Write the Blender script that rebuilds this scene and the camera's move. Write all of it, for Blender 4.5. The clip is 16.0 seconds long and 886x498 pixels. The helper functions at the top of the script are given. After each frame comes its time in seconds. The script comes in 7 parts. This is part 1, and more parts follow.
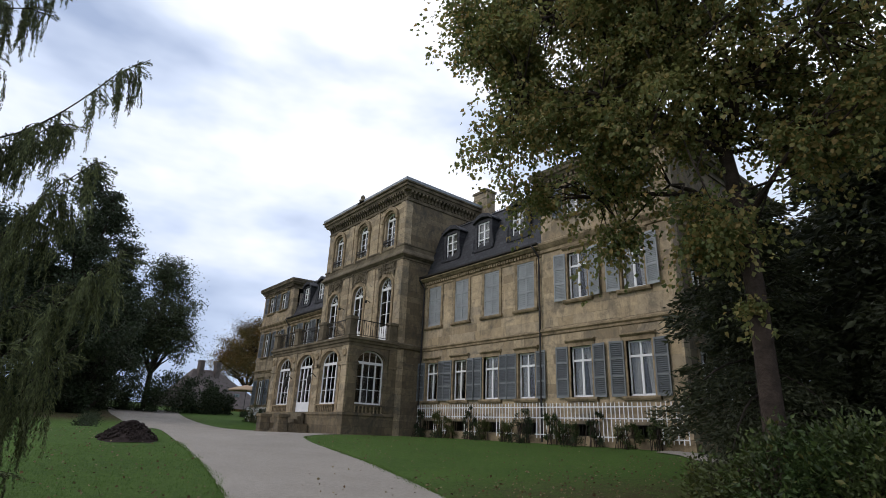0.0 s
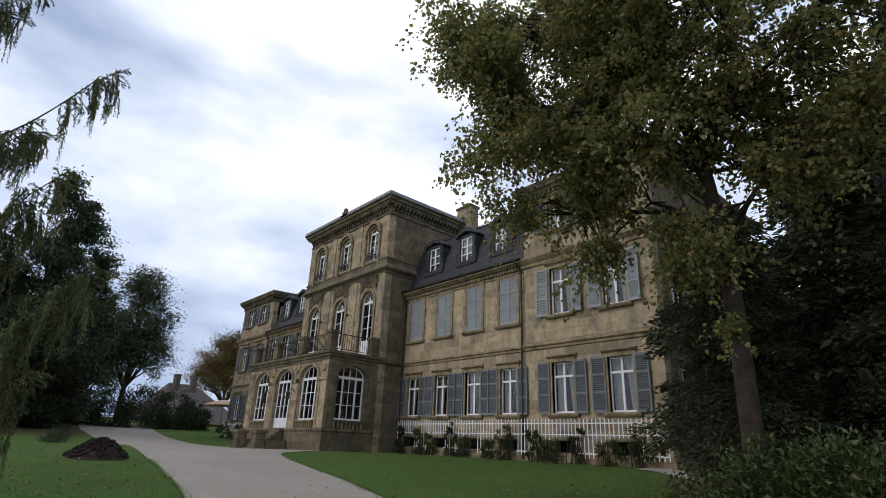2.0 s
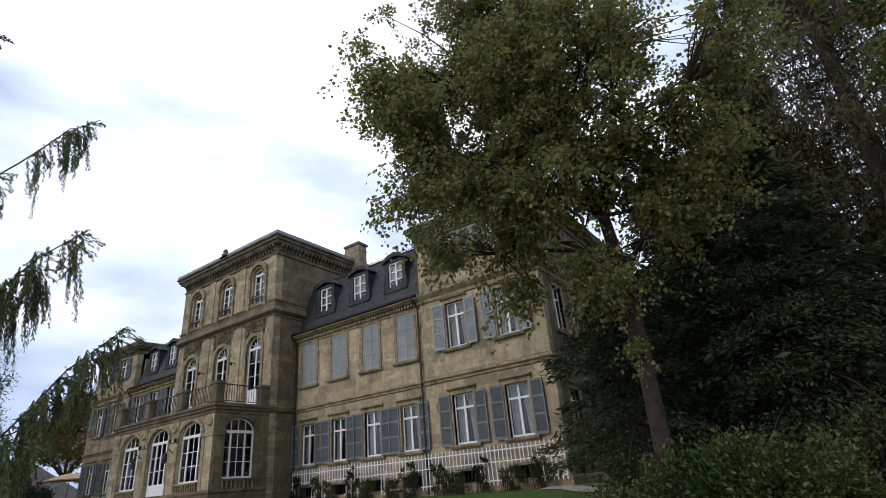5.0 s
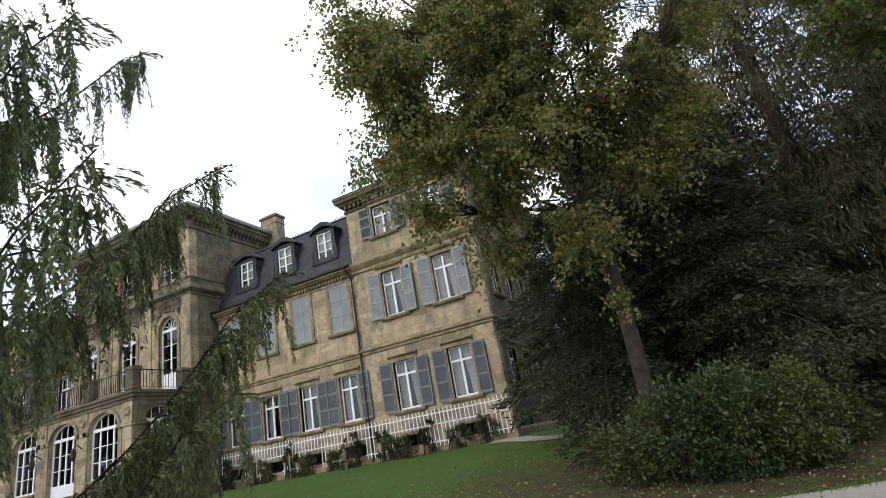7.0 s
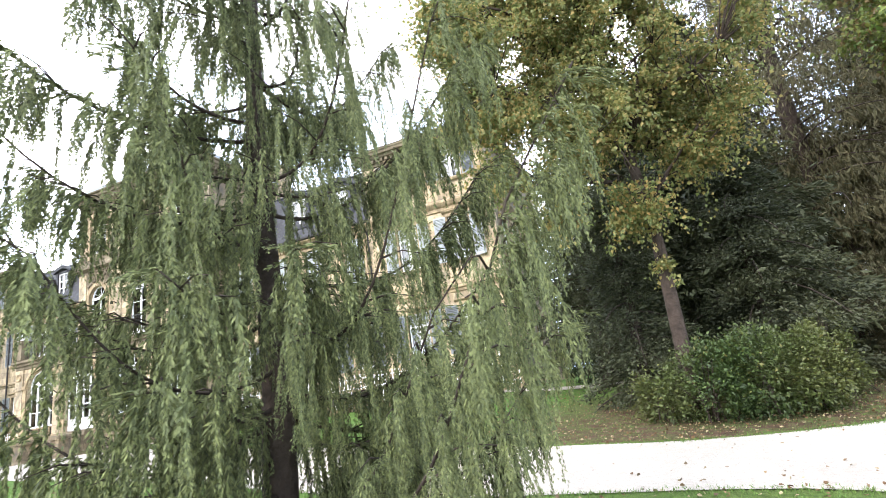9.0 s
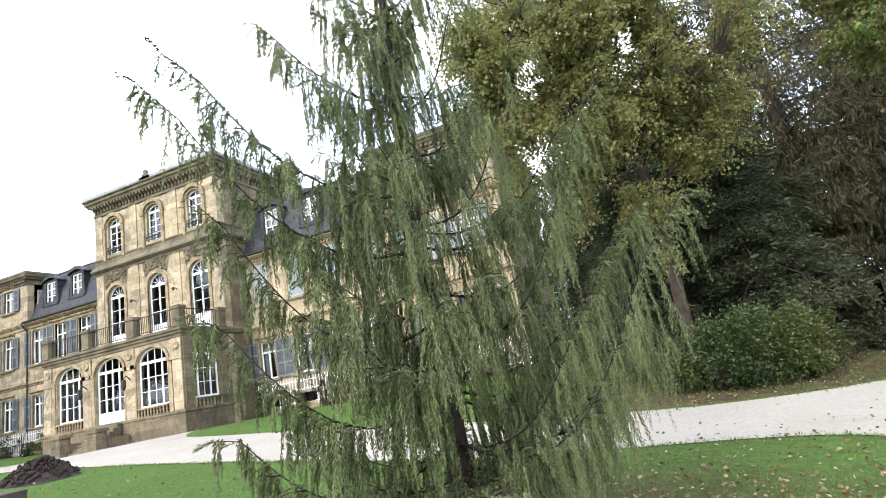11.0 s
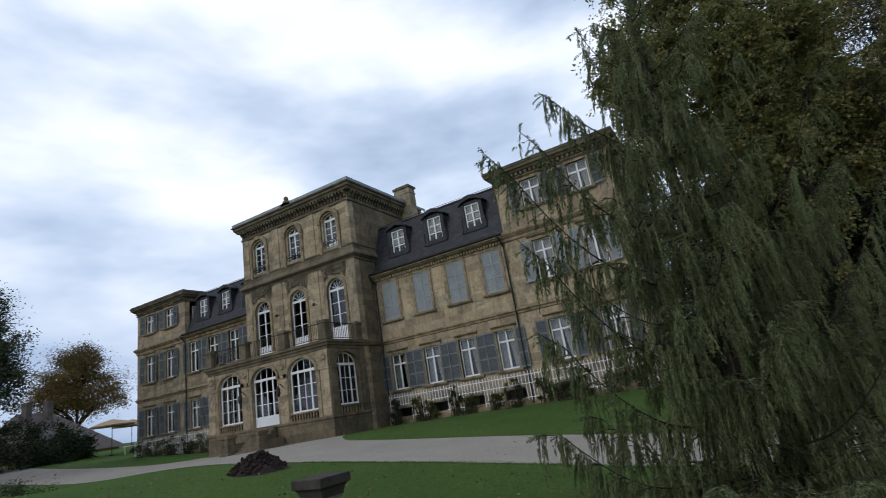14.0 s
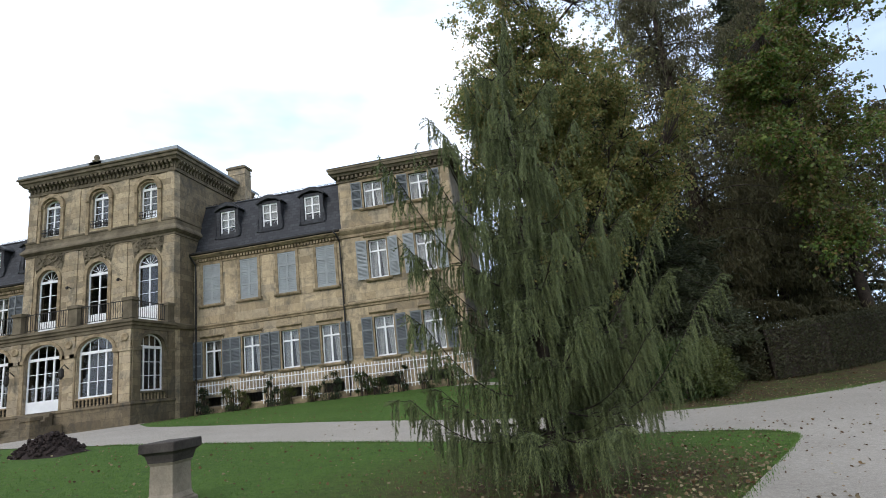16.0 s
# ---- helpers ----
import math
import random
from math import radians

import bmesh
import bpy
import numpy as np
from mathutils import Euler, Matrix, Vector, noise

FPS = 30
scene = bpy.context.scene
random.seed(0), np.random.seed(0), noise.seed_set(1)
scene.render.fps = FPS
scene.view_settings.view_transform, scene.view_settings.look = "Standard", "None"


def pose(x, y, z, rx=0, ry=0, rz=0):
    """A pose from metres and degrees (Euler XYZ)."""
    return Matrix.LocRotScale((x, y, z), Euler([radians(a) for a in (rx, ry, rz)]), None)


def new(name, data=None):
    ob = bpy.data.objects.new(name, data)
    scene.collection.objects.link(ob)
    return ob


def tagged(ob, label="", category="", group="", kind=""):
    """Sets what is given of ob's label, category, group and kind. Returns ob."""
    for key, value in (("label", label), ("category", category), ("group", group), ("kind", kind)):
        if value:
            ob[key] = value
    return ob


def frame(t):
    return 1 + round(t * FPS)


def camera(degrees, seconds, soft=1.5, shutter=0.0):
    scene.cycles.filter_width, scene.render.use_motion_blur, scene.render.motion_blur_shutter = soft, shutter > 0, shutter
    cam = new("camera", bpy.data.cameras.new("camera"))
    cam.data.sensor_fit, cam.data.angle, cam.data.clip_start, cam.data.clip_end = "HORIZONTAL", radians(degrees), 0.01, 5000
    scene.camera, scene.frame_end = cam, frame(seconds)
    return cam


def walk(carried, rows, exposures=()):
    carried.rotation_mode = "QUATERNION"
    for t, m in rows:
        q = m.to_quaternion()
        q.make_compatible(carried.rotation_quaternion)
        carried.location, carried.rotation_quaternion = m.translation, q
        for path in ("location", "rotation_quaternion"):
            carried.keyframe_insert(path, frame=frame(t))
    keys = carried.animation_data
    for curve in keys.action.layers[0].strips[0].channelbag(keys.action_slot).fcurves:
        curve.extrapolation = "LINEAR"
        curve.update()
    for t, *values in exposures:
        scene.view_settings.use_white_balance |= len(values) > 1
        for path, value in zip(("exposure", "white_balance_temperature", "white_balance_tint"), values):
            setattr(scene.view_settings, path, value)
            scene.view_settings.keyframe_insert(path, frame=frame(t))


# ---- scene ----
# The camera: carried at eye height along the gravel, then round the weeping cypress.
cam = camera(80.0, 16.0, soft=0.8, shutter=0.15)
PATH = [
    (0.0, pose(25.820, -19.330, 0.300, 109.00, -2.30, 49.91)),
    (0.5, pose(25.795, -19.295, 0.322, 108.30, -1.83, 49.87)),
    (1.0, pose(25.800, -19.305, 0.333, 108.43, -1.86, 49.99)),
    (1.5, pose(25.812, -19.341, 0.334, 109.45, -1.99, 48.35)),
    (2.0, pose(25.788, -19.298, 0.336, 110.59, -2.28, 47.95)),
    (2.5, pose(25.791, -19.290, 0.314, 111.79, -2.21, 48.61)),
    (3.0, pose(25.819, -19.363, 0.283, 112.31, -0.51, 49.80)),
    (3.5, pose(25.840, -19.580, 0.249, 112.69, 1.64, 49.64)),
    (4.0, pose(25.735, -19.755, 0.229, 112.79, 0.76, 47.59)),
    (4.5, pose(25.458, -19.946, 0.341, 113.99, 2.75, 39.35)),
    (5.0, pose(25.262, -20.394, 0.295, 114.18, 4.65, 35.94)),
    (5.2, pose(25.118, -20.525, 0.294, 111.60, 5.18, 33.50)),
    (7.3, pose(23.412, -21.347, 0.311, 108.61, 9.79, 24.60)),
    (7.5, pose(23.247, -21.448, 0.312, 106.08, 8.09, 23.43)),
    (8.0, pose(22.806, -21.779, 0.329, 104.96, 5.98, 20.09)),
    (8.5, pose(22.426, -22.454, 0.346, 105.26, 6.90, 18.95)),
    (9.0, pose(22.182, -23.082, 0.293, 105.08, 8.17, 22.33)),
    (9.2, pose(22.092, -23.253, 0.295, 104.20, 7.84, 22.62)),
    (11.3, pose(21.668, -25.063, 0.410, 103.45, 10.40, 21.68)),
    (11.5, pose(21.576, -25.222, 0.401, 104.06, 9.41, 22.97)),
    (12.0, pose(21.203, -25.483, 0.483, 104.41, 8.72, 28.49)),
    (12.5, pose(20.960, -25.766, 0.584, 102.53, 7.38, 31.40)),
    (13.0, pose(20.641, -25.935, 0.751, 104.24, 5.47, 37.24)),
    (13.5, pose(20.421, -26.283, 0.742, 106.36, 5.93, 39.11)),
    (14.0, pose(20.352, -26.699, 0.676, 106.35, 8.92, 31.00)),
    (14.5, pose(20.165, -26.991, 0.580, 105.94, 11.66, 26.70)),
    (15.0, pose(20.047, -27.314, 0.489, 105.29, 10.18, 22.01)),
    (15.5, pose(20.074, -27.692, 0.390, 103.88, 9.48, 14.93)),
    (16.0, pose(20.041, -27.870, 0.426, 103.59, 6.69, 10.57)),
]
walk(cam, PATH, exposures=[(0.0, 0.12, 6500, 15), (3.5, 0.05, 6500, 15), (5.0, 0.25, 6350, 15), (7.3, 0.9, 6530, 14), (7.5, 1.0, 6530, 14), (8.2, 2.0, 6530, 14), (8.5, 2.3, 6530, 14), (9.0, 2.6, 6530, 14), (10.2, 2.4, 6500, 12), (11.3, 2.0, 6500, 12), (11.5, 1.85, 6500, 12), (12.0, 1.15, 6500, 12), (12.6, 0.72, 6500, 12), (13.2, 0.32, 6450, 13), (13.6, 0.05, 6300, 12), (14.1, -0.12, 6150, 11), (14.7, 0.05, 6150, 11), (15.2, 0.3, 6150, 11), (16.0, 0.75, 6350, 11)])

# ---- world and sun: a bright broken overcast ----
world = bpy.data.worlds.new("overcast")
scene.world = world
world.use_nodes = True
wn, wl = world.node_tree.nodes, world.node_tree.links
wn.clear()
w_out = wn.new("ShaderNodeOutputWorld")
w_bg = wn.new("ShaderNodeBackground")
w_sky = wn.new("ShaderNodeTexSky")
w_sky.sky_type, w_sky.sun_disc = "NISHITA", False
w_sky.sun_elevation, w_sky.sun_rotation = radians(38), radians(200)
w_sky.air_density, w_sky.dust_density = 1.0, 2.0
w_co = wn.new("ShaderNodeTexCoord")
w_map = wn.new("ShaderNodeMapping")
w_map.inputs["Scale"].default_value = (1.0, 1.0, 2.6)
w_map.inputs["Location"].default_value = (0.35, 0.2, 0.1)
w_n = wn.new("ShaderNodeTexNoise")
w_n.inputs["Scale"].default_value, w_n.inputs["Detail"].default_value, w_n.inputs["Roughness"].default_value = 1.7, 5.0, 0.5
w_r = wn.new("ShaderNodeValToRGB")
w_r.color_ramp.elements[0].position, w_r.color_ramp.elements[0].color = 0.33, (3.3, 4.2, 5.8, 1)
w_r.color_ramp.elements[1].position, w_r.color_ramp.elements[1].color = 0.60, (10.5, 10.8, 11.3, 1)
w_mid = w_r.color_ramp.elements.new(0.46)
w_mid.color = (6.1, 7.1, 8.5, 1)
w_mix = wn.new("ShaderNodeMixRGB")
w_mix.inputs["Fac"].default_value = 0.88
wl.new(w_co.outputs["Generated"], w_map.inputs["Vector"])
wl.new(w_map.outputs["Vector"], w_n.inputs["Vector"])
wl.new(w_n.outputs["Fac"], w_r.inputs["Fac"])
wl.new(w_sky.outputs["Color"], w_mix.inputs["Color1"])
wl.new(w_r.outputs["Color"], w_mix.inputs["Color2"])
# an overcast sky is dimmer and bluer towards the horizon
w_sep = wn.new("ShaderNodeSeparateXYZ")
wl.new(w_co.outputs["Generated"], w_sep.inputs["Vector"])
w_low = wn.new("ShaderNodeValToRGB")
w_low.color_ramp.elements[0].position, w_low.color_ramp.elements[0].color = 0.0, (0.60, 0.67, 0.78, 1)
w_low.color_ramp.elements[1].position, w_low.color_ramp.elements[1].color = 0.34, (1, 1, 1, 1)
wl.new(w_sep.outputs["Z"], w_low.inputs["Fac"])
w_mul = wn.new("ShaderNodeMixRGB")
w_mul.blend_type = "MULTIPLY"
w_mul.inputs["Fac"].default_value = 1.0
wl.new(w_mix.outputs["Color"], w_mul.inputs["Color1"])
wl.new(w_low.outputs["Color"], w_mul.inputs["Color2"])
wl.new(w_mul.outputs["Color"], w_bg.inputs["Color"])
w_bg.inputs["Strength"].default_value = 0.118
wl.new(w_bg.outputs["Background"], w_out.inputs["Surface"])

sun_data = bpy.data.lights.new("sun", "SUN")
sun_data.energy, sun_data.angle, sun_data.color = 0.7, radians(14), (1.0, 0.96, 0.9)
sun = new("sun", sun_data)
sun.rotation_euler = Euler((radians(52), 0, radians(-20)))


# ---- materials ----
def mat(name):
    m = bpy.data.materials.new(name)
    m.use_nodes = True
    nt = m.node_tree
    return m, nt, nt.nodes["Principled BSDF"], nt.nodes["Material Output"]


def ramp(nt, fac, stops):
    r = nt.nodes.new("ShaderNodeValToRGB")
    while len(r.color_ramp.elements) < len(stops):
        r.color_ramp.elements.new(0.5)
    for e, (p, c) in zip(r.color_ramp.elements, stops):
        e.position, e.color = p, (*c, 1)
    nt.links.new(fac, r.inputs["Fac"])
    return r.outputs["Color"]


def tex_noise(nt, scale, detail=4.0, rough=0.55, vec=None, dist=0.0):
    n = nt.nodes.new("ShaderNodeTexNoise")
    n.inputs["Scale"].default_value, n.inputs["Detail"].default_value = scale, detail
    n.inputs["Roughness"].default_value, n.inputs["Distortion"].default_value = rough, dist
    if vec is not None:
        nt.links.new(vec, n.inputs["Vector"])
    return n.outputs["Fac"]


def mix_rgb(nt, fac, a, b, kind="MIX"):
    m = nt.nodes.new("ShaderNodeMixRGB")
    m.blend_type = kind
    for sock, v in (("Fac", fac), ("Color1", a), ("Color2", b)):
        if isinstance(v, (int, float)):
            m.inputs[sock].default_value = v
        elif isinstance(v, tuple):
            m.inputs[sock].default_value = (*v, 1)
        else:
            nt.links.new(v, m.inputs[sock])
    return m.outputs["Color"]


def bump(nt, p, height, strength, dist):
    b = nt.nodes.new("ShaderNodeBump")
    b.inputs["Strength"].default_value, b.inputs["Distance"].default_value = strength, dist
    nt.links.new(height, b.inputs["Height"])
    nt.links.new(b.outputs["Normal"], p.inputs["Normal"])


def world_xyz(nt, scale=(1, 1, 1)):
    geo = nt.nodes.new("ShaderNodeNewGeometry")
    mp = nt.nodes.new("ShaderNodeMapping")
    mp.inputs["Scale"].default_value = scale
    nt.links.new(geo.outputs["Position"], mp.inputs["Vector"])
    return mp.outputs["Vector"]


def plain(name, color, rough=0.6, metal=0.0, spread=0.25, scale=3.0, relief=0.0, fine=40.0):
    """A painted or plain surface with patches and fine grain."""
    m, nt, p, _ = mat(name)
    v = world_xyz(nt)
    big = tex_noise(nt, scale, 5.0, 0.6, v)
    dark, light = tuple(c * (1 - spread) for c in color), tuple(min(1.0, c * (1 + spread)) for c in color)
    col = ramp(nt, big, [(0.3, dark), (0.7, light)])
    grain = tex_noise(nt, fine, 3.0, 0.6, v)
    col = mix_rgb(nt, 0.25, col, ramp(nt, grain, [(0.35, dark), (0.65, light)]))
    nt.links.new(col, p.inputs["Base Color"])
    p.inputs["Roughness"].default_value, p.inputs["Metallic"].default_value = rough, metal
    p.inputs["Specular IOR Level"].default_value = 0.2 if rough > 0.8 else 0.45
    if relief:
        bump(nt, p, grain, 0.6, relief)
    return m


def ashlar(name, tones, joint, bw=0.86, bh=0.36, stain=0.6, cool=(0.10, 0.095, 0.08), single=False):
    """Sandstone blocks: tones per block, thin joints, streaks and blackened patches."""
    m, nt, p, _ = mat(name)
    geo = nt.nodes.new("ShaderNodeNewGeometry")
    sep = nt.nodes.new("ShaderNodeSeparateXYZ")
    nt.links.new(geo.outputs["Position"], sep.inputs["Vector"])
    add = nt.nodes.new("ShaderNodeMath")
    add.operation = "ADD"
    nt.links.new(sep.outputs["X"], add.inputs[0])
    nt.links.new(sep.outputs["Y"], add.inputs[1])
    com = nt.nodes.new("ShaderNodeCombineXYZ")
    nt.links.new(add.outputs["Value"], com.inputs["X"])
    nt.links.new(sep.outputs["Z"], com.inputs["Y"])
    v = world_xyz(nt)
    # courses run true, the upright joints wander from block to block
    wob = nt.nodes.new("ShaderNodeTexNoise")
    wob.inputs["Scale"].default_value, wob.inputs["Detail"].default_value = 0.9, 2.0
    nt.links.new(com.outputs["Vector"], wob.inputs["Vector"])
    shift = nt.nodes.new("ShaderNodeVectorMath")
    shift.operation = "MULTIPLY_ADD"
    shift.inputs[1].default_value = (0.9, 0.05, 0.0)
    nt.links.new(wob.outputs["Color"], shift.inputs[0])
    nt.links.new(com.outputs["Vector"], shift.inputs[2])
    br = nt.nodes.new("ShaderNodeTexBrick")
    br.offset, br.squash = 0.43, 1.0
    br.inputs["Scale"].default_value = 1.0
    br.inputs["Mortar Size"].default_value, br.inputs["Mortar Smooth"].default_value = 0.008, 0.5
    br.inputs["Brick Width"].default_value, br.inputs["Row Height"].default_value = bw, bh
    br.inputs["Color1"].default_value, br.inputs["Color2"].default_value = (0, 0, 0, 1), (1, 1, 1, 1)
    br.inputs["Mortar"].default_value = (0.5, 0.5, 0.5, 1)
    nt.links.new(shift.outputs["Vector"], br.inputs["Vector"])
    patch = tex_noise(nt, 0.45, 7.0, 0.68, v, 0.5)
    each = br.outputs["Color"]
    if single:
        info = nt.nodes.new("ShaderNodeObjectInfo")
        each = info.outputs["Random"]
    block = ramp(nt, each, [(0.0, tones[0]), (0.3, tones[1]), (0.72, tones[2]), (1.0, tones[3])])
    veil = ramp(nt, patch, [(0.34, tones[0]), (0.50, tones[1]), (0.62, tones[2]), (0.74, tones[3])])
    col = mix_rgb(nt, 0.22 if single else 0.34, block, veil)
    # mottling within the blocks
    mott = tex_noise(nt, 4.2, 6.0, 0.72, v, 0.6)
    col = mix_rgb(nt, ramp(nt, mott, [(0.42, (0, 0, 0)), (0.68, (0.62, 0.62, 0.62))]), col, tones[0])
    grain = tex_noise(nt, 26.0, 4.0, 0.7, v)
    col = mix_rgb(nt, 0.20, col, ramp(nt, grain, [(0.3, tones[0]), (0.7, tones[2])]), "MIX")
    # rain streaks, broken up
    streak = tex_noise(nt, 1.0, 6.0, 0.7, world_xyz(nt, (1.9, 1.9, 0.42)), 0.5)
    dirt = ramp(nt, streak, [(0.50, (0, 0, 0)), (0.68, (stain * 0.75, stain * 0.75, stain * 0.75))])
    col = mix_rgb(nt, dirt, col, cool)
    soot = tex_noise(nt, 0.9, 7.0, 0.72, v, 0.8)
    col = mix_rgb(nt, ramp(nt, soot, [(0.50, (0, 0, 0)), (0.68, (stain, stain, stain))]), col, cool)
    faint = mix_rgb(nt, 1.0, br.outputs["Fac"], ramp(nt, tex_noise(nt, 2.6, 3.0, 0.6, v), [(0.35, (0.35, 0.35, 0.35)), (0.65, (0.95, 0.95, 0.95))]), "MULTIPLY")
    if not single:
        col = mix_rgb(nt, faint, col, joint)
    nt.links.new(col, p.inputs["Base Color"])
    p.inputs["Roughness"].default_value = 0.9
    p.inputs["Specular IOR Level"].default_value = 0.2
    h = grain if single else mix_rgb(nt, br.outputs["Fac"], grain, (0.0, 0.0, 0.0))
    bump(nt, p, h, 0.5, 0.02)
    return m


def leafy(name, stops, rough=0.55, through_light=0.35):
    """Leaves: colour varies from leaf to leaf, some light shines through."""
    m, nt, p, out = mat(name)
    geo = nt.nodes.new("ShaderNodeNewGeometry")
    col = ramp(nt, geo.outputs["Random Per Island"], stops)
    big = tex_noise(nt, 0.45, 3.0, 0.5, world_xyz(nt))
    col = mix_rgb(nt, ramp(nt, big, [(0.35, (0, 0, 0)), (0.7, (0.55, 0.55, 0.55))]), col, stops[-1][1])
    nt.links.new(col, p.inputs["Base Color"])
    p.inputs["Roughness"].default_value = rough
    p.inputs["Specular IOR Level"].default_value = 0.3
    tr = nt.nodes.new("ShaderNodeBsdfTranslucent")
    nt.links.new(col, tr.inputs["Color"])
    mx = nt.nodes.new("ShaderNodeMixShader")
    mx.inputs["Fac"].default_value = through_light
    nt.links.new(p.outputs["BSDF"], mx.inputs[1])
    nt.links.new(tr.outputs["BSDF"], mx.inputs[2])
    nt.links.new(mx.outputs["Shader"], out.inputs["Surface"])
    return m


def glassy(name, tint):
    m, nt, p, out = mat(name)
    gl = nt.nodes.new("ShaderNodeBsdfGlossy")
    gl.inputs["Roughness"].default_value = 0.03
    tr = nt.nodes.new("ShaderNodeBsdfTransparent")
    tr.inputs["Color"].default_value = (*tint, 1)
    lw = nt.nodes.new("ShaderNodeLayerWeight")
    lw.inputs["Blend"].default_value = 0.5
    pw = nt.nodes.new("ShaderNodeMath")
    pw.operation = "POWER"
    pw.inputs[1].default_value = 4.0
    nt.links.new(lw.outputs["Facing"], pw.inputs[0])
    fr = nt.nodes.new("ShaderNodeMath")
    fr.operation = "MULTIPLY_ADD"
    fr.inputs[1].default_value, fr.inputs[2].default_value = 0.6, 0.065
    nt.links.new(pw.outputs["Value"], fr.inputs[0])
    v = world_xyz(nt)
    bp = nt.nodes.new("ShaderNodeBump")
    bp.inputs["Strength"].default_value, bp.inputs["Distance"].default_value = 0.15, 0.02
    nt.links.new(tex_noise(nt, 1.7, 2.0, 0.5, v), bp.inputs["Height"])
    nt.links.new(bp.outputs["Normal"], gl.inputs["Normal"])
    mx = nt.nodes.new("ShaderNodeMixShader")
    nt.links.new(fr.outputs["Value"], mx.inputs["Fac"])
    nt.links.new(tr.outputs["BSDF"], mx.inputs[1])
    nt.links.new(gl.outputs["BSDF"], mx.inputs[2])
    nt.links.new(mx.outputs["Shader"], out.inputs["Surface"])
    return m


def lawn_material():
    m, nt, p, _ = mat("lawn")
    v = world_xyz(nt)
    a = tex_noise(nt, 0.35, 5.0, 0.6, v)
    b = tex_noise(nt, 9.0, 5.0, 0.7, v)
    c = tex_noise(nt, 60.0, 3.0, 0.7, v)
    col = ramp(nt, a, [(0.3, (0.040, 0.082, 0.015)), (0.7, (0.094, 0.166, 0.029))])
    col = mix_rgb(nt, 0.5, col, ramp(nt, b, [(0.36, (0.027, 0.055, 0.011)), (0.64, (0.128, 0.204, 0.040))]))
    col = mix_rgb(nt, 0.35, col, ramp(nt, c, [(0.3, (0.022, 0.048, 0.010)), (0.7, (0.105, 0.190, 0.041))]))
    # bare leaf-strewn earth below the trees
    geo = nt.nodes.new("ShaderNodeNewGeometry")
    wear = None
    for cx, cy, r0, r1 in ((23.5, -10.4, 3.4, 7.0), (20.5, -20.5, 1.6, 4.6), (29.0, -6.0, 3.0, 8.5), (-27.0, -17.0, 8.0, 14.0)):
        d = nt.nodes.new("ShaderNodeVectorMath")
        d.operation = "DISTANCE"
        fl = nt.nodes.new("ShaderNodeVectorMath")
        fl.operation = "MULTIPLY"
        fl.inputs[1].default_value = (1, 1, 0)
        nt.links.new(geo.outputs["Position"], fl.inputs[0])
        nt.links.new(fl.outputs["Vector"], d.inputs[0])
        d.inputs[1].default_value = (cx, cy, 0)
        mr = nt.nodes.new("ShaderNodeMapRange")
        mr.inputs["From Min"].default_value, mr.inputs["From Max"].default_value = r0, r1
        mr.inputs["To Min"].default_value, mr.inputs["To Max"].default_value = 1.0, 0.0
        nt.links.new(d.outputs["Value"], mr.inputs["Value"])
        if wear is None:
            wear = mr.outputs["Result"]
        else:
            mxm = nt.nodes.new("ShaderNodeMath")
            mxm.operation = "MAXIMUM"
            nt.links.new(wear, mxm.inputs[0])
            nt.links.new(mr.outputs["Result"], mxm.inputs[1])
            wear = mxm.outputs["Value"]
    ml = nt.nodes.new("ShaderNodeMath")
    ml.operation = "MULTIPLY"
    nt.links.new(wear, ml.inputs[0])
    nt.links.new(ramp(nt, tex_noise(nt, 2.2, 5.0, 0.7, v), [(0.25, (0.25, 0.25, 0.25)), (0.6, (1, 1, 1))]), ml.inputs[1])
    earth = ramp(nt, b, [(0.3, (0.046, 0.028, 0.016)), (0.7, (0.098, 0.060, 0.036))])
    col = mix_rgb(nt, ml.outputs["Value"], col, earth)
    nt.links.new(col, p.inputs["Base Color"])
    p.inputs["Roughness"].default_value = 0.95
    p.inputs["Specular IOR Level"].default_value = 0.15
    bump(nt, p, c, 0.9, 0.05)
    return m


def gravel_material():
    m, nt, p, _ = mat("gravel")
    v = world_xyz(nt)
    vo = nt.nodes.new("ShaderNodeTexVoronoi")
    vo.inputs["Scale"].default_value = 55.0
    nt.links.new(v, vo.inputs["Vector"])
    a = tex_noise(nt, 0.5, 5.0, 0.6, v)
    b = tex_noise(nt, 14.0, 5.0, 0.75, v)
    col = ramp(nt, a, [(0.3, (0.250, 0.220, 0.178)), (0.7, (0.370, 0.328, 0.270))])
    col = mix_rgb(nt, 0.4, col, ramp(nt, b, [(0.3, (0.135, 0.117, 0.096)), (0.7, (0.450, 0.410, 0.355))]))
    col = mix_rgb(nt, 0.25, col, ramp(nt, vo.outputs["Distance"], [(0.0, (0.50, 0.465, 0.415)), (0.6, (0.13, 0.112, 0.092))]))
    nt.links.new(col, p.inputs["Base Color"])
    p.inputs["Roughness"].default_value = 0.95
    bump(nt, p, vo.outputs["Distance"], 0.6, 0.02)
    return m


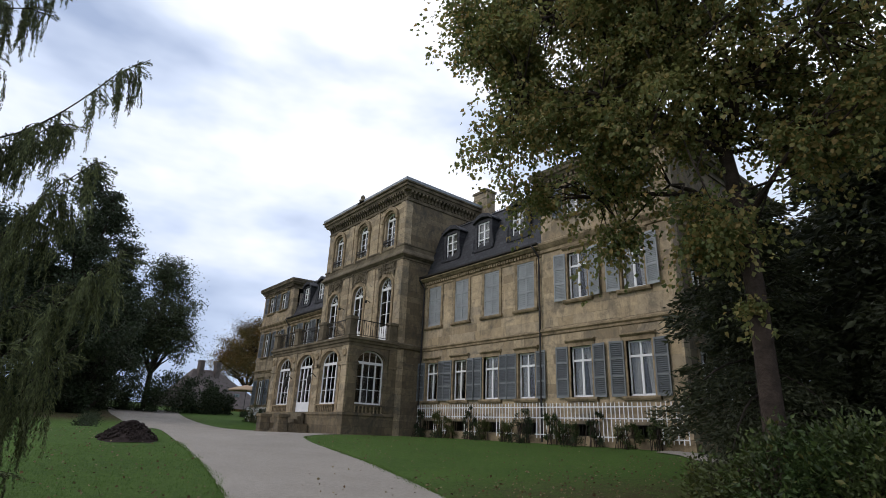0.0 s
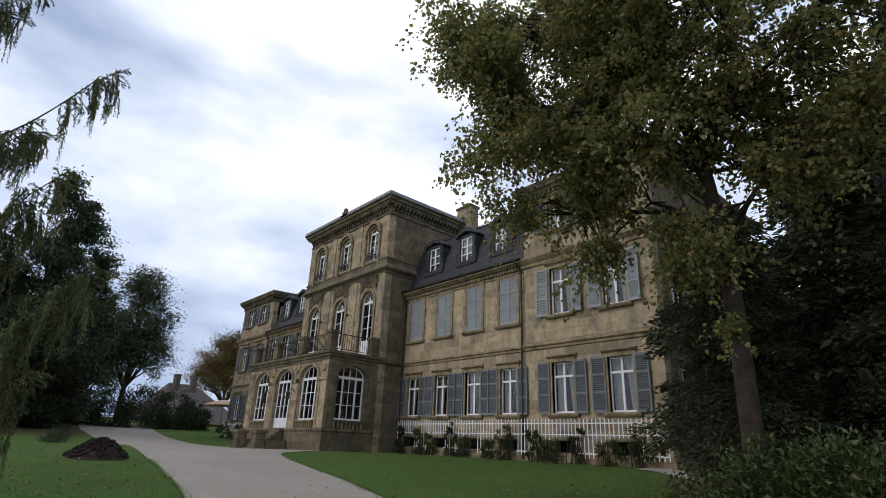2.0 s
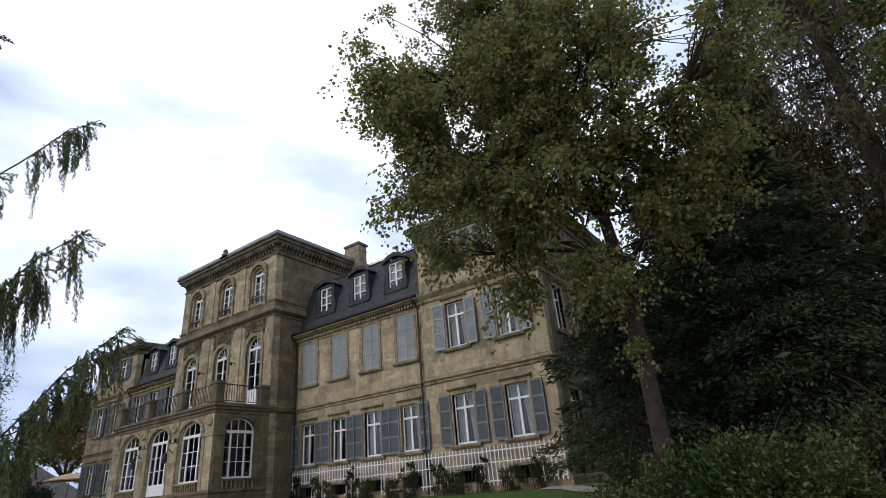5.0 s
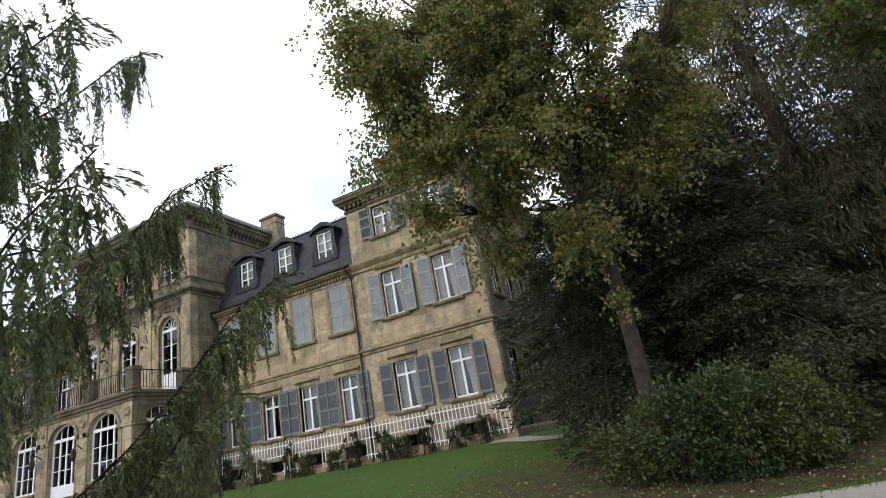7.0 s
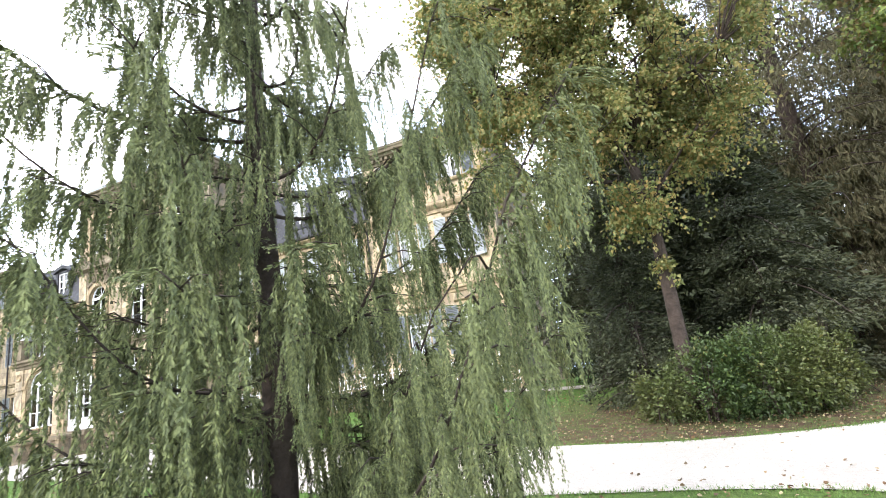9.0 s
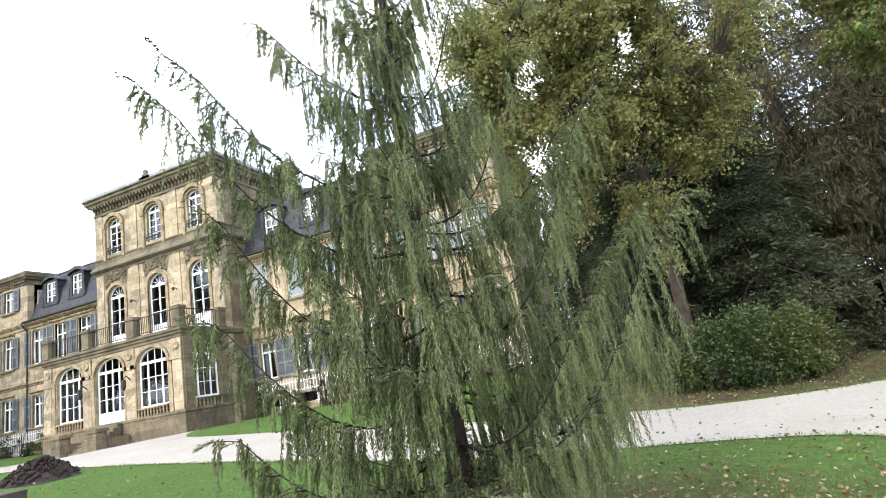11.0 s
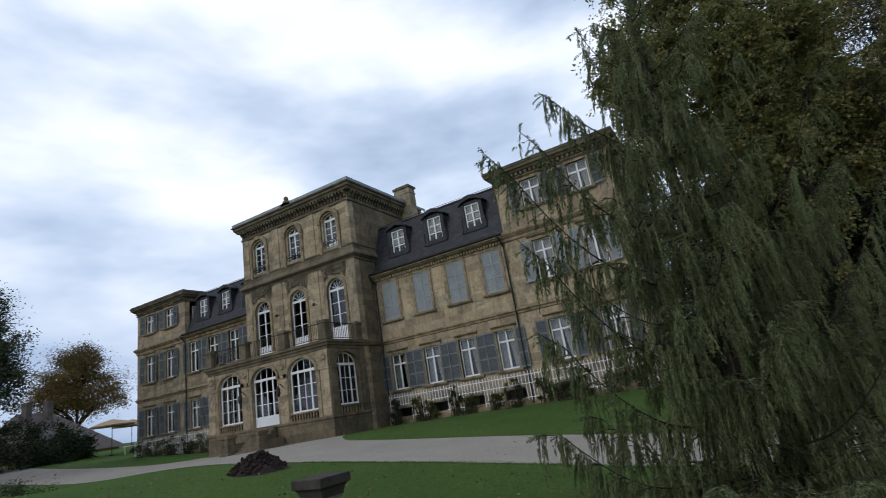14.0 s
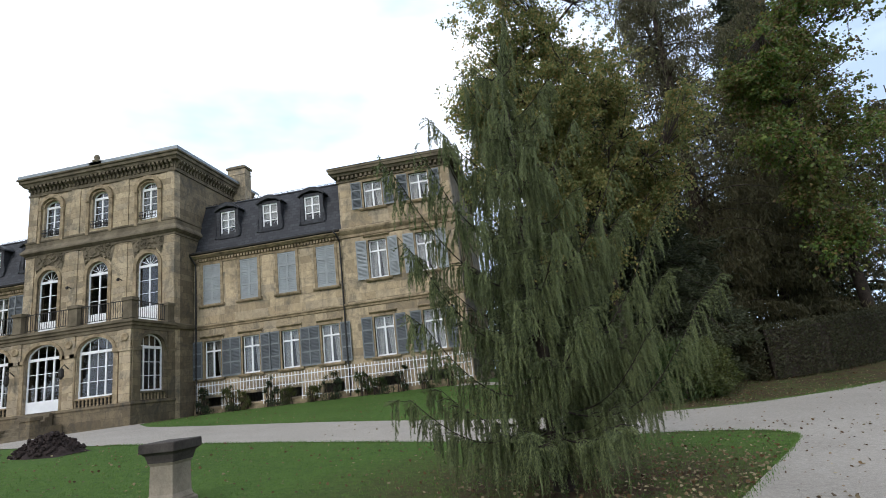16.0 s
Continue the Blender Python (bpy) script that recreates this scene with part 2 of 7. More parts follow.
def slate_material():
    m, nt, p, _ = mat("slate")
    geo = nt.nodes.new("ShaderNodeNewGeometry")
    sep = nt.nodes.new("ShaderNodeSeparateXYZ")
    nt.links.new(geo.outputs["Position"], sep.inputs["Vector"])
    com = nt.nodes.new("ShaderNodeCombineXYZ")
    nt.links.new(sep.outputs["X"], com.inputs["X"])
    nt.links.new(sep.outputs["Z"], com.inputs["Y"])
    br = nt.nodes.new("ShaderNodeTexBrick")
    br.offset = 0.5
    br.inputs["Scale"].default_value = 1.0
    br.inputs["Mortar Size"].default_value = 0.012
    br.inputs["Brick Width"].default_value, br.inputs["Row Height"].default_value = 0.30, 0.19
    br.inputs["Color1"].default_value, br.inputs["Color2"].default_value = (0.014, 0.015, 0.018, 1), (0.046, 0.047, 0.052, 1)
    br.inputs["Mortar"].default_value = (0.010, 0.010, 0.012, 1)
    nt.links.new(com.outputs["Vector"], br.inputs["Vector"])
    v = world_xyz(nt)
    col = mix_rgb(nt, 0.35, br.outputs["Color"], ramp(nt, tex_noise(nt, 1.3, 5.0, 0.6, v), [(0.3, (0.014, 0.014, 0.017)), (0.7, (0.056, 0.057, 0.062))]))
    nt.links.new(col, p.inputs["Base Color"])
    p.inputs["Roughness"].default_value = 0.66
    p.inputs["Specular IOR Level"].default_value = 0.3
    bump(nt, p, br.outputs["Color"], 0.6, 0.03)
    return m


M_STONE = ashlar("sandstone", ((0.140, 0.110, 0.074), (0.372, 0.288, 0.178), (0.550, 0.436, 0.280), (0.300, 0.254, 0.190)), (0.070, 0.055, 0.036), stain=0.8)
M_BLOCK = ashlar("sandstone_block", ((0.190, 0.146, 0.093), (0.410, 0.312, 0.186), (0.590, 0.458, 0.288), (0.345, 0.288, 0.210)), (0.070, 0.055, 0.036), stain=0.72, single=True)
# darker copy of the sandstone: weathered parts, and shade painted on the end wall
M_DARKSTONE = ashlar("weathered_shaded_sandstone", ((0.080, 0.064, 0.042), (0.170, 0.132, 0.080), (0.240, 0.188, 0.116), (0.120, 0.100, 0.070)), (0.05, 0.042, 0.03), stain=0.85, cool=(0.055, 0.052, 0.045))
M_TRIM = plain("trim_sandstone", (0.250, 0.192, 0.118), 0.9, spread=0.65, scale=2.6, relief=0.01)
M_DARKTRIM = plain("dark_trim_sandstone", (0.125, 0.102, 0.068), 0.9, spread=0.6, scale=1.4, relief=0.01)
M_SLATE = slate_material()
M_LEAD = plain("roof_lead", (0.20, 0.22, 0.23), 0.5, metal=0.3, spread=0.3)
M_DARKMETAL = plain("dark_metal", (0.028, 0.025, 0.022), 0.55, metal=0.4, spread=0.3)
M_WHITE = plain("white_paint", (0.74, 0.74, 0.73), 0.5, spread=0.10, scale=2.0)
M_SHUTTER = plain("shutter_paint", (0.148, 0.160, 0.160), 0.6, spread=0.30, scale=1.5)
M_PALESHUTTER = plain("pale_shutter_paint", (0.265, 0.282, 0.280), 0.6, spread=0.18, scale=1.5)
M_SLAT = plain("shutter_slat_paint", (0.085, 0.094, 0.100), 0.65, spread=0.3, scale=1.5)
M_PALESLAT = plain("pale_slat_paint", (0.270, 0.288, 0.288), 0.65, spread=0.25, scale=1.5)
M_GLASS = glassy("glass", (0.70, 0.71, 0.70))
M_CURTAIN = plain("curtain_cloth", (0.74, 0.73, 0.71), 0.9, spread=0.15)
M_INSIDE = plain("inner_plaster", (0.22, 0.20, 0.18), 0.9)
M_LAWN = lawn_material()
M_GRAVEL = gravel_material()
M_SOIL = plain("dug_soil", (0.030, 0.021, 0.018), 0.95, spread=0.5, scale=6.0, relief=0.04, fine=25.0)
M_BARK = plain("bark", (0.042, 0.031, 0.024), 0.95, spread=0.5, scale=5.0, relief=0.04, fine=18.0)
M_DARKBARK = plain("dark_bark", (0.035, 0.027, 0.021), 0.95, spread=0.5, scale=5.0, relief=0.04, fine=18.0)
M_BLADE = leafy("grass_blade", [(0.0, (0.042, 0.092, 0.017)), (0.5, (0.080, 0.158, 0.028)), (1.0, (0.122, 0.192, 0.044))], 0.7, 0.3)
M_FALLEN = leafy("fallen_leaf", [(0.0, (0.09, 0.050, 0.022)), (0.4, (0.16, 0.095, 0.040)), (0.75, (0.34, 0.28, 0.16)), (1.0, (0.05, 0.028, 0.016))], 0.8, 0.1)
M_LIME = leafy("lime_leaf", [(0.0, (0.076, 0.106, 0.036)), (0.40, (0.136, 0.168, 0.054)), (0.66, (0.240, 0.230, 0.078)), (0.86, (0.370, 0.245, 0.088)), (1.0, (0.190, 0.192, 0.064))], 0.5, 0.55)
M_CYPRESS = leafy("cypress_spray", [(0.0, (0.026, 0.034, 0.015)), (0.45, (0.080, 0.098, 0.039)), (0.85, (0.180, 0.204, 0.076)), (1.0, (0.100, 0.118, 0.047))], 0.75, 0.14)
M_YEW = leafy("dark_conifer", [(0.0, (0.020, 0.025, 0.014)), (0.6, (0.040, 0.048, 0.022)), (1.0, (0.064, 0.070, 0.032))], 0.6, 0.25)
M_LARCH = leafy("hanging_conifer", [(0.0, (0.044, 0.043, 0.021)), (0.6, (0.078, 0.077, 0.034)), (1.0, (0.108, 0.092, 0.046))], 0.7, 0.3)
M_BUSH = leafy("bush_leaf", [(0.0, (0.020, 0.036, 0.010)), (0.6, (0.040, 0.068, 0.017)), (0.93, (0.068, 0.104, 0.026)), (1.0, (0.12, 0.11, 0.032))], 0.5, 0.25)
M_MAPLE = leafy("maple_leaf", [(0.0, (0.042, 0.080, 0.016)), (0.45, (0.092, 0.150, 0.026)), (0.68, (0.160, 0.195, 0.038)), (0.82, (0.150, 0.095, 0.036)), (1.0, (0.120, 0.090, 0.038))], 0.5, 0.45)
M_HEDGE = leafy("hedge_leaf", [(0.0, (0.022, 0.026, 0.011)), (0.6, (0.042, 0.047, 0.019)), (1.0, (0.068, 0.058, 0.028))], 0.6, 0.2)
M_DARKLEAF = leafy("dark_leaf", [(0.0, (0.014, 0.024, 0.010)), (0.6, (0.026, 0.042, 0.016)), (1.0, (0.036, 0.050, 0.020))], 0.75, 0.2)
M_FARLEAF = leafy("far_leaf", [(0.0, (0.024, 0.040, 0.018)), (0.6, (0.045, 0.066, 0.028)), (1.0, (0.070, 0.080, 0.034))], 0.6, 0.25)
M_FARDARK = leafy("far_dark_leaf", [(0.0, (0.020, 0.032, 0.016)), (0.6, (0.038, 0.055, 0.026)), (1.0, (0.058, 0.072, 0.034))], 0.6, 0.22)
M_AUTUMN = leafy("autumn_leaf", [(0.0, (0.10, 0.075, 0.020)), (0.5, (0.19, 0.120, 0.030)), (0.85, (0.24, 0.12, 0.035)), (1.0, (0.07, 0.08, 0.025))], 0.6, 0.3)
M_TILE = plain("old_roof_tile", (0.115, 0.096, 0.088), 0.85, spread=0.3, scale=2.0)
M_RENDERED = plain("ochre_render", (0.42, 0.28, 0.09), 0.9, spread=0.2)
M_CANVAS = plain("parasol_canvas", (0.40, 0.29, 0.19), 0.9, spread=0.15)


# ---- mesh helpers ----
class Shape:
    """Collects vertices and faces of one mesh."""

    def __init__(self):
        self.v, self.f = [], []

    def face(self, *pts):
        i = len(self.v)
        self.v.extend(pts)
        self.f.append(tuple(range(i, i + len(pts))))

    def box(self, x0, y0, z0, x1, y1, z1):
        i = len(self.v)
        self.v.extend([(x0, y0, z0), (x1, y0, z0), (x1, y1, z0), (x0, y1, z0), (x0, y0, z1), (x1, y0, z1), (x1, y1, z1), (x0, y1, z1)])
        for q in ((0, 3, 2, 1), (4, 5, 6, 7), (0, 1, 5, 4), (1, 2, 6, 5), (2, 3, 7, 6), (3, 0, 4, 7)):
            self.f.append(tuple(i + k for k in q))
        return self

    def chamfered(self, x0, y0, z0, x1, y1, z1, c=0.02):
        """A box whose upright and top edges are cut off."""
        i = len(self.v)
        rings = [(0, z0), (0, z1 - c), (c, z1)]
        for inset, z in rings:
            a0, b0, a1, b1 = x0 + inset, y0 + inset, x1 - inset, y1 - inset
            self.v.extend([(a0 + c, b0, z), (a1 - c, b0, z), (a1, b0 + c, z), (a1, b1 - c, z), (a1 - c, b1, z), (a0 + c, b1, z), (a0, b1 - c, z), (a0, b0 + c, z)])
        for r in range(2):
            for k in range(8):
                self.f.append((i + r * 8 + k, i + r * 8 + (k + 1) % 8, i + r * 8 + 8 + (k + 1) % 8, i + r * 8 + 8 + k))
        self.f.append(tuple(i + 16 + k for k in range(8)))
        self.f.append(tuple(i + 7 - k for k in range(8)))
        return self

    def extrude_x(self, profile, x0, x1, closed=True):
        """A profile of (y, z) points drawn along x."""
        i, n = len(self.v), len(profile)
        self.v.extend([(x0, y, z) for y, z in profile] + [(x1, y, z) for y, z in profile])
        for k in range(n if closed else n - 1):
            self.f.append((i + k, i + (k + 1) % n, i + n + (k + 1) % n, i + n + k))
        if closed:
            self.f.append(tuple(i + n - 1 - k for k in range(n)))
            self.f.append(tuple(i + n + k for k in range(n)))
        return self

    def extrude_y(self, profile, y0, y1):
        """A closed profile of (x, z) points drawn along y."""
        i, n = len(self.v), len(profile)
        self.v.extend([(x, y0, z) for x, z in profile] + [(x, y1, z) for x, z in profile])
        for k in range(n):
            self.f.append((i + k, i + (k + 1) % n, i + n + (k + 1) % n, i + n + k))
        self.f.append(tuple(i + n - 1 - k for k in range(n)))
        self.f.append(tuple(i + n + k for k in range(n)))
        return self

    def tube(self, pts, radii, sides=7):
        """A tapered tube along points."""
        i = len(self.v)
        pts = [Vector(p) for p in pts]
        for k, p in enumerate(pts):
            d = (pts[min(k + 1, len(pts) - 1)] - pts[max(k - 1, 0)]).normalized()
            a = d.orthogonal().normalized() if abs(d.z) > 0.95 else d.cross(Vector((0, 0, 1))).normalized()
            b = d.cross(a)
            for s in range(sides):
                w = 2 * math.pi * s / sides
                self.v.append(tuple(p + (a * math.cos(w) + b * math.sin(w)) * radii[k]))
        for k in range(len(pts) - 1):
            for s in range(sides):
                self.f.append((i + k * sides + s, i + k * sides + (s + 1) % sides, i + (k + 1) * sides + (s + 1) % sides, i + (k + 1) * sides + s))
        self.f.append(tuple(i + (len(pts) - 1) * sides + s for s in range(sides)))
        self.f.append(tuple(i + sides - 1 - s for s in range(sides)))
        return self

    def lathe(self, cx, cy, rings, sides=10):
        i = len(self.v)
        for r, z in rings:
            for s in range(sides):
                w = 2 * math.pi * s / sides
                self.v.append((cx + r * math.cos(w), cy + r * math.sin(w), z))
        for k in range(len(rings) - 1):
            for s in range(sides):
                self.f.append((i + k * sides + s, i + k * sides + (s + 1) % sides, i + (k + 1) * sides + (s + 1) % sides, i + (k + 1) * sides + s))
        self.f.append(tuple(i + (len(rings) - 1) * sides + s for s in range(sides)))
        return self

    def moved(self, m):
        self.v = [tuple(m @ Vector(p)) for p in self.v]
        return self

    def join(self, other):
        i = len(self.v)
        self.v.extend(other.v)
        self.f.extend(tuple(i + k for k in q) for q in other.f)
        return self

    def mesh(self, name, material, smooth=False, second=None, first_faces=0):
        """second is the material of all faces from first_faces on."""
        me = bpy.data.meshes.new(name)
        me.from_pydata(self.v, [], self.f)
        me.update()
        me.materials.append(material)
        if second is not None:
            me.materials.append(second)
            me.polygons.foreach_set("material_index", [0 if k < first_faces else 1 for k in range(len(self.f))])
        if smooth:
            me.polygons.foreach_set("use_smooth", [True] * len(me.polygons))
        return me


def part(name, shape, material, parent=None, label="", at=None, smooth=False):
    """One mesh object from a Shape or a shared mesh, under a thing or a part."""
    me = shape if isinstance(shape, bpy.types.Mesh) else shape.mesh(name, material, smooth)
    ob = new(name, me)
    if parent is not None:
        ob.parent = parent
    if at is not None:
        ob.matrix_basis = at
    return tagged(ob, label) if label else ob


def thing(name, label, category, at=None, group="", kind=""):
    ob = new(name)
    if at is not None:
        ob.matrix_basis = at
    ob.empty_display_size = 0.2
    return tagged(ob, label, category, group, kind)


# ---- the lie of the land ----
def soft(x, w=1.5):
    return w * np.logaddexp(0, np.asarray(x, float) / w)


def land(x, y):
    """Height of the ground: level before the house, falling towards the lower right of the garden."""
    x, y = np.asarray(x, float), np.asarray(y, float)
    base = -0.05 + 0.035 * (-soft(-x) + soft(-x - 7)) + 0.045 * (soft(-x - 9) - soft(-x - 30)) + 0.06 * (soft(-x - 30) - soft(-x - 60))
    fall = 0.075 * (soft(x - 3.3) - soft(x - 34))
    return base - fall * (1 - np.exp(np.minimum(y, 0) / 10))


def smooth_line(pts, closed=False, step=0.45):
    """A Catmull-Rom line through points, evenly sampled."""
    p = [np.array(q, float) for q in pts]
    n, out = len(p), []
    for k in range(n if closed else n - 1):
        if closed:
            a, b, c, d = p[k - 1], p[k], p[(k + 1) % n], p[(k + 2) % n]
        else:
            a, b, c, d = p[max(k - 1, 0)], p[k], p[k + 1], p[min(k + 2, n - 1)]
        m = max(2, int(np.linalg.norm(c - b) / step))
        for s in range(m):
            t = s / m
            out.append(0.5 * (2 * b + (c - a) * t + (2 * a - 5 * b + 4 * c - d) * t * t + (3 * b - a - 3 * c + d) * t ** 3))
    if not closed:
        out.append(p[-1])
    return np.array(out)


def inside(poly, x, y):
    """Which points lie inside a polygon."""
    x, y = np.asarray(x), np.asarray(y)
    hit = np.zeros(x.shape, bool)
    j = len(poly) - 1
    for i in range(len(poly)):
        (xi, yi), (xj, yj) = poly[i], poly[j]
        cross = ((yi > y) != (yj > y)) & (x < (xj - xi) * (y - yi) / (yj - yi + 1e-12) + xi)
        hit ^= cross
        j = i
    return hit


NORTH = smooth_line([(60, 7.0), (46, -0.5), (36, -5.6), (31, -8.7), (28.5, -10.3), (26.4, -11.5), (24.5, -12.4), (22.5, -12.95), (20.6, -12.95), (18.8, -12.8), (16.2, -12.1), (13.6, -11.4), (11.2, -10.9), (8.6, -10.4), (6.6, -9.8), (4.9, -9.0), (2.8, -6.9), (1.7, -5.6)])
WEST = smooth_line([(-10.6, -5.6), (-13, -6.6), (-20, -6.2), (-30, -4.6), (-38, -3.0)])
SOUTH = smooth_line([(-40, -9.5), (-28, -10.8), (-15, -11.9), (-5, -12.9), (2.6, -13.9), (7.0, -14.5), (10.0, -14.9), (13.4, -15.4), (16.0, -15.9), (18.6, -16.4), (21.0, -16.25), (22.6, -16.1), (23.8, -16.2), (24.35, -16.8), (23.7, -18.1), (22.7, -19.8), (21.6, -21.7), (19.5, -25.5), (16.8, -31.0), (14.4, -42)])
SOUTHEAST = smooth_line([(20, -42), (22.5, -34), (25.6, -27.5), (28.5, -21.8), (34, -17.6), (46, -13.5), (60, -9)])
OUTER = np.vstack([NORTH, [(1.2, -4.6), (-10.4, -4.6)], WEST, SOUTH, SOUTHEAST])


def on_gravel(x, y):
    return inside(OUTER, x, y)


def build_ground():
    fx = np.concatenate([[-1600, -900, -500, -280, -160, -110, -80], np.arange(-62, 62, 1.0), [64, 80, 110, 160, 280, 500, 900, 1600]])
    fy = np.concatenate([[-1600, -900, -400, -160, -80], np.arange(-48, 14, 1.0), [16, 24, 40, 70, 120, 220, 400, 900, 1600]])
    gx, gy = np.meshgrid(fx, fy)
    gz = land(gx, gy)
    nx = len(fx)
    verts = np.stack([gx.ravel(), gy.ravel(), gz.ravel()], 1).tolist()
    faces = [(r * nx + c, r * nx + c + 1, (r + 1) * nx + c + 1, (r + 1) * nx + c) for r in range(len(fy) - 1) for c in range(nx - 1)]
    me = bpy.data.meshes.new("ground")
    me.from_pydata(verts, [], faces)
    me.materials.append(M_LAWN)
    me.polygons.foreach_set("use_smooth", [True] * len(me.polygons))
    tagged(new("ground", me), "mown green lawn, bare and leaf-strewn below the trees", "lawn", kind="structure")


def build_path():
    bm = bmesh.new()
    edges = []
    for loop in (OUTER,):
        vs = [bm.verts.new((x, y, 0)) for x, y in loop]
        for k in range(len(vs)):
            edges.append(bm.edges.new((vs[k], vs[(k + 1) % len(vs)])))
    bmesh.ops.triangle_fill(bm, edges=edges, use_beauty=True, use_dissolve=False)
    long_edges = [e for e in bm.edges if e.calc_length() > 1.2 and len(e.link_faces) == 2]
    bmesh.ops.subdivide_edges(bm, edges=long_edges, cuts=4, use_grid_fill=False)
    bmesh.ops.triangulate(bm, faces=bm.faces)
    co = np.array([v.co[:] for v in bm.verts])
    hz = land(co[:, 0], co[:, 1]) + 0.016
    for v, z in zip(bm.verts, hz):
        v.co.z = z
    bmesh.ops.recalc_face_normals(bm, faces=bm.faces)
    if sum(f.normal.z for f in bm.faces) < 0:
        bmesh.ops.reverse_faces(bm, faces=bm.faces)
    me = bpy.data.meshes.new("gravel_path")
    bm.to_mesh(me)
    bm.free()
    me.materials.append(M_GRAVEL)
    tagged(new("gravel_path", me), "pale grey gravel drive curving round a lawn", "path", kind="structure")


def build_pavement():
    """A narrow paved strip from the front of the house round to its end wall."""
    line = smooth_line([(15.6, -0.62), (16.8, -1.0), (17.8, -1.9), (19.4, -2.5), (22.5, -2.9)])
    s = Shape()
    for a, b in zip(line, line[1:]):
        q = np.array([a[1] - b[1], b[0] - a[0]])
        q = q / np.linalg.norm(q) * 0.42
        c = [(*(a - q), 0), (*(b - q), 0), (*(b + q), 0), (*(a + q), 0)]
        s.face(*[(x, y, float(land(x, y)) + 0.035) for x, y, _ in c])
    tagged(part("pavement", s, M_GRAVEL), "pale paved strip beside the end of the house", "pavement", kind="structure")


build_ground()
build_path()
build_pavement()


# ---- the house ----
AXIS = -4.45
house = thing("country_house", "long three-storey yellow sandstone country house with slate mansard roofs", "house")


def arch_points(cx, w, spring, apex, n=14):
    """From the left springing to the right one."""
    return [(cx - w / 2 * math.cos(math.pi * k / n), spring + (apex - spring) * math.sin(math.pi * k / n)) for k in range(n + 1)]


def wall_shape(x0, x1, z0, z1, openings, thick=0.45):
    """A wall in the plane y = 0, outward -y, with openings (cx, w, bottom, top, spring): spring is None for a flat head."""
    s = Shape()
    xs = sorted({x0, x1, *[c - w / 2 for c, w, *_ in openings], *[c + w / 2 for c, w, *_ in openings]})
    zs = sorted({z0, z1, *[o[2] for o in openings], *[o[3] for o in openings]})

    def solid(cx, cz):
        return x0 < cx < x1 and z0 < cz < z1 and not any(abs(cx - o[0]) < o[1] / 2 and o[2] < cz < o[3] for o in openings)

    for a, b in zip(xs, xs[1:]):
        for c, d in zip(zs, zs[1:]):
            mx, mz = (a + b) / 2, (c + d) / 2
            if not solid(mx, mz):
                continue
            s.face((a, 0, c), (b, 0, c), (b, 0, d), (a, 0, d))
            s.face((b, thick, c), (a, thick, c), (a, thick, d), (b, thick, d))
            if not solid(a - 1e-3, mz):
                s.face((a, thick, c), (a, 0, c), (a, 0, d), (a, thick, d))
            if not solid(b + 1e-3, mz):
                s.face((b, 0, c), (b, thick, c), (b, thick, d), (b, 0, d))
            if not solid(mx, d + 1e-3):
                s.face((a, 0, d), (b, 0, d), (b, thick, d), (a, thick, d))
            if not solid(mx, c - 1e-3):
                s.face((a, thick, c), (b, thick, c), (b, 0, c), (a, 0, c))
    for cx, w, _, top, spring in openings:
        if spring is None:
            continue
        pts = arch_points(cx, w, spring, top)
        for (xa, za), (xb, zb) in zip(pts, pts[1:]):
            if top - max(za, zb) > 1e-6 or top - min(za, zb) > 1e-6:
                s.face((xa, 0, za), (xb, 0, zb), (xb, 0, top), (xa, 0, top))
                s.face((xb, thick, zb), (xa, thick, za), (xa, thick, top), (xb, thick, top))
            s.face((xa, thick, za), (xb, thick, zb), (xb, 0, zb), (xa, 0, za))
    return s


def arch_band(s, cx, w, spring, apex, wide, y0, y1, n=14):
    """A moulded band round an arch, between y0 (front) and y1."""
    inn = arch_points(cx, w, spring, apex, n)
    out = arch_points(cx, w + 2 * wide, spring, apex + wide, n)
    for k in range(n):
        a, b, c, d = inn[k], inn[k + 1], out[k + 1], out[k]
        s.face((a[0], y0, a[1]), (b[0], y0, b[1]), (c[0], y0, c[1]), (d[0], y0, d[1]))
        s.face((d[0], y0, d[1]), (c[0], y0, c[1]), (c[0], y1, c[1]), (d[0], y1, d[1]))
        s.face((b[0], y0, b[1]), (a[0], y0, a[1]), (a[0], y1, a[1]), (b[0], y1, b[1]))
    for p, q in ((inn[0], out[0]), (out[-1], inn[-1])):
        s.face((p[0], y0, p[1]), (p[0], y1, p[1]), (q[0], y1, q[1]), (q[0], y0, q[1]))
    return s


def stone_surround(w, h):
    """Jambs and lintel as one bent stone frame."""
    a, j = w / 2, 0.16
    return Shape().extrude_y([(-a, -0.02), (-a, h), (a, h), (a, -0.02), (a + j, -0.02), (a + j, h + j), (-a - j, h + j), (-a - j, -0.02)], -0.05, 0.12)


def sill_shape(w):
    return Shape().extrude_x([(-0.16, -0.02), (-0.16, -0.08), (-0.11, -0.16), (0.02, -0.16), (0.12, -0.02), (0.12, 0.0), (-0.10, 0.0)], -w / 2 - 0.24, w / 2 + 0.24)


def hood_shape(w, h):
    z = h + 0.16
    return Shape().extrude_x([(-0.053, z), (-0.16, z + 0.08), (-0.16, z + 0.13), (-0.0, z + 0.17), (0.02, z)], -w / 2 - 0.22, w / 2 + 0.22)


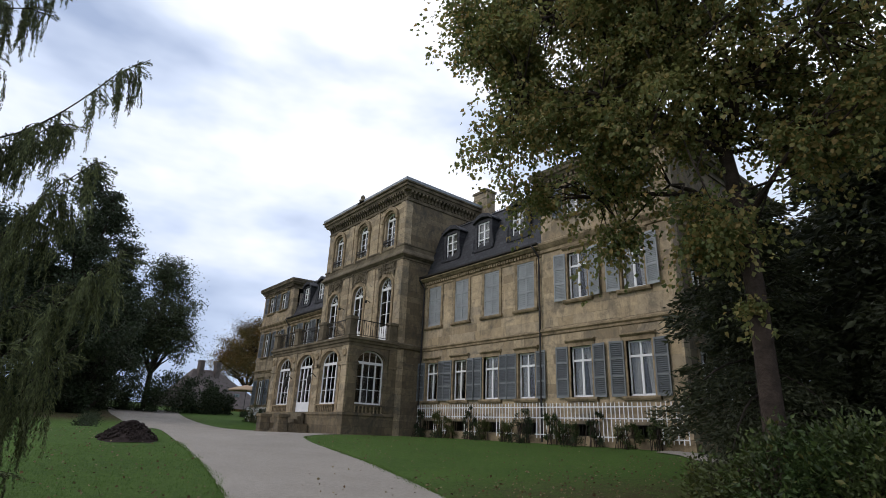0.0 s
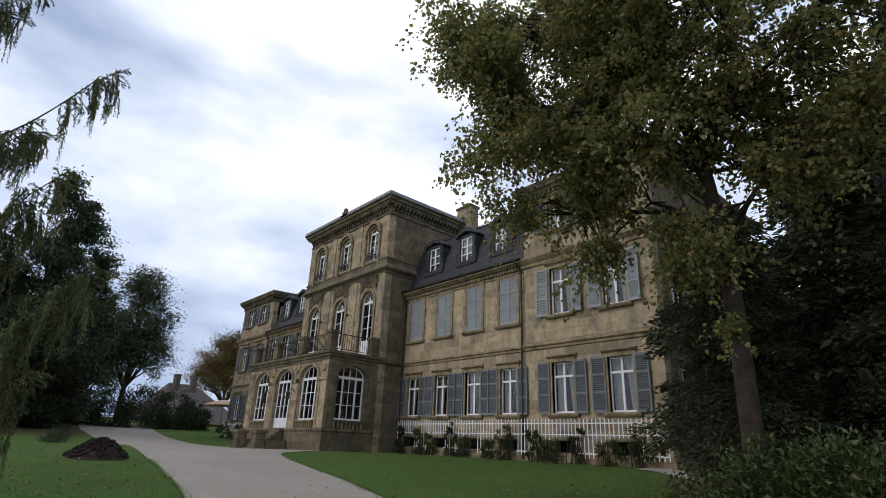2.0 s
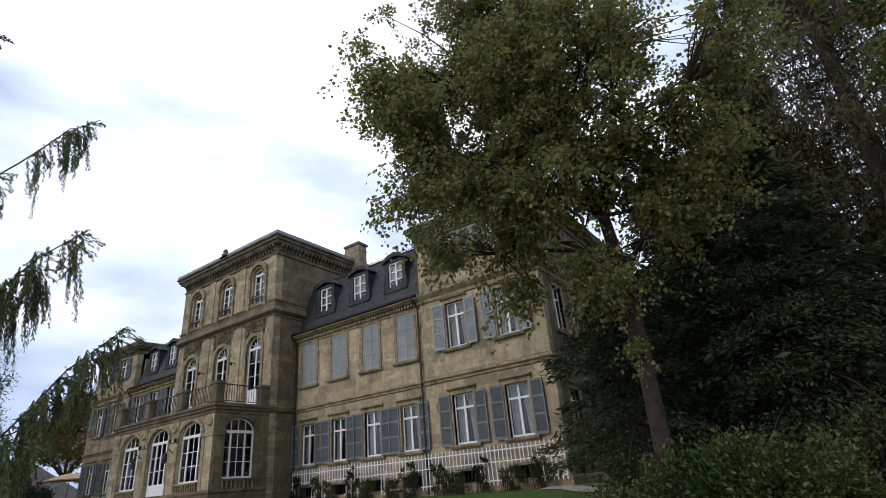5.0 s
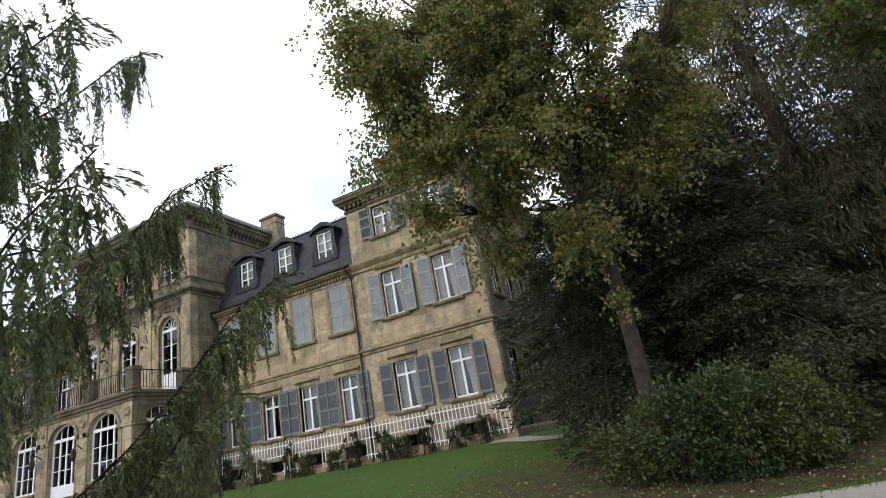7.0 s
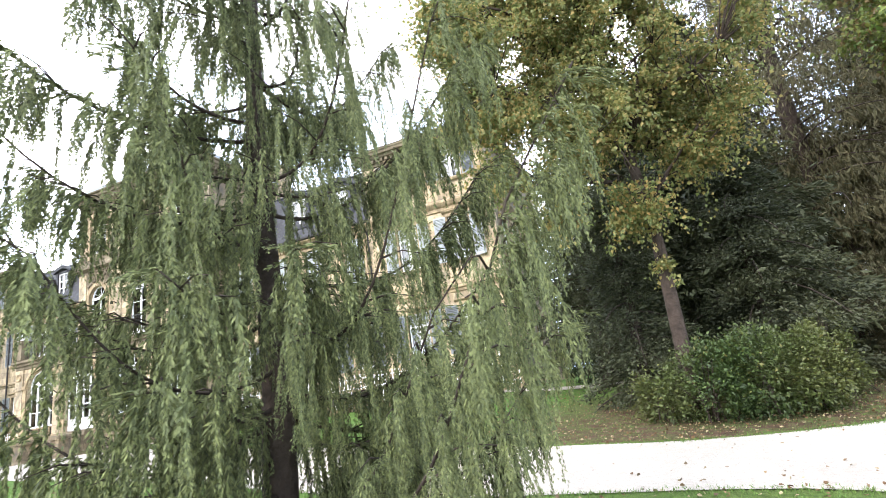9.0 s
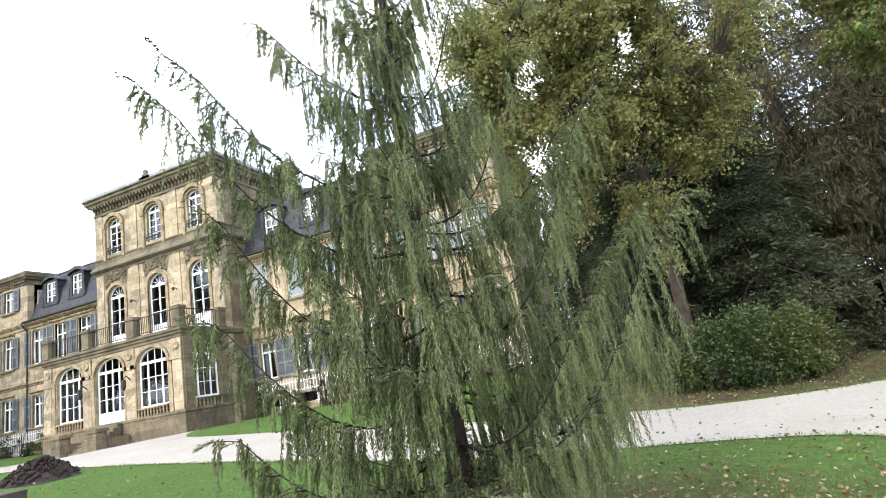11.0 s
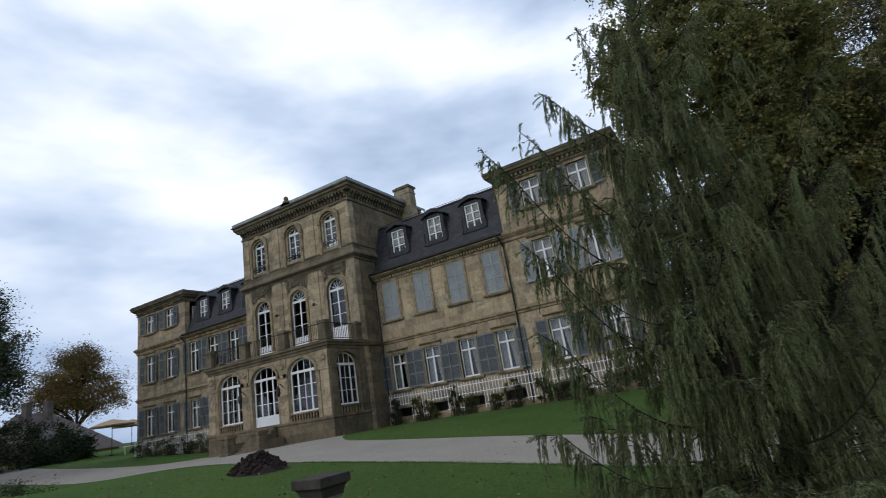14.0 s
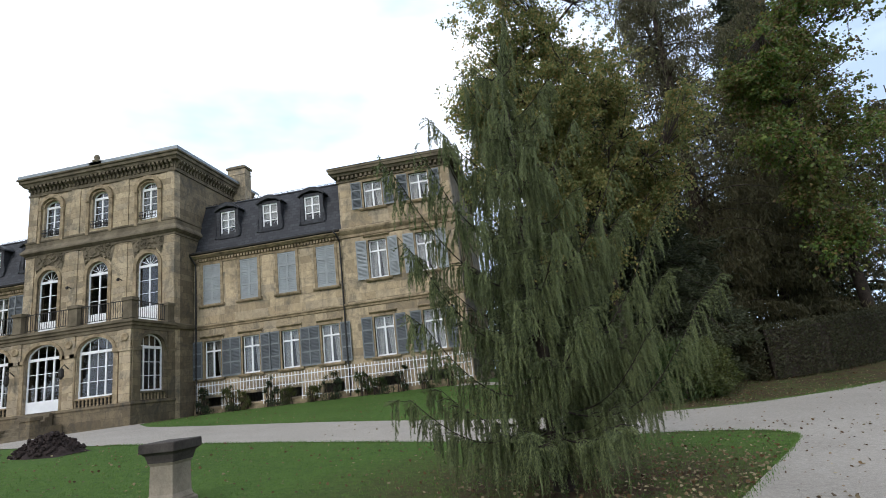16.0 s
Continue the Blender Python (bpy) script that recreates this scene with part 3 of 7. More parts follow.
def sash_frame(w, h):
    """The outer frame of a casement, with a square hole."""
    a, f = w / 2, 0.07
    s = Shape()
    for y in (0.12, 0.19):
        o = [(-a, y, 0), (a, y, 0), (a, y, h), (-a, y, h)]
        q = [(-a + f, y, f + 0.02), (a - f, y, f + 0.02), (a - f, y, h - f), (-a + f, y, h - f)]
        s.v.extend(o + q)
    for k in range(4):
        n = (k + 1) % 4
        s.f += [(k, n, 4 + n, 4 + k), (8 + n, 8 + k, 12 + k, 12 + n), (4 + k, 4 + n, 12 + n, 12 + k), (n, k, 8 + k, 8 + n)]
    return s


def shutter_mesh(w, h, paint, slat_paint, louvre=0.085):
    """One louvred leaf, hinge at x = 0, opening towards +x, its back at y = 0."""
    s = Shape()
    f = 0.06
    s.box(0, -0.045, 0, f, 0, h).box(w - f, -0.045, 0, w, 0, h)
    rails = [(0, 0.10), (h * 0.34, h * 0.34 + 0.08), (h * 0.66, h * 0.66 + 0.08), (h - 0.09, h)]
    for a, b in rails:
        s.box(f, -0.045, a, w - f, 0, b)
    framing = len(s.f)
    for (_, a), (b, _) in zip(rails, rails[1:]):
        n = int((b - a) / louvre)
        for k in range(n):
            z = a + (k + 0.5) * (b - a) / n
            t = 0.30 * (b - a) / n
            s.face((f, -0.040, z - t), (w - f, -0.040, z - t), (w - f, -0.008, z + t), (f, -0.008, z + t))
            s.face((w - f, -0.040, z - t), (f, -0.040, z - t), (f, -0.040, z - t - 0.012), (w - f, -0.040, z - t - 0.012))
            s.face((f, -0.040, z - t - 0.012), (f, -0.008, z + t - 0.012), (w - f, -0.008, z + t - 0.012), (w - f, -0.040, z - t - 0.012))
    s.face((f, -0.003, 0.09), (w - f, -0.003, 0.09), (w - f, -0.003, h - 0.08), (f, -0.003, h - 0.08))
    return s.mesh("shutter", paint, False, slat_paint, framing)


def curtain_shape(w, h):
    s = Shape()
    n = 26
    for side in (-1, 1):
        for k in range(n):
            def pt(i, z, spread):
                u = i / n
                x = side * (w / 2 + 0.1 - u * spread)
                return (x, 0.34 + 0.03 * math.sin(u * 34), z)
            low, high = w * 0.40, w * 0.62
            s.face(pt(k, -0.1, low), pt(k + 1, -0.1, low), pt(k + 1, h * 0.55, w * 0.5), pt(k, h * 0.55, w * 0.5))
            s.face(pt(k, h * 0.55, w * 0.5), pt(k + 1, h * 0.55, w * 0.5), pt(k + 1, h + 0.1, high), pt(k, h + 0.1, high))
    return s


SHARED = {}


def shared(key, make, material):
    if key not in SHARED:
        SHARED[key] = make().mesh(key[0], material)
    return SHARED[key]


def window(cx, wall_y, bottom, w, h, transom, shutters="open", curtain=True, cap=True, parent=house, turn=0.0, shutter_material=None, leaf=0.6):
    """A cross-barred window: its stone surround carries the frame, pane, curtain and two shutters."""
    m = pose(cx, wall_y, bottom, 0, 0, turn)
    k = (round(w, 2), round(h, 2))
    win = part("window", shared(("window", *k, cap), lambda: stone_surround(w, h), M_TRIM), None, parent, at=m)
    part("sill", shared(("sill", k[0]), lambda: sill_shape(w), M_TRIM), None, win)
    if cap:
        part("hood", shared(("hood", *k), lambda: hood_shape(w, h), M_TRIM), None, win)
    if shutters != "closed":
        f = 0.07
        part("window_frame", shared(("window_frame", *k), lambda: sash_frame(w, h), M_WHITE), None, win, "white-painted wooden casement frame")
        part("mullion", shared(("mullion", *k, transom), lambda: Shape().box(-0.05, 0.105, f + 0.02, 0.05, 0.17, transom), M_WHITE), None, win)
        part("mullion", shared(("upper_mullion", *k, transom), lambda: Shape().box(-0.04, 0.11, transom + 0.09, 0.04, 0.17, h - f), M_WHITE), None, win)
        part("transom", shared(("transom", *k, transom), lambda: Shape().box(-w / 2 + f, 0.10, transom, w / 2 - f, 0.18, transom + 0.09), M_WHITE), None, win)
        pane = part("pane", shared(("pane", *k), lambda: Shape().box(-w / 2 + 0.05, 0.142, 0.05, w / 2 - 0.05, 0.148, h - 0.05), M_GLASS), None, win)
        pane.visible_shadow = False
        if curtain:
            part("curtain", shared(("curtain", *k), lambda: curtain_shape(w, h), M_CURTAIN), None, win, "white curtain drawn aside")
        sm = shutter_material or M_SHUTTER
        key = ("shutter", round(leaf, 2), round(h, 2), sm.name)
        if key not in SHARED:
            SHARED[key] = shutter_mesh(leaf, h + 0.04, sm, M_SLAT if sm is M_SHUTTER else M_PALESLAT, 0.072)
        ajar = random.Random(int(cx * 37 + bottom * 11))
        if shutters in ("open", "left"):
            part("shutter", SHARED[key], None, win, at=pose(-w / 2 - 0.10, -0.055, -0.02, 0, 0, 180 + ajar.uniform(2, 11)) @ Matrix.Diagonal((1, -1, 1, 1)))
        if shutters in ("open", "right"):
            part("shutter", SHARED[key], None, win, at=pose(w / 2 + 0.10, -0.055, -0.02, 0, 0, -ajar.uniform(2, 11)))
    else:
        key = ("shutter", "closed", *k)
        if key not in SHARED:
            SHARED[key] = shutter_mesh(w / 2 - 0.006, h, M_PALESHUTTER, M_PALESLAT, 0.095)
        part("shutter", SHARED[key], None, win, at=pose(-w / 2 + 0.003, 0.03, 0))
        part("shutter", SHARED[key], None, win, at=pose(w / 2 - 0.003, 0.03, 0) @ Matrix.Diagonal((-1, 1, 1, 1)))
    return win


def arched_window(cx, wall_y, bottom, w, spring, apex, cols, rows, panel=0.0, fan=False, depth=0.16, parent=house, turn=0.0, door=False):
    """An arched, many-paned white window; z is measured from its own bottom."""
    m = pose(cx, wall_y, bottom, 0, 0, turn)
    key = (round(w, 2), round(spring, 2), round(apex, 2), cols, rows, panel, fan, door)

    f = 0.075
    y0, y1 = depth, depth + 0.07
    top = spring - 0.07
    low = panel or 0.10
    inner = w - 2 * f

    def frame_shape():
        """Jambs, bottom rail and arched head as one bent frame."""
        pts = arch_points(0, w, spring, apex)
        ins = arch_points(0, inner, spring, apex - f)
        out = [(w / 2, 0), *[p for p in reversed(pts)], (-w / 2, 0)]
        inn = [(w / 2 - f, 0.10), *[p for p in reversed(ins)], (-w / 2 + f, 0.10)]
        s, n = Shape(), len(out)
        for y in (y0, y1):
            s.v.extend([(x, y, z) for x, z in out] + [(x, y, z) for x, z in inn])
        for k in range(n):
            m2 = (k + 1) % n
            s.f += [(k, m2, n + m2, n + k), (2 * n + m2, 2 * n + k, 3 * n + k, 3 * n + m2), (n + k, n + m2, 3 * n + m2, 3 * n + k), (m2, k, 2 * n + k, 2 * n + m2)]
        return s

    bars = [("transom", Shape().box(-inner / 2, y0 - 0.02, spring - 0.07, inner / 2, y1, spring + 0.07))]
    if panel:
        bars.append(("door_panel" if door else "lower_panel", Shape().box(-inner / 2, y0 + 0.01, 0.10, inner / 2, y1 - 0.01, panel)))
    for c in range(1, cols):
        x = -inner / 2 + inner * c / cols
        heavy = door and c in (1, cols - 1) or (not door and cols == 2) or (not door and c in (1, cols - 1) and cols == 4)
        hw = 0.045 if heavy else 0.018
        bars.append(("mullion" if heavy else "glazing_bar", Shape().box(x - hw, y0 + (0.0 if heavy else 0.02), low, x + hw, y1 - 0.004, top)))
        if not fan:
            z = spring + (apex - spring) * math.sqrt(max(0, 1 - (2 * x / w) ** 2))
            bars.append(("glazing_bar", Shape().box(x - 0.02, y0 + 0.02, spring + 0.07, x + 0.02, y1 - 0.004, z - 0.04)))
    if door:
        bars.append(("mullion", Shape().box(-0.035, y0 - 0.004, low, 0.035, y1 - 0.006, top)))
    for r in range(1, rows):
        z = low + (top - low) * r / rows
        bars.append(("glazing_bar", Shape().box(-inner / 2, y0 + 0.024, z - 0.016, inner / 2, y1 - 0.01, z + 0.016)))
    if fan:
        for k in range(1, 6):
            a = math.pi * k / 6
            bars.append(("glazing_bar", Shape().tube([(0.05 * math.cos(a), y0 + 0.03, spring + 0.07), ((w / 2 - f) * math.cos(a), y0 + 0.03, spring + (apex - spring - f) * math.sin(a))], [0.018, 0.018], 4)))

    def pane_shape():
        pts = arch_points(0, w - 0.08, spring, apex - 0.04)
        s = Shape()
        prof = [(-w / 2 + 0.04, 0.05), (w / 2 - 0.04, 0.05)] + [p for p in reversed(pts)]
        return s.extrude_y(prof, depth + 0.035, depth + 0.040)

    part_name = "door" if door else "window"
    fr = part(part_name, shared((part_name, *key), frame_shape, M_WHITE), None, parent, "white glazed arched door" if door else "white many-paned arched window", at=m)
    for n, (bar_name, bar) in enumerate(bars):
        part(bar_name, shared((bar_name, n, *key), lambda: bar, M_WHITE), None, fr)
    pane = part("pane", shared(("arched_pane", *key), pane_shape, M_GLASS), None, fr)
    pane.visible_shadow = False
    return fr


WIN_X = [1.70, 4.08, 6.46, 8.84]
PAV_X = [11.95, 14.70]


def mirror(x):
    return 2 * AXIS - x


def both(x0, x1):
    """An interval and its mirror image across the middle of the house."""
    return [(x0, x1), (mirror(x1), mirror(x0))]


def build_walls():
    basement = [(x, 1.2, 0.32, 0.80, None) for x in WIN_X]
    wing_open = [(x, 1.05, 1.87, 3.97, None) for x in WIN_X] + basement
    right_up = [(x, 1.12, 6.10, 8.48, None) for x in WIN_X]
    pav_open = []
    for x in PAV_X:
        pav_open += [(x, 1.10, 1.87, 4.02, None), (x, 1.05, 6.15, 8.35, None), (x, 1.10, 10.30, 11.89, None), (x, 1.2, 0.32, 0.80, None)]
    at = lambda y: pose(0, y, 0)
    part("wall", wall_shape(0.5, 9.9, -0.6, 8.9, wing_open + right_up), M_STONE, house, "yellow sandstone ashlar wall", at(0))
    flip = lambda ops: [(mirror(o[0]), *o[1:]) for o in ops]
    part("wall", wall_shape(mirror(9.9), mirror(0.5), -0.9, 8.9, flip(wing_open + right_up)), M_STONE, house, "yellow sandstone ashlar wall", at(0))
    part("wall", wall_shape(9.9, 16.5, -0.6, 12.15, pav_open), M_STONE, house, "yellow sandstone ashlar wall", at(-0.03))
    part("wall", wall_shape(mirror(16.5), mirror(9.9), -0.9, 12.15, flip(pav_open)), M_STONE, house, "yellow sandstone ashlar wall", at(-0.03))
    # end walls and back
    side_open = [(y, 1.0, z, z + hh, None) for y in (1.6, 3.6, 5.6) for z, hh in ((1.9, 1.7), (6.15, 2.1))] + [(1.2, 0.45, 0.15, 0.85, None), (2.3, 0.45, 0.15, 0.85, None)]
    # the grey of this end wall has its shade put into the stone
    part("wall", wall_shape(0.42, 11.0, -0.6, 12.15, side_open), M_DARKSTONE, house, "weathered grey sandstone end wall, shade put into its colour", pose(16.5, 0, 0, 0, 0, 90))
    part("wall", wall_shape(-11.0, -0.42, -0.9, 12.15, []), M_STONE, house, at=pose(mirror(16.5), 0, 0, 0, 0, -90))
    part("wall", wall_shape(mirror(16.5), 16.5, -0.9, 12.15, []), M_STONE, house, at=pose(0, 11.0, 0))
    # tower
    tx = [AXIS - 3.34, AXIS, AXIS + 3.26]
    t_open = [(x, 1.42, 5.22, 9.28, 8.56) for x in tx] + [(x, 1.10, 11.35, 13.65, 13.23) for x in tx]
    part("wall", wall_shape(AXIS - 4.98, AXIS + 4.98, -0.6, 14.3, t_open + [(AXIS, 8.6, 0.4, 4.4, None)]), M_STONE, house, "blackened sandstone tower wall", pose(0, -1.70, 0))
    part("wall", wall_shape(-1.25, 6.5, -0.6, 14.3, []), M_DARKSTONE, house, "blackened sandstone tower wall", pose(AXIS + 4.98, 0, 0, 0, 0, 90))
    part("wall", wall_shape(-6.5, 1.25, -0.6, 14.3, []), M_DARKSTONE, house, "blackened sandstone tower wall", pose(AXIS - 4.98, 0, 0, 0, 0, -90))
    part("wall", wall_shape(AXIS - 4.98, AXIS + 4.98, 8.0, 14.3, []), M_STONE, house, at=pose(0, 6.5, 0))
    # porch
    px = [AXIS - 3.02, AXIS - 0.03, AXIS + 2.96]
    p_open = [(px[0], 2.06, 1.42, 4.33, 3.62), (px[1], 2.10, 0.95, 4.33, 3.62), (px[2], 2.06, 1.42, 4.33, 3.62)]
    part("wall", wall_shape(AXIS - 4.97, AXIS + 4.97, -0.9, 4.82, p_open, 0.4), M_STONE, house, "yellow sandstone arcade wall of the porch", pose(0, -4.85, 0))
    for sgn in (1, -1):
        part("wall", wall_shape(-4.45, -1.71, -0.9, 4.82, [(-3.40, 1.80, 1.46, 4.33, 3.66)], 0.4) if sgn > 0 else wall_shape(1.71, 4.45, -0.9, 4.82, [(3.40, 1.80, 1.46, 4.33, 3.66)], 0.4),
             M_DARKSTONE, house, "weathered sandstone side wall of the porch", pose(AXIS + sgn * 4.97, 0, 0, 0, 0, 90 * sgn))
    # unseen floors and partitions inside, added to keep the rooms dark
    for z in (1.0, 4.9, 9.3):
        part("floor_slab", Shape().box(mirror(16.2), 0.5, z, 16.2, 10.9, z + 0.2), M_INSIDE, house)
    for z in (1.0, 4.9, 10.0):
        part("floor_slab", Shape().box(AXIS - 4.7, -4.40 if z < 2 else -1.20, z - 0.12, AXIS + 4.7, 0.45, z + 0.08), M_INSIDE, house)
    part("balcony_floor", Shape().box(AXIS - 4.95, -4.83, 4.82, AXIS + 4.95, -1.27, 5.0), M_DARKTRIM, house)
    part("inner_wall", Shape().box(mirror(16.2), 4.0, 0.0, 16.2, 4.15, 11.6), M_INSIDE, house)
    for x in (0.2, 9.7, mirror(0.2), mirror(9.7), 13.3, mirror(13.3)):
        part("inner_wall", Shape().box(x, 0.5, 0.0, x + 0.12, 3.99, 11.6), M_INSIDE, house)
    return tx, px


TOWER_X, PORCH_X = build_walls()


def build_windows():
    for x in WIN_X:
        window(x, 0, 1.87, 1.05, 2.10, 1.46)
        window(x, 0, 6.10, 1.12, 2.38, 1.6, "closed", cap=False)
        window(mirror(x), 0, 1.87, 1.05, 2.10, 1.46)
        window(mirror(x), 0, 6.10, 1.12, 2.38, 1.6, "open")
    for x in PAV_X + [mirror(q) for q in PAV_X]:
        window(x, -0.03, 1.87, 1.10, 2.15, 1.5)
        window(x, -0.03, 6.15, 1.05, 2.20, 1.52, shutter_material=M_PALESHUTTER if x > 0 else None)
        window(x, -0.03, 10.30, 1.10, 1.59, 1.0)
    for y in (1.6, 3.6, 5.6):
        for z, hh in ((1.9, 1.7), (6.15, 2.1)):
            window(16.5, y, z, 1.0, hh, hh * 0.7, "none", False, turn=90)
    grille = Shape().box(-0.60, 0.12, 0.32, 0.60, 0.14, 0.345).box(-0.60, 0.12, 0.775, 0.60, 0.14, 0.80)
    for k in range(7):
        grille.box(-0.55 + k * 0.183 - 0.012, 0.115, 0.33, -0.55 + k * 0.183 + 0.012, 0.139, 0.79)
    grille = grille.mesh("grille", M_DARKMETAL)
    for x in WIN_X + PAV_X:
        part("grille", grille, None, house, "dark iron grille of a basement window", pose(x, 0, 0))
    for x in TOWER_X:
        arched_window(x, -1.70, 5.22, 1.42, 3.34, 4.06, 2, 3, panel=1.0, fan=True)
        arched_window(x, -1.70, 11.35, 1.10, 1.88, 2.30, 2, 4)
        s = Shape()
        arch_band(s, x, 1.42, 8.56, 9.28, 0.20, -1.77, -1.65)
        s.box(x - 0.91, -1.77, 5.22, x - 0.71, -1.65, 8.56).box(x + 0.71, -1.77, 5.22, x + 0.91, -1.65, 8.56)
        part("window_surround", s, M_TRIM, house, "moulded stone arch round a tall window")
        s = Shape()
        arch_band(s, x, 1.34, 13.23, 13.79, 0.24, -1.87, -1.65)
        arch_band(s, x, 1.10, 13.23, 13.65, 0.12, -1.75, -1.65)
        for d in (-1, 1):
            s.box(x + d * 0.79 - 0.12, -1.87, 13.07, x + d * 0.79 + 0.12, -1.65, 13.23)
            s.box(x + d * 0.79 - 0.09, -1.81, 11.0, x + d * 0.79 + 0.09, -1.65, 13.07)
        part("window_surround", s, M_TRIM, house, "stone arch on small pilasters")
        # iron guard of the top window
        g = Shape()
        g.box(x - 0.56, -1.81, 11.77, x + 0.56, -1.78, 11.80).box(x - 0.56, -1.81, 11.39, x + 0.56, -1.78, 11.41)
        for k in range(11):
            gx = x - 0.54 + k * 0.108
            g.box(gx - 0.011, -1.805, 11.41, gx + 0.011, -1.785, 11.77)
            g.lathe(gx, -1.795, [(0.03, 11.55), (0.045, 11.59), (0.03, 11.63), (0.0, 11.65)], 6)
        part("window_guard", g, M_DARKMETAL, house, "small black iron window guard")
        # carved relief above the balcony windows
        rng = random.Random(int(x * 100))
        r = Shape()
        r.face((x - 1.12, -1.735, 10.37), (x - 0.86, -1.735, 9.08), (x - 0.80, -1.735, 9.22), (x - 0.5, -1.735, 9.58), (x, -1.735, 9.65), (x + 0.5, -1.735, 9.58), (x + 0.80, -1.735, 9.22), (x + 0.86, -1.735, 9.08), (x + 1.12, -1.735, 10.37))
        for _ in range(80):
            u, w = rng.uniform(-1, 1), rng.uniform(0, 1)
            zz = 9.63 + 0.65 * w - 0.35 * abs(u) * (1 - w)
            rr = rng.uniform(0.035, 0.10)
            r.tube([(x + u * (0.85 + 0.15 * w), -1.73, zz), (x + u * (0.85 + 0.15 * w) + rng.uniform(-0.12, 0.12), -1.77, zz + rng.uniform(-0.1, 0.1))], [rr, rr * 0.4], 6)
        part("relief", r, M_DARKTRIM, house, "weathered carved stone relief over the window")
    for i, x in enumerate(PORCH_X):
        if i == 1:
            arched_window(x, -4.85, 0.95, 2.10, 2.67, 3.38, 4, 3, panel=0.62, door=True)
        else:
            arched_window(x, -4.85, 1.42, 2.06, 2.20, 2.91, 4, 3)
        s = Shape()
        arch_band(s, x, 2.08, 3.62, 4.33, 0.16, -4.93, -4.80)
        for d in (-1, 1):
            s.box(x + d * 1.20 - 0.16, -4.97, 3.46, x + d * 1.20 + 0.16, -4.80, 3.64)
            s.box(x + d * 1.20 - 0.13, -4.91, 1.0, x + d * 1.20 + 0.13, -4.80, 3.46)
        part("arch_moulding", s, M_TRIM, house, "moulded arch on slim pilasters")
    arched_window(AXIS + 4.97, -3.40, 1.46, 1.80, 2.20, 2.87, 4, 3, turn=90)
    arched_window(AXIS - 4.97, -3.40, 1.46, 1.80, 2.20, 2.87, 4, 3, turn=-90)


build_windows()


def dentils(s, x0, x1, y, z0, z1, step, w, deep):
    n = int((x1 - x0) / step)
    for k in range(n):
        x = x0 + (k + 0.5) * (x1 - x0) / n
        s.box(x - w / 2, y - deep, z0, x + w / 2, y + 0.02, z1)


def run_round(x0, x1, y0, y1, prof):
    """A moulding of (out, z) points round the front and both sides of a block."""
    s = Shape()
    lo, n = len(s.v), len(prof)
    corners = [(x0, y1, -1, 0), (x0, y0, -1, -1), (x1, y0, 1, -1), (x1, y1, 1, 0)]
    for cx, cy, sx, sy in corners:
        for o, z in prof:
            s.v.append((cx + sx * o, cy + sy * o, z))
    for c in range(3):
        for k in range(n - 1):
            s.f.append((c * n + k, (c + 1) * n + k, (c + 1) * n + k + 1, c * n + k + 1))
    return s


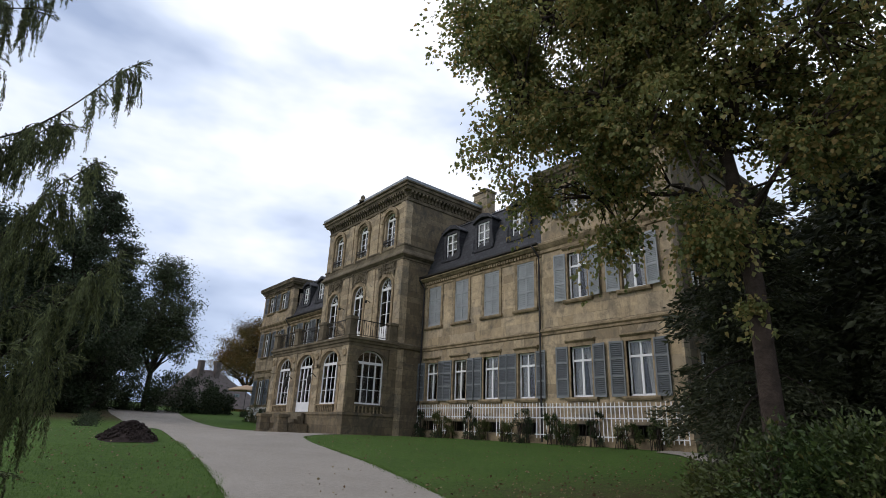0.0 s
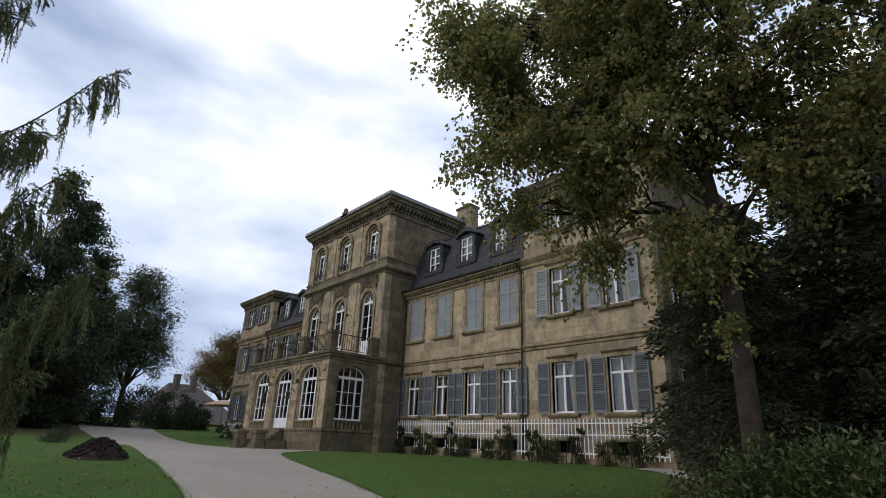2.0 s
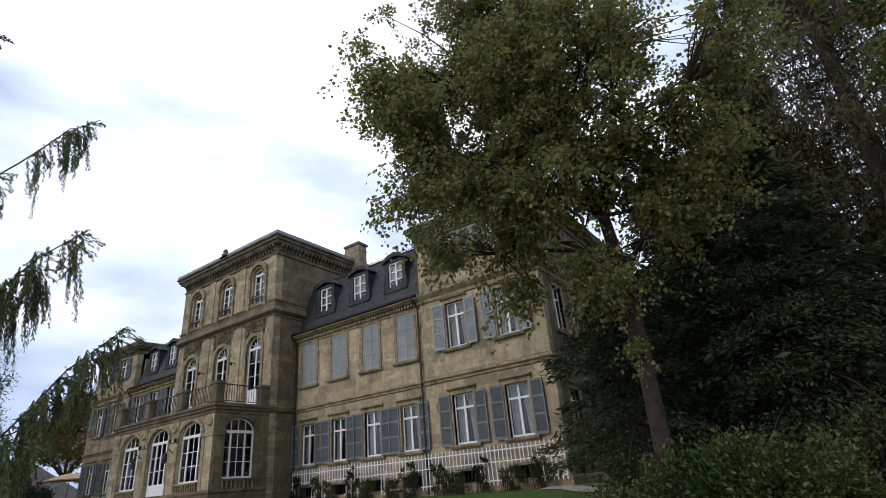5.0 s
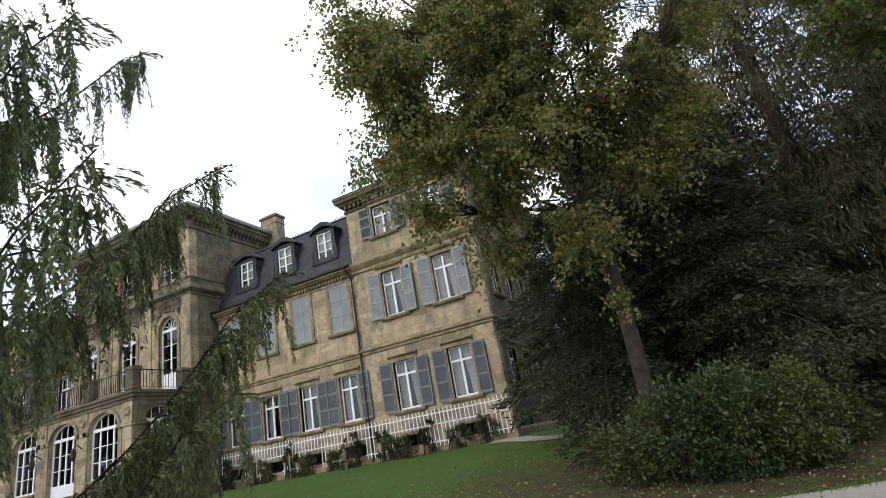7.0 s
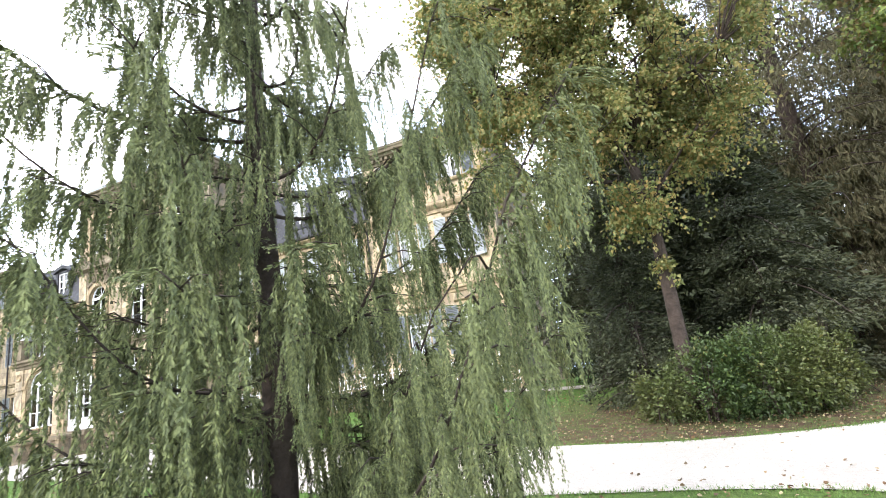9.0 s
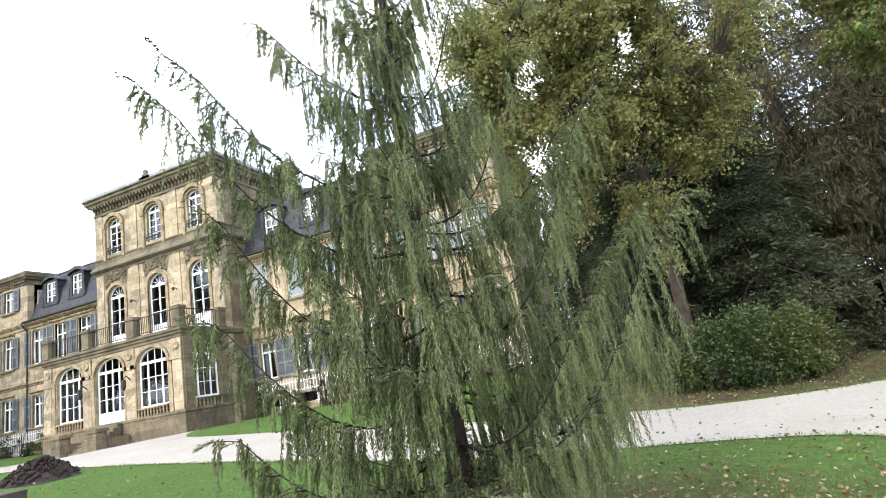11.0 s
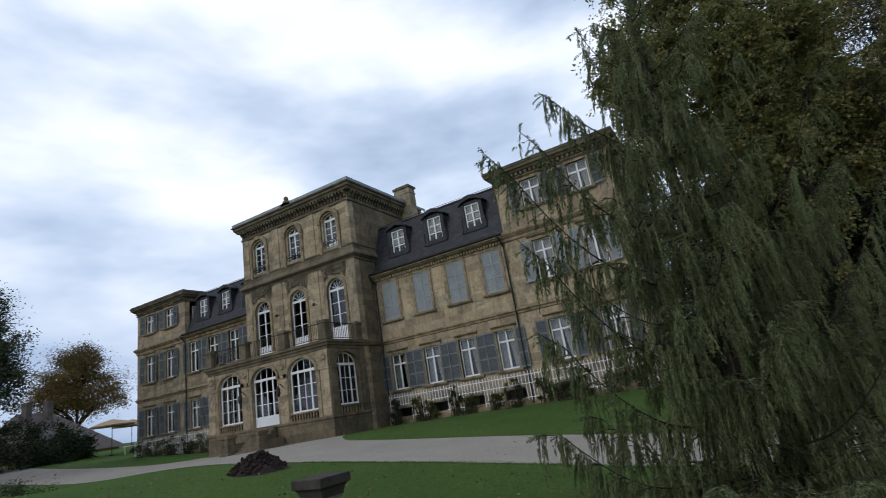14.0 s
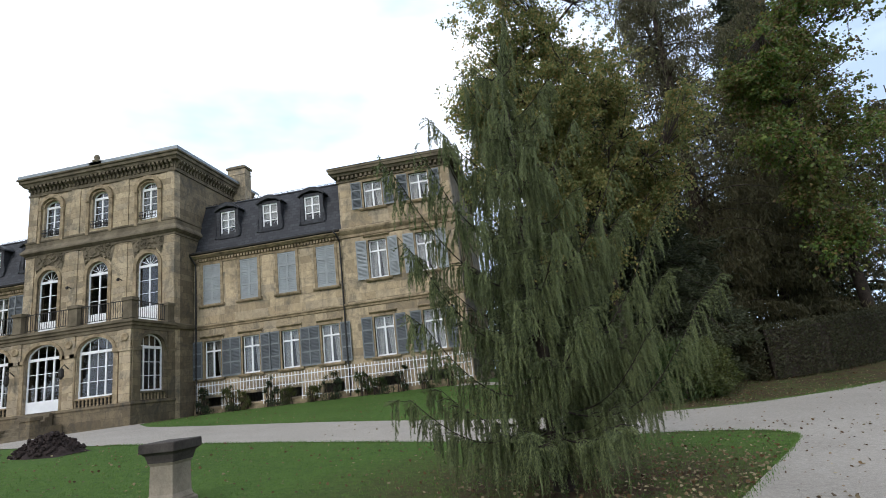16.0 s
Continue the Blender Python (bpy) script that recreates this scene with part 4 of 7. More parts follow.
def build_cornices():
    for x0, x1 in both(0.55, 9.88):
        s = Shape()
        s.extrude_x([(0.0, 8.55), (-0.06, 8.55), (-0.06, 8.63), (-0.02, 8.65), (-0.02, 8.87), (-0.20, 8.89), (-0.30, 8.99), (-0.36, 9.01), (-0.36, 9.08), (0.05, 9.12)], x0, x1)
        dentils(s, x0, x1, -0.02, 8.69, 8.85, 0.19, 0.11, 0.13)
        part("cornice", s, M_TRIM, house, "dentilled stone eaves cornice")
        part("gutter", Shape().extrude_x([(-0.36, 9.103), (-0.46, 9.12), (-0.47, 9.21), (-0.30, 9.21), (-0.30, 9.103)], x0, x1), M_DARKMETAL, house)
        part("string_course", Shape().extrude_x([(0.0, 4.66), (-0.05, 4.68), (-0.06, 4.78), (-0.12, 4.82), (-0.12, 4.88), (0.0, 4.93)], x0, x1), M_TRIM, house)
        part("plinth", Shape().extrude_x([(0.0, -0.6), (-0.09, -0.6), (-0.09, 0.22), (-0.04, 0.28), (0.0, 0.28)], x0, x1), M_TRIM, house, "low stone plinth")
    for x0, x1 in both(9.9, 16.5):
        top = run_round(x0, x1, -0.03, 11.2, [(0.0, 12.05), (0.08, 12.05), (0.08, 12.15), (0.03, 12.17), (0.03, 12.37), (0.24, 12.41), (0.30, 12.53), (0.40, 12.57), (0.42, 12.71), (0.46, 12.75), (0.46, 12.85), (0.0, 12.91)])
        dentils(top, x0, x1, -0.06, 12.20, 12.37, 0.27, 0.15, 0.20)
        part("cornice", top, M_DARKTRIM, house, "bracketed stone cornice")
        part("string_course", run_round(x0, x1, -0.03, 11.0, [(0.0, 8.67), (0.07, 8.70), (0.07, 8.85), (0.16, 8.95), (0.24, 9.07), (0.24, 9.17), (0.0, 9.29)]), M_TRIM, house)
        part("string_course", run_round(x0, x1, -0.03, 11.0, [(0.0, 4.66), (0.05, 4.68), (0.06, 4.78), (0.13, 4.84), (0.13, 4.92), (0.0, 4.99)]), M_TRIM, house)
        part("plinth", run_round(x0, x1, -0.03, 11.0, [(0.0, 0.30), (0.05, 0.28), (0.09, 0.2), (0.09, -0.9)]), M_TRIM, house, "low stone plinth")
        hip = Shape()
        a, b, cc, d = (x0 - 0.46, -0.49, 12.89), (x1 + 0.46, -0.49, 12.89), (x1 + 0.46, 11.4, 12.89), (x0 - 0.46, 11.4, 12.89)
        e, f = ((x0 + x1) / 2, 4.0, 14.08), ((x0 + x1) / 2, 7.5, 14.08)
        hip.face(a, b, e)
        hip.face(b, cc, f, e)
        hip.face(cc, d, f)
        hip.face(d, a, e, f)
        part("roof", hip, M_SLATE, house, "low hipped slate roof")
    # tower bands
    tx0, tx1, ty = AXIS - 4.98, AXIS + 4.98, -1.70
    crown = run_round(tx0, tx1, ty, 6.5, [(0.0, 14.06), (0.07, 14.08), (0.09, 14.20), (0.03, 14.24), (0.03, 14.68), (0.30, 14.72), (0.36, 14.86), (0.44, 14.90), (0.46, 15.06), (0.54, 15.10), (0.56, 15.18), (0.0, 15.22)])
    n = 36
    for k in range(n):
        x = tx0 + (k + 0.5) * (tx1 - tx0) / n
        crown.extrude_x([(ty - 0.03, 14.30), (ty - 0.10, 14.32), (ty - 0.16, 14.49), (ty - 0.31, 14.58), (ty - 0.31, 14.72), (ty - 0.03, 14.72)], x - 0.07, x + 0.07)
    for sx, xx in ((1, tx1), (-1, tx0)):
        for k in range(28):
            y = ty + (k + 0.5) * (6.5 - ty) / 28
            crown.extrude_y([(xx + sx * o, z) for o, z in ((0.03, 14.30), (0.10, 14.32), (0.16, 14.49), (0.31, 14.58), (0.31, 14.72), (0.03, 14.72))], y - 0.07, y + 0.07)
    part("cornice", crown, M_DARKTRIM, house, "heavy blackened bracket cornice of the tower")
    part("roof", run_round(tx0, tx1, ty, 7.1, [(0.50, 15.215), (0.50, 15.40), (0.40, 15.46), (0.36, 15.42), (-1.65, 15.61), (-5.25, 15.81)]), M_LEAD, house, "grey metal tower roof with a raised edge")
    part("string_course", run_round(tx0, tx1, ty, 6.4, [(0.0, 10.14), (0.05, 10.16), (0.05, 10.28), (0.12, 10.32), (0.20, 10.40), (0.25, 10.42), (0.25, 10.52), (0.06, 10.80), (0.06, 11.04), (0.10, 11.08), (0.10, 11.16), (0.0, 11.20)]), M_DARKTRIM, house, "deep sloping stone string course")
    part("string_course", run_round(tx0, tx1, ty, 0.0, [(0.0, 4.70), (0.10, 4.72), (0.14, 4.82), (0.16, 4.95), (0.0, 5.05)]), M_DARKTRIM, house)
    fin = Shape()
    fx = AXIS
    fin.box(fx - 0.42, ty - 0.50, 15.18, fx + 0.42, ty - 0.25, 15.38)
    fin.lathe(fx, ty - 0.38, [(0.22, 15.36), (0.26, 15.48), (0.12, 15.56), (0.17, 15.66), (0.15, 15.78), (0.06, 15.88), (0.0, 15.90)], 9)
    for d in (-1, 1):
        fin.tube([(fx + d * 0.15, ty - 0.38, 15.48), (fx + d * 0.45, ty - 0.38, 15.40), (fx + d * 0.62, ty - 0.38, 15.24)], [0.08, 0.06, 0.03], 6)
    part("finial", fin, M_DARKTRIM, house, "small dark carved finial on the tower edge", smooth=True)
    # pilaster strips of the tower
    for xc in (AXIS - 1.68, AXIS + 1.63, AXIS - 4.66, AXIS + 4.66):
        wdt = 0.62
        s = Shape().box(xc - wdt / 2, ty - 0.05, 11.20, xc + wdt / 2, ty + 0.02, 14.06)
        s.box(xc - wdt / 2, ty - 0.05, 5.1, xc + wdt / 2, ty + 0.02, 10.14)
        part("pilaster", s, M_STONE, house)
    # porch: ledge, plinth, pilasters
    qx0, qx1, qy = AXIS - 4.97, AXIS + 4.97, -4.85
    part("cornice", run_round(qx0, qx1, qy, -1.75, [(0.0, 4.50), (0.04, 4.52), (0.05, 4.66), (0.12, 4.70), (0.14, 4.80), (0.22, 4.86), (0.22, 4.98), (0.0, 5.04)]), M_DARKTRIM, house, "stone ledge below the balcony")
    part("plinth", run_round(qx0, qx1, qy, -1.75, [(0.0, 1.02), (0.12, 1.0), (0.14, 0.90), (0.09, 0.82), (0.09, -0.1), (0.16, -0.16), (0.16, -0.9)]), M_DARKSTONE, house, "dark stained stone base of the porch")
    for xc, yc in ((qx0 + 0.30, qy), (qx1 - 0.30, qy), (AXIS - 1.62, qy), (AXIS + 1.52, qy)):
        s = Shape().box(xc - 0.30, yc - 0.07, 1.0, xc + 0.30, yc + 0.02, 4.50).box(xc - 0.34, yc - 0.12, 3.46, xc + 0.34, yc + 0.02, 3.64)
        part("pilaster", s, M_STONE, house)
        disc = Shape().lathe(0, 0, [(0.20, 0), (0.20, 0.06), (0.14, 0.09), (0.11, 0.05), (0.0, 0.05)], 14)
        part("roundel", disc, M_TRIM, house, at=pose(xc, yc - 0.06, 4.12, 90), smooth=True)
    for yc in (-4.55, -2.01):
        part("pilaster", Shape().box(qx1 - 0.02, yc - 0.27, 1.0, qx1 + 0.07, yc + 0.27, 4.50).box(qx1 - 0.02, yc - 0.31, 3.46, qx1 + 0.12, yc + 0.31, 3.64), M_DARKSTONE, house)
    s = Shape()
    arch_band(s, -3.40, 1.82, 3.66, 4.33, 0.16, -0.08, 0.05)
    part("arch_moulding", s, M_DARKTRIM, house, at=pose(qx1, 0, 0, 0, 0, 90))
    # rows of balusters below the porch windows
    post = Shape().lathe(0, 0, [(0.055, 0.0), (0.055, 0.04), (0.03, 0.08), (0.06, 0.16), (0.035, 0.27), (0.055, 0.30), (0.055, 0.34)], 8).mesh("baluster", M_TRIM, True)
    for x in (PORCH_X[0], PORCH_X[2]):
        part("sill", Shape().box(x - 1.06, -5.01, 1.36, x + 1.06, -4.70, 1.43), M_TRIM, house)
        # a thin dark plate paints the shade between the balusters onto the wall
        part("baluster_shade", Shape().box(x - 1.0, -4.854, 1.03, x + 1.0, -4.81, 1.36), M_DARKMETAL, house, "dark plate painting the shade behind the balusters")
        for k in range(10):
            part("baluster", post, None, house, at=pose(x - 0.93 + k * 0.207, -4.93, 1.02))
    part("sill", Shape().box(qx1 - 0.1, -4.33, 1.38, qx1 + 0.14, -2.48, 1.46), M_DARKTRIM, house)
    for k in range(8):
        part("baluster", post, None, house, at=pose(qx1 + 0.06, -4.23 + k * 0.237, 1.03))


build_cornices()


def build_roofs():
    prof = [(-0.33, 9.15), (-0.02, 9.25), (0.16, 9.47), (0.30, 9.86), (0.52, 10.6), (0.86, 11.6), (1.20, 12.50), (1.16, 12.56), (1.26, 12.66), (1.40, 12.62), (6.0, 13.1), (10.9, 9.15)]
    for x0, x1 in both(0.56, 9.88):
        part("roof", Shape().extrude_x(prof, x0, x1), M_SLATE, house, "steep dark slate mansard roof")
        snow = Shape()
        for k in range(46):
            sx = x0 + 0.1 + k * (x1 - x0 - 0.2) / 45
            snow.box(sx - 0.012, 1.27, 12.64, sx + 0.012, 1.29, 12.74)
        snow.box(x0, 1.272, 12.72, x1, 1.288, 12.74)
        part("snow_guard", snow, M_DARKMETAL, house, "thin metal snow guard along the roof edge")
    for cx in [2.56, 5.34, 8.04] + [mirror(q) for q in (2.56, 5.34, 8.04)]:
        d = part("dormer", dormer_shape(), M_SLATE, house, "slate-clad dormer with a pointed hood", pose(cx, 0, 10.24))
        part("window_frame", shared(("dormer_frame",), lambda: dormer_frame(), M_WHITE), None, d)
        p = part("pane", shared(("dormer_pane",), lambda: Shape().box(-0.45, 0.505, 0.06, 0.45, 0.51, 1.50), M_GLASS), None, d)
        p.visible_shadow = False
        part("blind", shared(("dormer_blind",), lambda: Shape().box(-0.5, 0.62, 0.0, 0.5, 0.64, 1.55), M_CURTAIN), None, d, "pale blind behind the dormer window")
    chim = thing_part_chimney()


def dormer_frame():
    s = Shape()
    s.box(-0.50, 0.46, 0.0, -0.42, 0.54, 1.55).box(0.42, 0.46, 0.0, 0.50, 0.54, 1.55)
    s.box(-0.42, 0.46, 0.0, 0.42, 0.54, 0.08).box(-0.42, 0.46, 1.47, 0.42, 0.54, 1.55)
    s.box(-0.045, 0.45, 0.08, 0.045, 0.53, 1.47)
    for z in (0.52, 1.0):
        s.box(-0.42, 0.455, z - 0.03, 0.42, 0.525, z + 0.03)
    return s


DORMER = []


def dormer_shape():
    if DORMER:
        return DORMER[0]
    s = Shape()
    for d in (-1, 1):
        a, b = sorted((d * 0.50, d * 0.72))
        s.box(a, 0.36, -0.12, b, 1.6, 1.60)
    s.box(-0.72, 0.30, -0.20, 0.72, 1.2, -0.002)
    s.box(-0.50, 0.40, 1.551, 0.50, 1.6, 1.72)
    s.extrude_y([(-0.86, 1.58), (-0.80, 1.56), (-0.5, 1.74), (0, 1.86), (0.5, 1.74), (0.80, 1.56), (0.86, 1.58), (0.84, 1.66), (0.45, 1.98), (0, 2.10), (-0.45, 1.98), (-0.84, 1.66)], 0.24, 1.75)
    for d in (-1, 1):
        s.tube([(d * 0.76, 0.34, -0.16), (d * 0.80, 0.38, 0.2), (d * 0.74, 0.36, 0.7)], [0.09, 0.06, 0.03], 6)
    DORMER.append(s.mesh("dormer", M_SLATE))
    return DORMER[0]


def thing_part_chimney():
    s = Shape().box(0.18, 4.36, 11.5, 1.50, 5.16, 16.40).box(0.14, 4.32, 15.95, 1.54, 5.20, 16.03)
    c = part("chimney", s, M_STONE, house, "square sandstone chimney stack")
    part("cap", Shape().box(0.10, 4.28, 16.40, 1.58, 5.24, 16.55).box(0.24, 4.42, 16.55, 1.44, 5.10, 16.66), M_DARKTRIM, c)
    return c


build_roofs()


def build_balcony():
    # stone piers and iron railings of the balcony
    qy, xs = -4.77, [AXIS - 4.80, AXIS - 1.62, AXIS + 1.68, AXIS + 4.80]
    pier = Shape().chamfered(-0.29, -0.24, 0, 0.29, 0.24, 0.10).box(-0.25, -0.2, 0.10, 0.25, 0.2, 0.90).chamfered(-0.31, -0.26, 0.90, 0.31, 0.26, 1.06).mesh("pier", M_DARKTRIM)
    for x in xs:
        part("pier", pier, None, house, "square stone balcony pier", pose(x, qy, 5.03))
    part("pier", pier, None, house, "square stone balcony pier", pose(AXIS + 4.85, -2.10, 5.03, 0, 0, 90))

    def railing(n, length):
        r = Shape().box(0, -0.02, 0.92, length, 0.02, 0.96).box(0, -0.015, 0.10, length, 0.015, 0.13)
        for k in range(n):
            x = (k + 0.5) * length / n
            r.box(x - 0.01, -0.01, 0.13, x + 0.01, 0.01, 0.92)
        return r
    for a, b in zip(xs, xs[1:]):
        part("railing", railing(20, b - a - 0.5), M_DARKMETAL, house, "thin dark iron balcony railing", pose(a + 0.25, qy, 5.03))
    part("railing", railing(15, 2.2), M_DARKMETAL, house, "thin dark iron balcony railing", pose(AXIS + 4.85, -4.50, 5.03, 0, 0, 90))
    # flight of stone steps up to the porch door, between two heavy piers
    for k in range(7):
        part("step", Shape().chamfered(AXIS - 0.88, -6.45 + k * 0.205, -0.6, AXIS + 0.88, -6.453 + (k + 1) * 0.205, -0.27 + (k + 1) * 0.172, 0.012), M_DARKTRIM, house)
    for x in (AXIS - 1.24, AXIS + 1.24):
        s = Shape().chamfered(x - 0.36, -6.87, -0.6, x + 0.36, -6.17, -0.10, 0.03).chamfered(x - 0.29, -6.80, -0.10, x + 0.29, -6.24, 0.66, 0.02).chamfered(x - 0.36, -6.87, 0.66, x + 0.36, -6.17, 0.84, 0.03)
        s.box(x - 0.2, -6.17, -0.6, x + 0.2, -5.02, 0.35)
        part("stair_block", s, M_DARKSTONE, house, "heavy stone pier beside the steps")
    # downpipes
    for x, top in ((9.78, 9.08), (0.72, 9.08), (mirror(9.78), 9.08)):
        s = Shape().tube([(x - 0.25, -0.42, top + 0.05), (x - 0.1, -0.40, top - 0.12), (x, -0.12, top - 0.55), (x, -0.12, top - 1.0), (x, -0.12, 4.2), (x, -0.12, 0.0)], [0.05] * 6, 7)
        for z in (7.5, 5.6, 3.0):
            s.lathe(x, -0.12, [(0.065, z), (0.065, z + 0.06)], 8)
        part("downpipe", s, M_DARKMETAL, house, "dark metal rain downpipe")
    # wall lanterns on brackets between the porch arches
    for x in (AXIS - 1.62, AXIS + 1.52):
        s = Shape().tube([(x, -4.90, 2.95), (x, -5.15, 3.15), (x, -5.30, 3.0)], [0.03, 0.025, 0.02], 6)
        s.lathe(x, -5.30, [(0.02, 3.0), (0.11, 2.92), (0.12, 2.60), (0.05, 2.45), (0.0, 2.44)], 8)
        part("lantern", s, M_DARKMETAL, house, "black wall lantern beside the door")
    # small iron lamp arms high on the tower
    for x in (AXIS - 1.7, AXIS + 1.63):
        s = Shape().tube([(x, -1.75, 7.9), (x, -2.00, 8.0), (x + 0.1, -2.15, 7.9)], [0.025, 0.02, 0.03], 6).lathe(x + 0.1, -2.15, [(0.07, 7.80), (0.09, 7.9), (0.02, 7.98)], 7)
        part("lamp_bracket", s, M_DARKMETAL, house)


build_balcony()


# ---- foliage helpers ----
def leaf_mesh(name, pos, along, side, length, width, material, folds=0.25, pointed=True):
    """Many small folded leaves in one mesh: pos is each leaf's foot, along its length, side its width."""
    n = len(pos)
    along = along / np.maximum(np.linalg.norm(along, axis=1, keepdims=True), 1e-9)
    side = side - (side * along).sum(1, keepdims=True) * along
    side = side / np.maximum(np.linalg.norm(side, axis=1, keepdims=True), 1e-9)
    up = np.cross(along, side)
    L, W = np.asarray(length).reshape(-1, 1), np.asarray(width).reshape(-1, 1)
    foot, tip = pos, pos + along * L
    if pointed:
        mid = pos + along * L * 0.4
        v = np.stack([foot, mid + side * W * 0.5 + up * W * folds, tip, mid - side * W * 0.5 + up * W * folds], 1)
        per, tris = 4, [(0, 1, 2), (0, 2, 3)]
    else:
        lo, hi = pos + along * L * 0.28, pos + along * L * 0.68
        v = np.stack([foot, lo + side * W * 0.5 + up * W * folds, hi + side * W * 0.42 + up * W * folds, tip, hi - side * W * 0.42 + up * W * folds, lo - side * W * 0.5 + up * W * folds], 1)
        per, tris = 6, [(0, 1, 2), (0, 2, 3), (0, 3, 4), (0, 4, 5)]
    verts = v.reshape(-1, 3)
    base = (np.arange(n) * per)[:, None, None]
    idx = (base + np.array(tris)[None]).reshape(-1)
    me = bpy.data.meshes.new(name)
    me.vertices.add(len(verts))
    me.vertices.foreach_set("co", verts.astype(np.float32).ravel())
    nt = len(idx) // 3
    me.loops.add(len(idx))
    me.loops.foreach_set("vertex_index", idx.astype(np.int32))
    me.polygons.add(nt)
    me.polygons.foreach_set("loop_start", np.arange(0, len(idx), 3, dtype=np.int32))
    me.polygons.foreach_set("loop_total", np.full(nt, 3, np.int32))
    me.update(calc_edges=True)
    me.materials.append(material)
    return me


def rand_dirs(rng, n, flat=1.0):
    d = rng.normal(size=(n, 3))
    d[:, 2] *= flat
    return d / np.linalg.norm(d, axis=1, keepdims=True)


def tree(name, label, foot, trunk_pts, trunk_r, blobs, clumps, leaves, clump_r, leaf_l, leaf_w, material, bark, seed, droop=0.35, category="tree", pointed=True, limb_r=0.06, hollow=0.25, gap=-9.0, shoots=0):
    """A broad tree: bent trunk, limbs to many clumps spread through lumpy crown volumes, leaves scattered round each clump.
    blobs: (x, y, z, rx, ry, rz, weight), relative to the foot."""
    rng = np.random.default_rng(seed)
    t = thing(name, label, category, Matrix.Translation(foot))
    wood, limb_wood = Shape(), Shape()
    tp = [Vector(p) for p in trunk_pts]
    wood.tube(tp, trunk_r, 11)
    wts = np.array([b[6] for b in blobs], float)
    pick = rng.choice(len(blobs), clumps, p=wts / wts.sum())
    cen = []
    for k in pick:
        x, y, z, rx, ry, rz, _ = blobs[k]
        for _try in range(6):
            d = rand_dirs(rng, 1)[0]
            r = (hollow + (1 - hollow) * rng.random()) ** 0.6 * rng.uniform(0.7, 1.12)
            c = (x + d[0] * rx * r, y + d[1] * ry * r, z + d[2] * rz * r)
            if noise.noise(Vector(c) * 0.62 + Vector((seed, 0, 0))) > gap:
                break
        cen.append(c)
    cen = np.array(cen)
    tpa = np.array([p[:] for p in tp])
    # main limbs reach some of the clumps, twigs branch from limbs to the others
    order = rng.permutation(clumps)
    main = order[: max(8, clumps // (28 if shoots else 7))]
    nodes = []
    for i in main:
        c = cen[i]
        cand = [p for p in tpa if p[2] < c[2] + 0.3] or [tpa[0]]
        cand = [p for p in cand if p[2] > 0.3 * tpa[-1][2]] or cand
        s = min(cand, key=lambda p: np.linalg.norm((p - c) * np.array([1, 1, 0.55])))
        mid1 = s * 0.66 + c * 0.34 + np.array([0, 0, 0.12 * np.linalg.norm(c - s)]) + rng.normal(size=3) * 0.18
        mid2 = s * 0.3 + c * 0.7 + np.array([0, 0, 0.10 * np.linalg.norm(c - s)]) + rng.normal(size=3) * 0.18
        r = limb_r * min(1.6, 0.5 + np.linalg.norm(c - s) / 5)
        limb_wood.tube([s, mid1, mid2, c], [r, r * 0.7, r * 0.4, r * 0.15], 6)
        nodes += [mid1, mid2, c]
    na = np.array(nodes)
    for i in order[len(main):]:
        c = cen[i]
        j = np.argmin(np.linalg.norm(na - c, axis=1) + rng.random(len(na)) * 0.4)
        s = na[j]
        mid = (s + c) / 2 + rng.normal(size=3) * 0.12 + np.array([0, 0, 0.08])
        limb_wood.tube([s, mid, c], [limb_r * 0.30, limb_r * 0.2, limb_r * 0.08], 4)
    part("trunk", wood, bark, t, smooth=True)
    tagged(part("branchwood", limb_wood, bark, t, smooth=True), kind="stuff")
    which = rng.integers(0, clumps, leaves)
    spread = clump_r * (0.5 + 0.9 * rng.random(clumps))
    if shoots:
        # leaves sit along drooping shoots that leave the clump in all directions
        mid = cen.mean(0)
        sd = rand_dirs(rng, clumps * shoots, 0.6) + 0.55 * (np.repeat(cen, shoots, 0) - mid) / np.linalg.norm(np.repeat(cen, shoots, 0) - mid, axis=1, keepdims=True)
        sl = np.repeat(spread, shoots) * rng.uniform(0.9, 2.0, clumps * shoots)
        ks = which * shoots + rng.integers(0, shoots, leaves)
        u = rng.random(leaves) ** 0.8
        off = sd[ks] * (u * sl[ks])[:, None]
        off[:, 2] -= droop * u * u * sl[ks]
        off += rng.normal(size=(leaves, 3)) * 0.07
    else:
        off = rng.normal(size=(leaves, 3)) * spread[which][:, None] * np.array([1, 1, 0.7]) * 0.62
    pos = cen[which] + off
    along = off * 0.6 + rand_dirs(rng, leaves) * 0.5
    along[:, 2] -= droop
    sz = rng.uniform(0.65, 1.25, leaves)
    me = leaf_mesh("crown", pos, along, rand_dirs(rng, leaves, 0.4), leaf_l * sz, leaf_w * sz, material, pointed=pointed)
    part("crown", me, None, t)
    return t


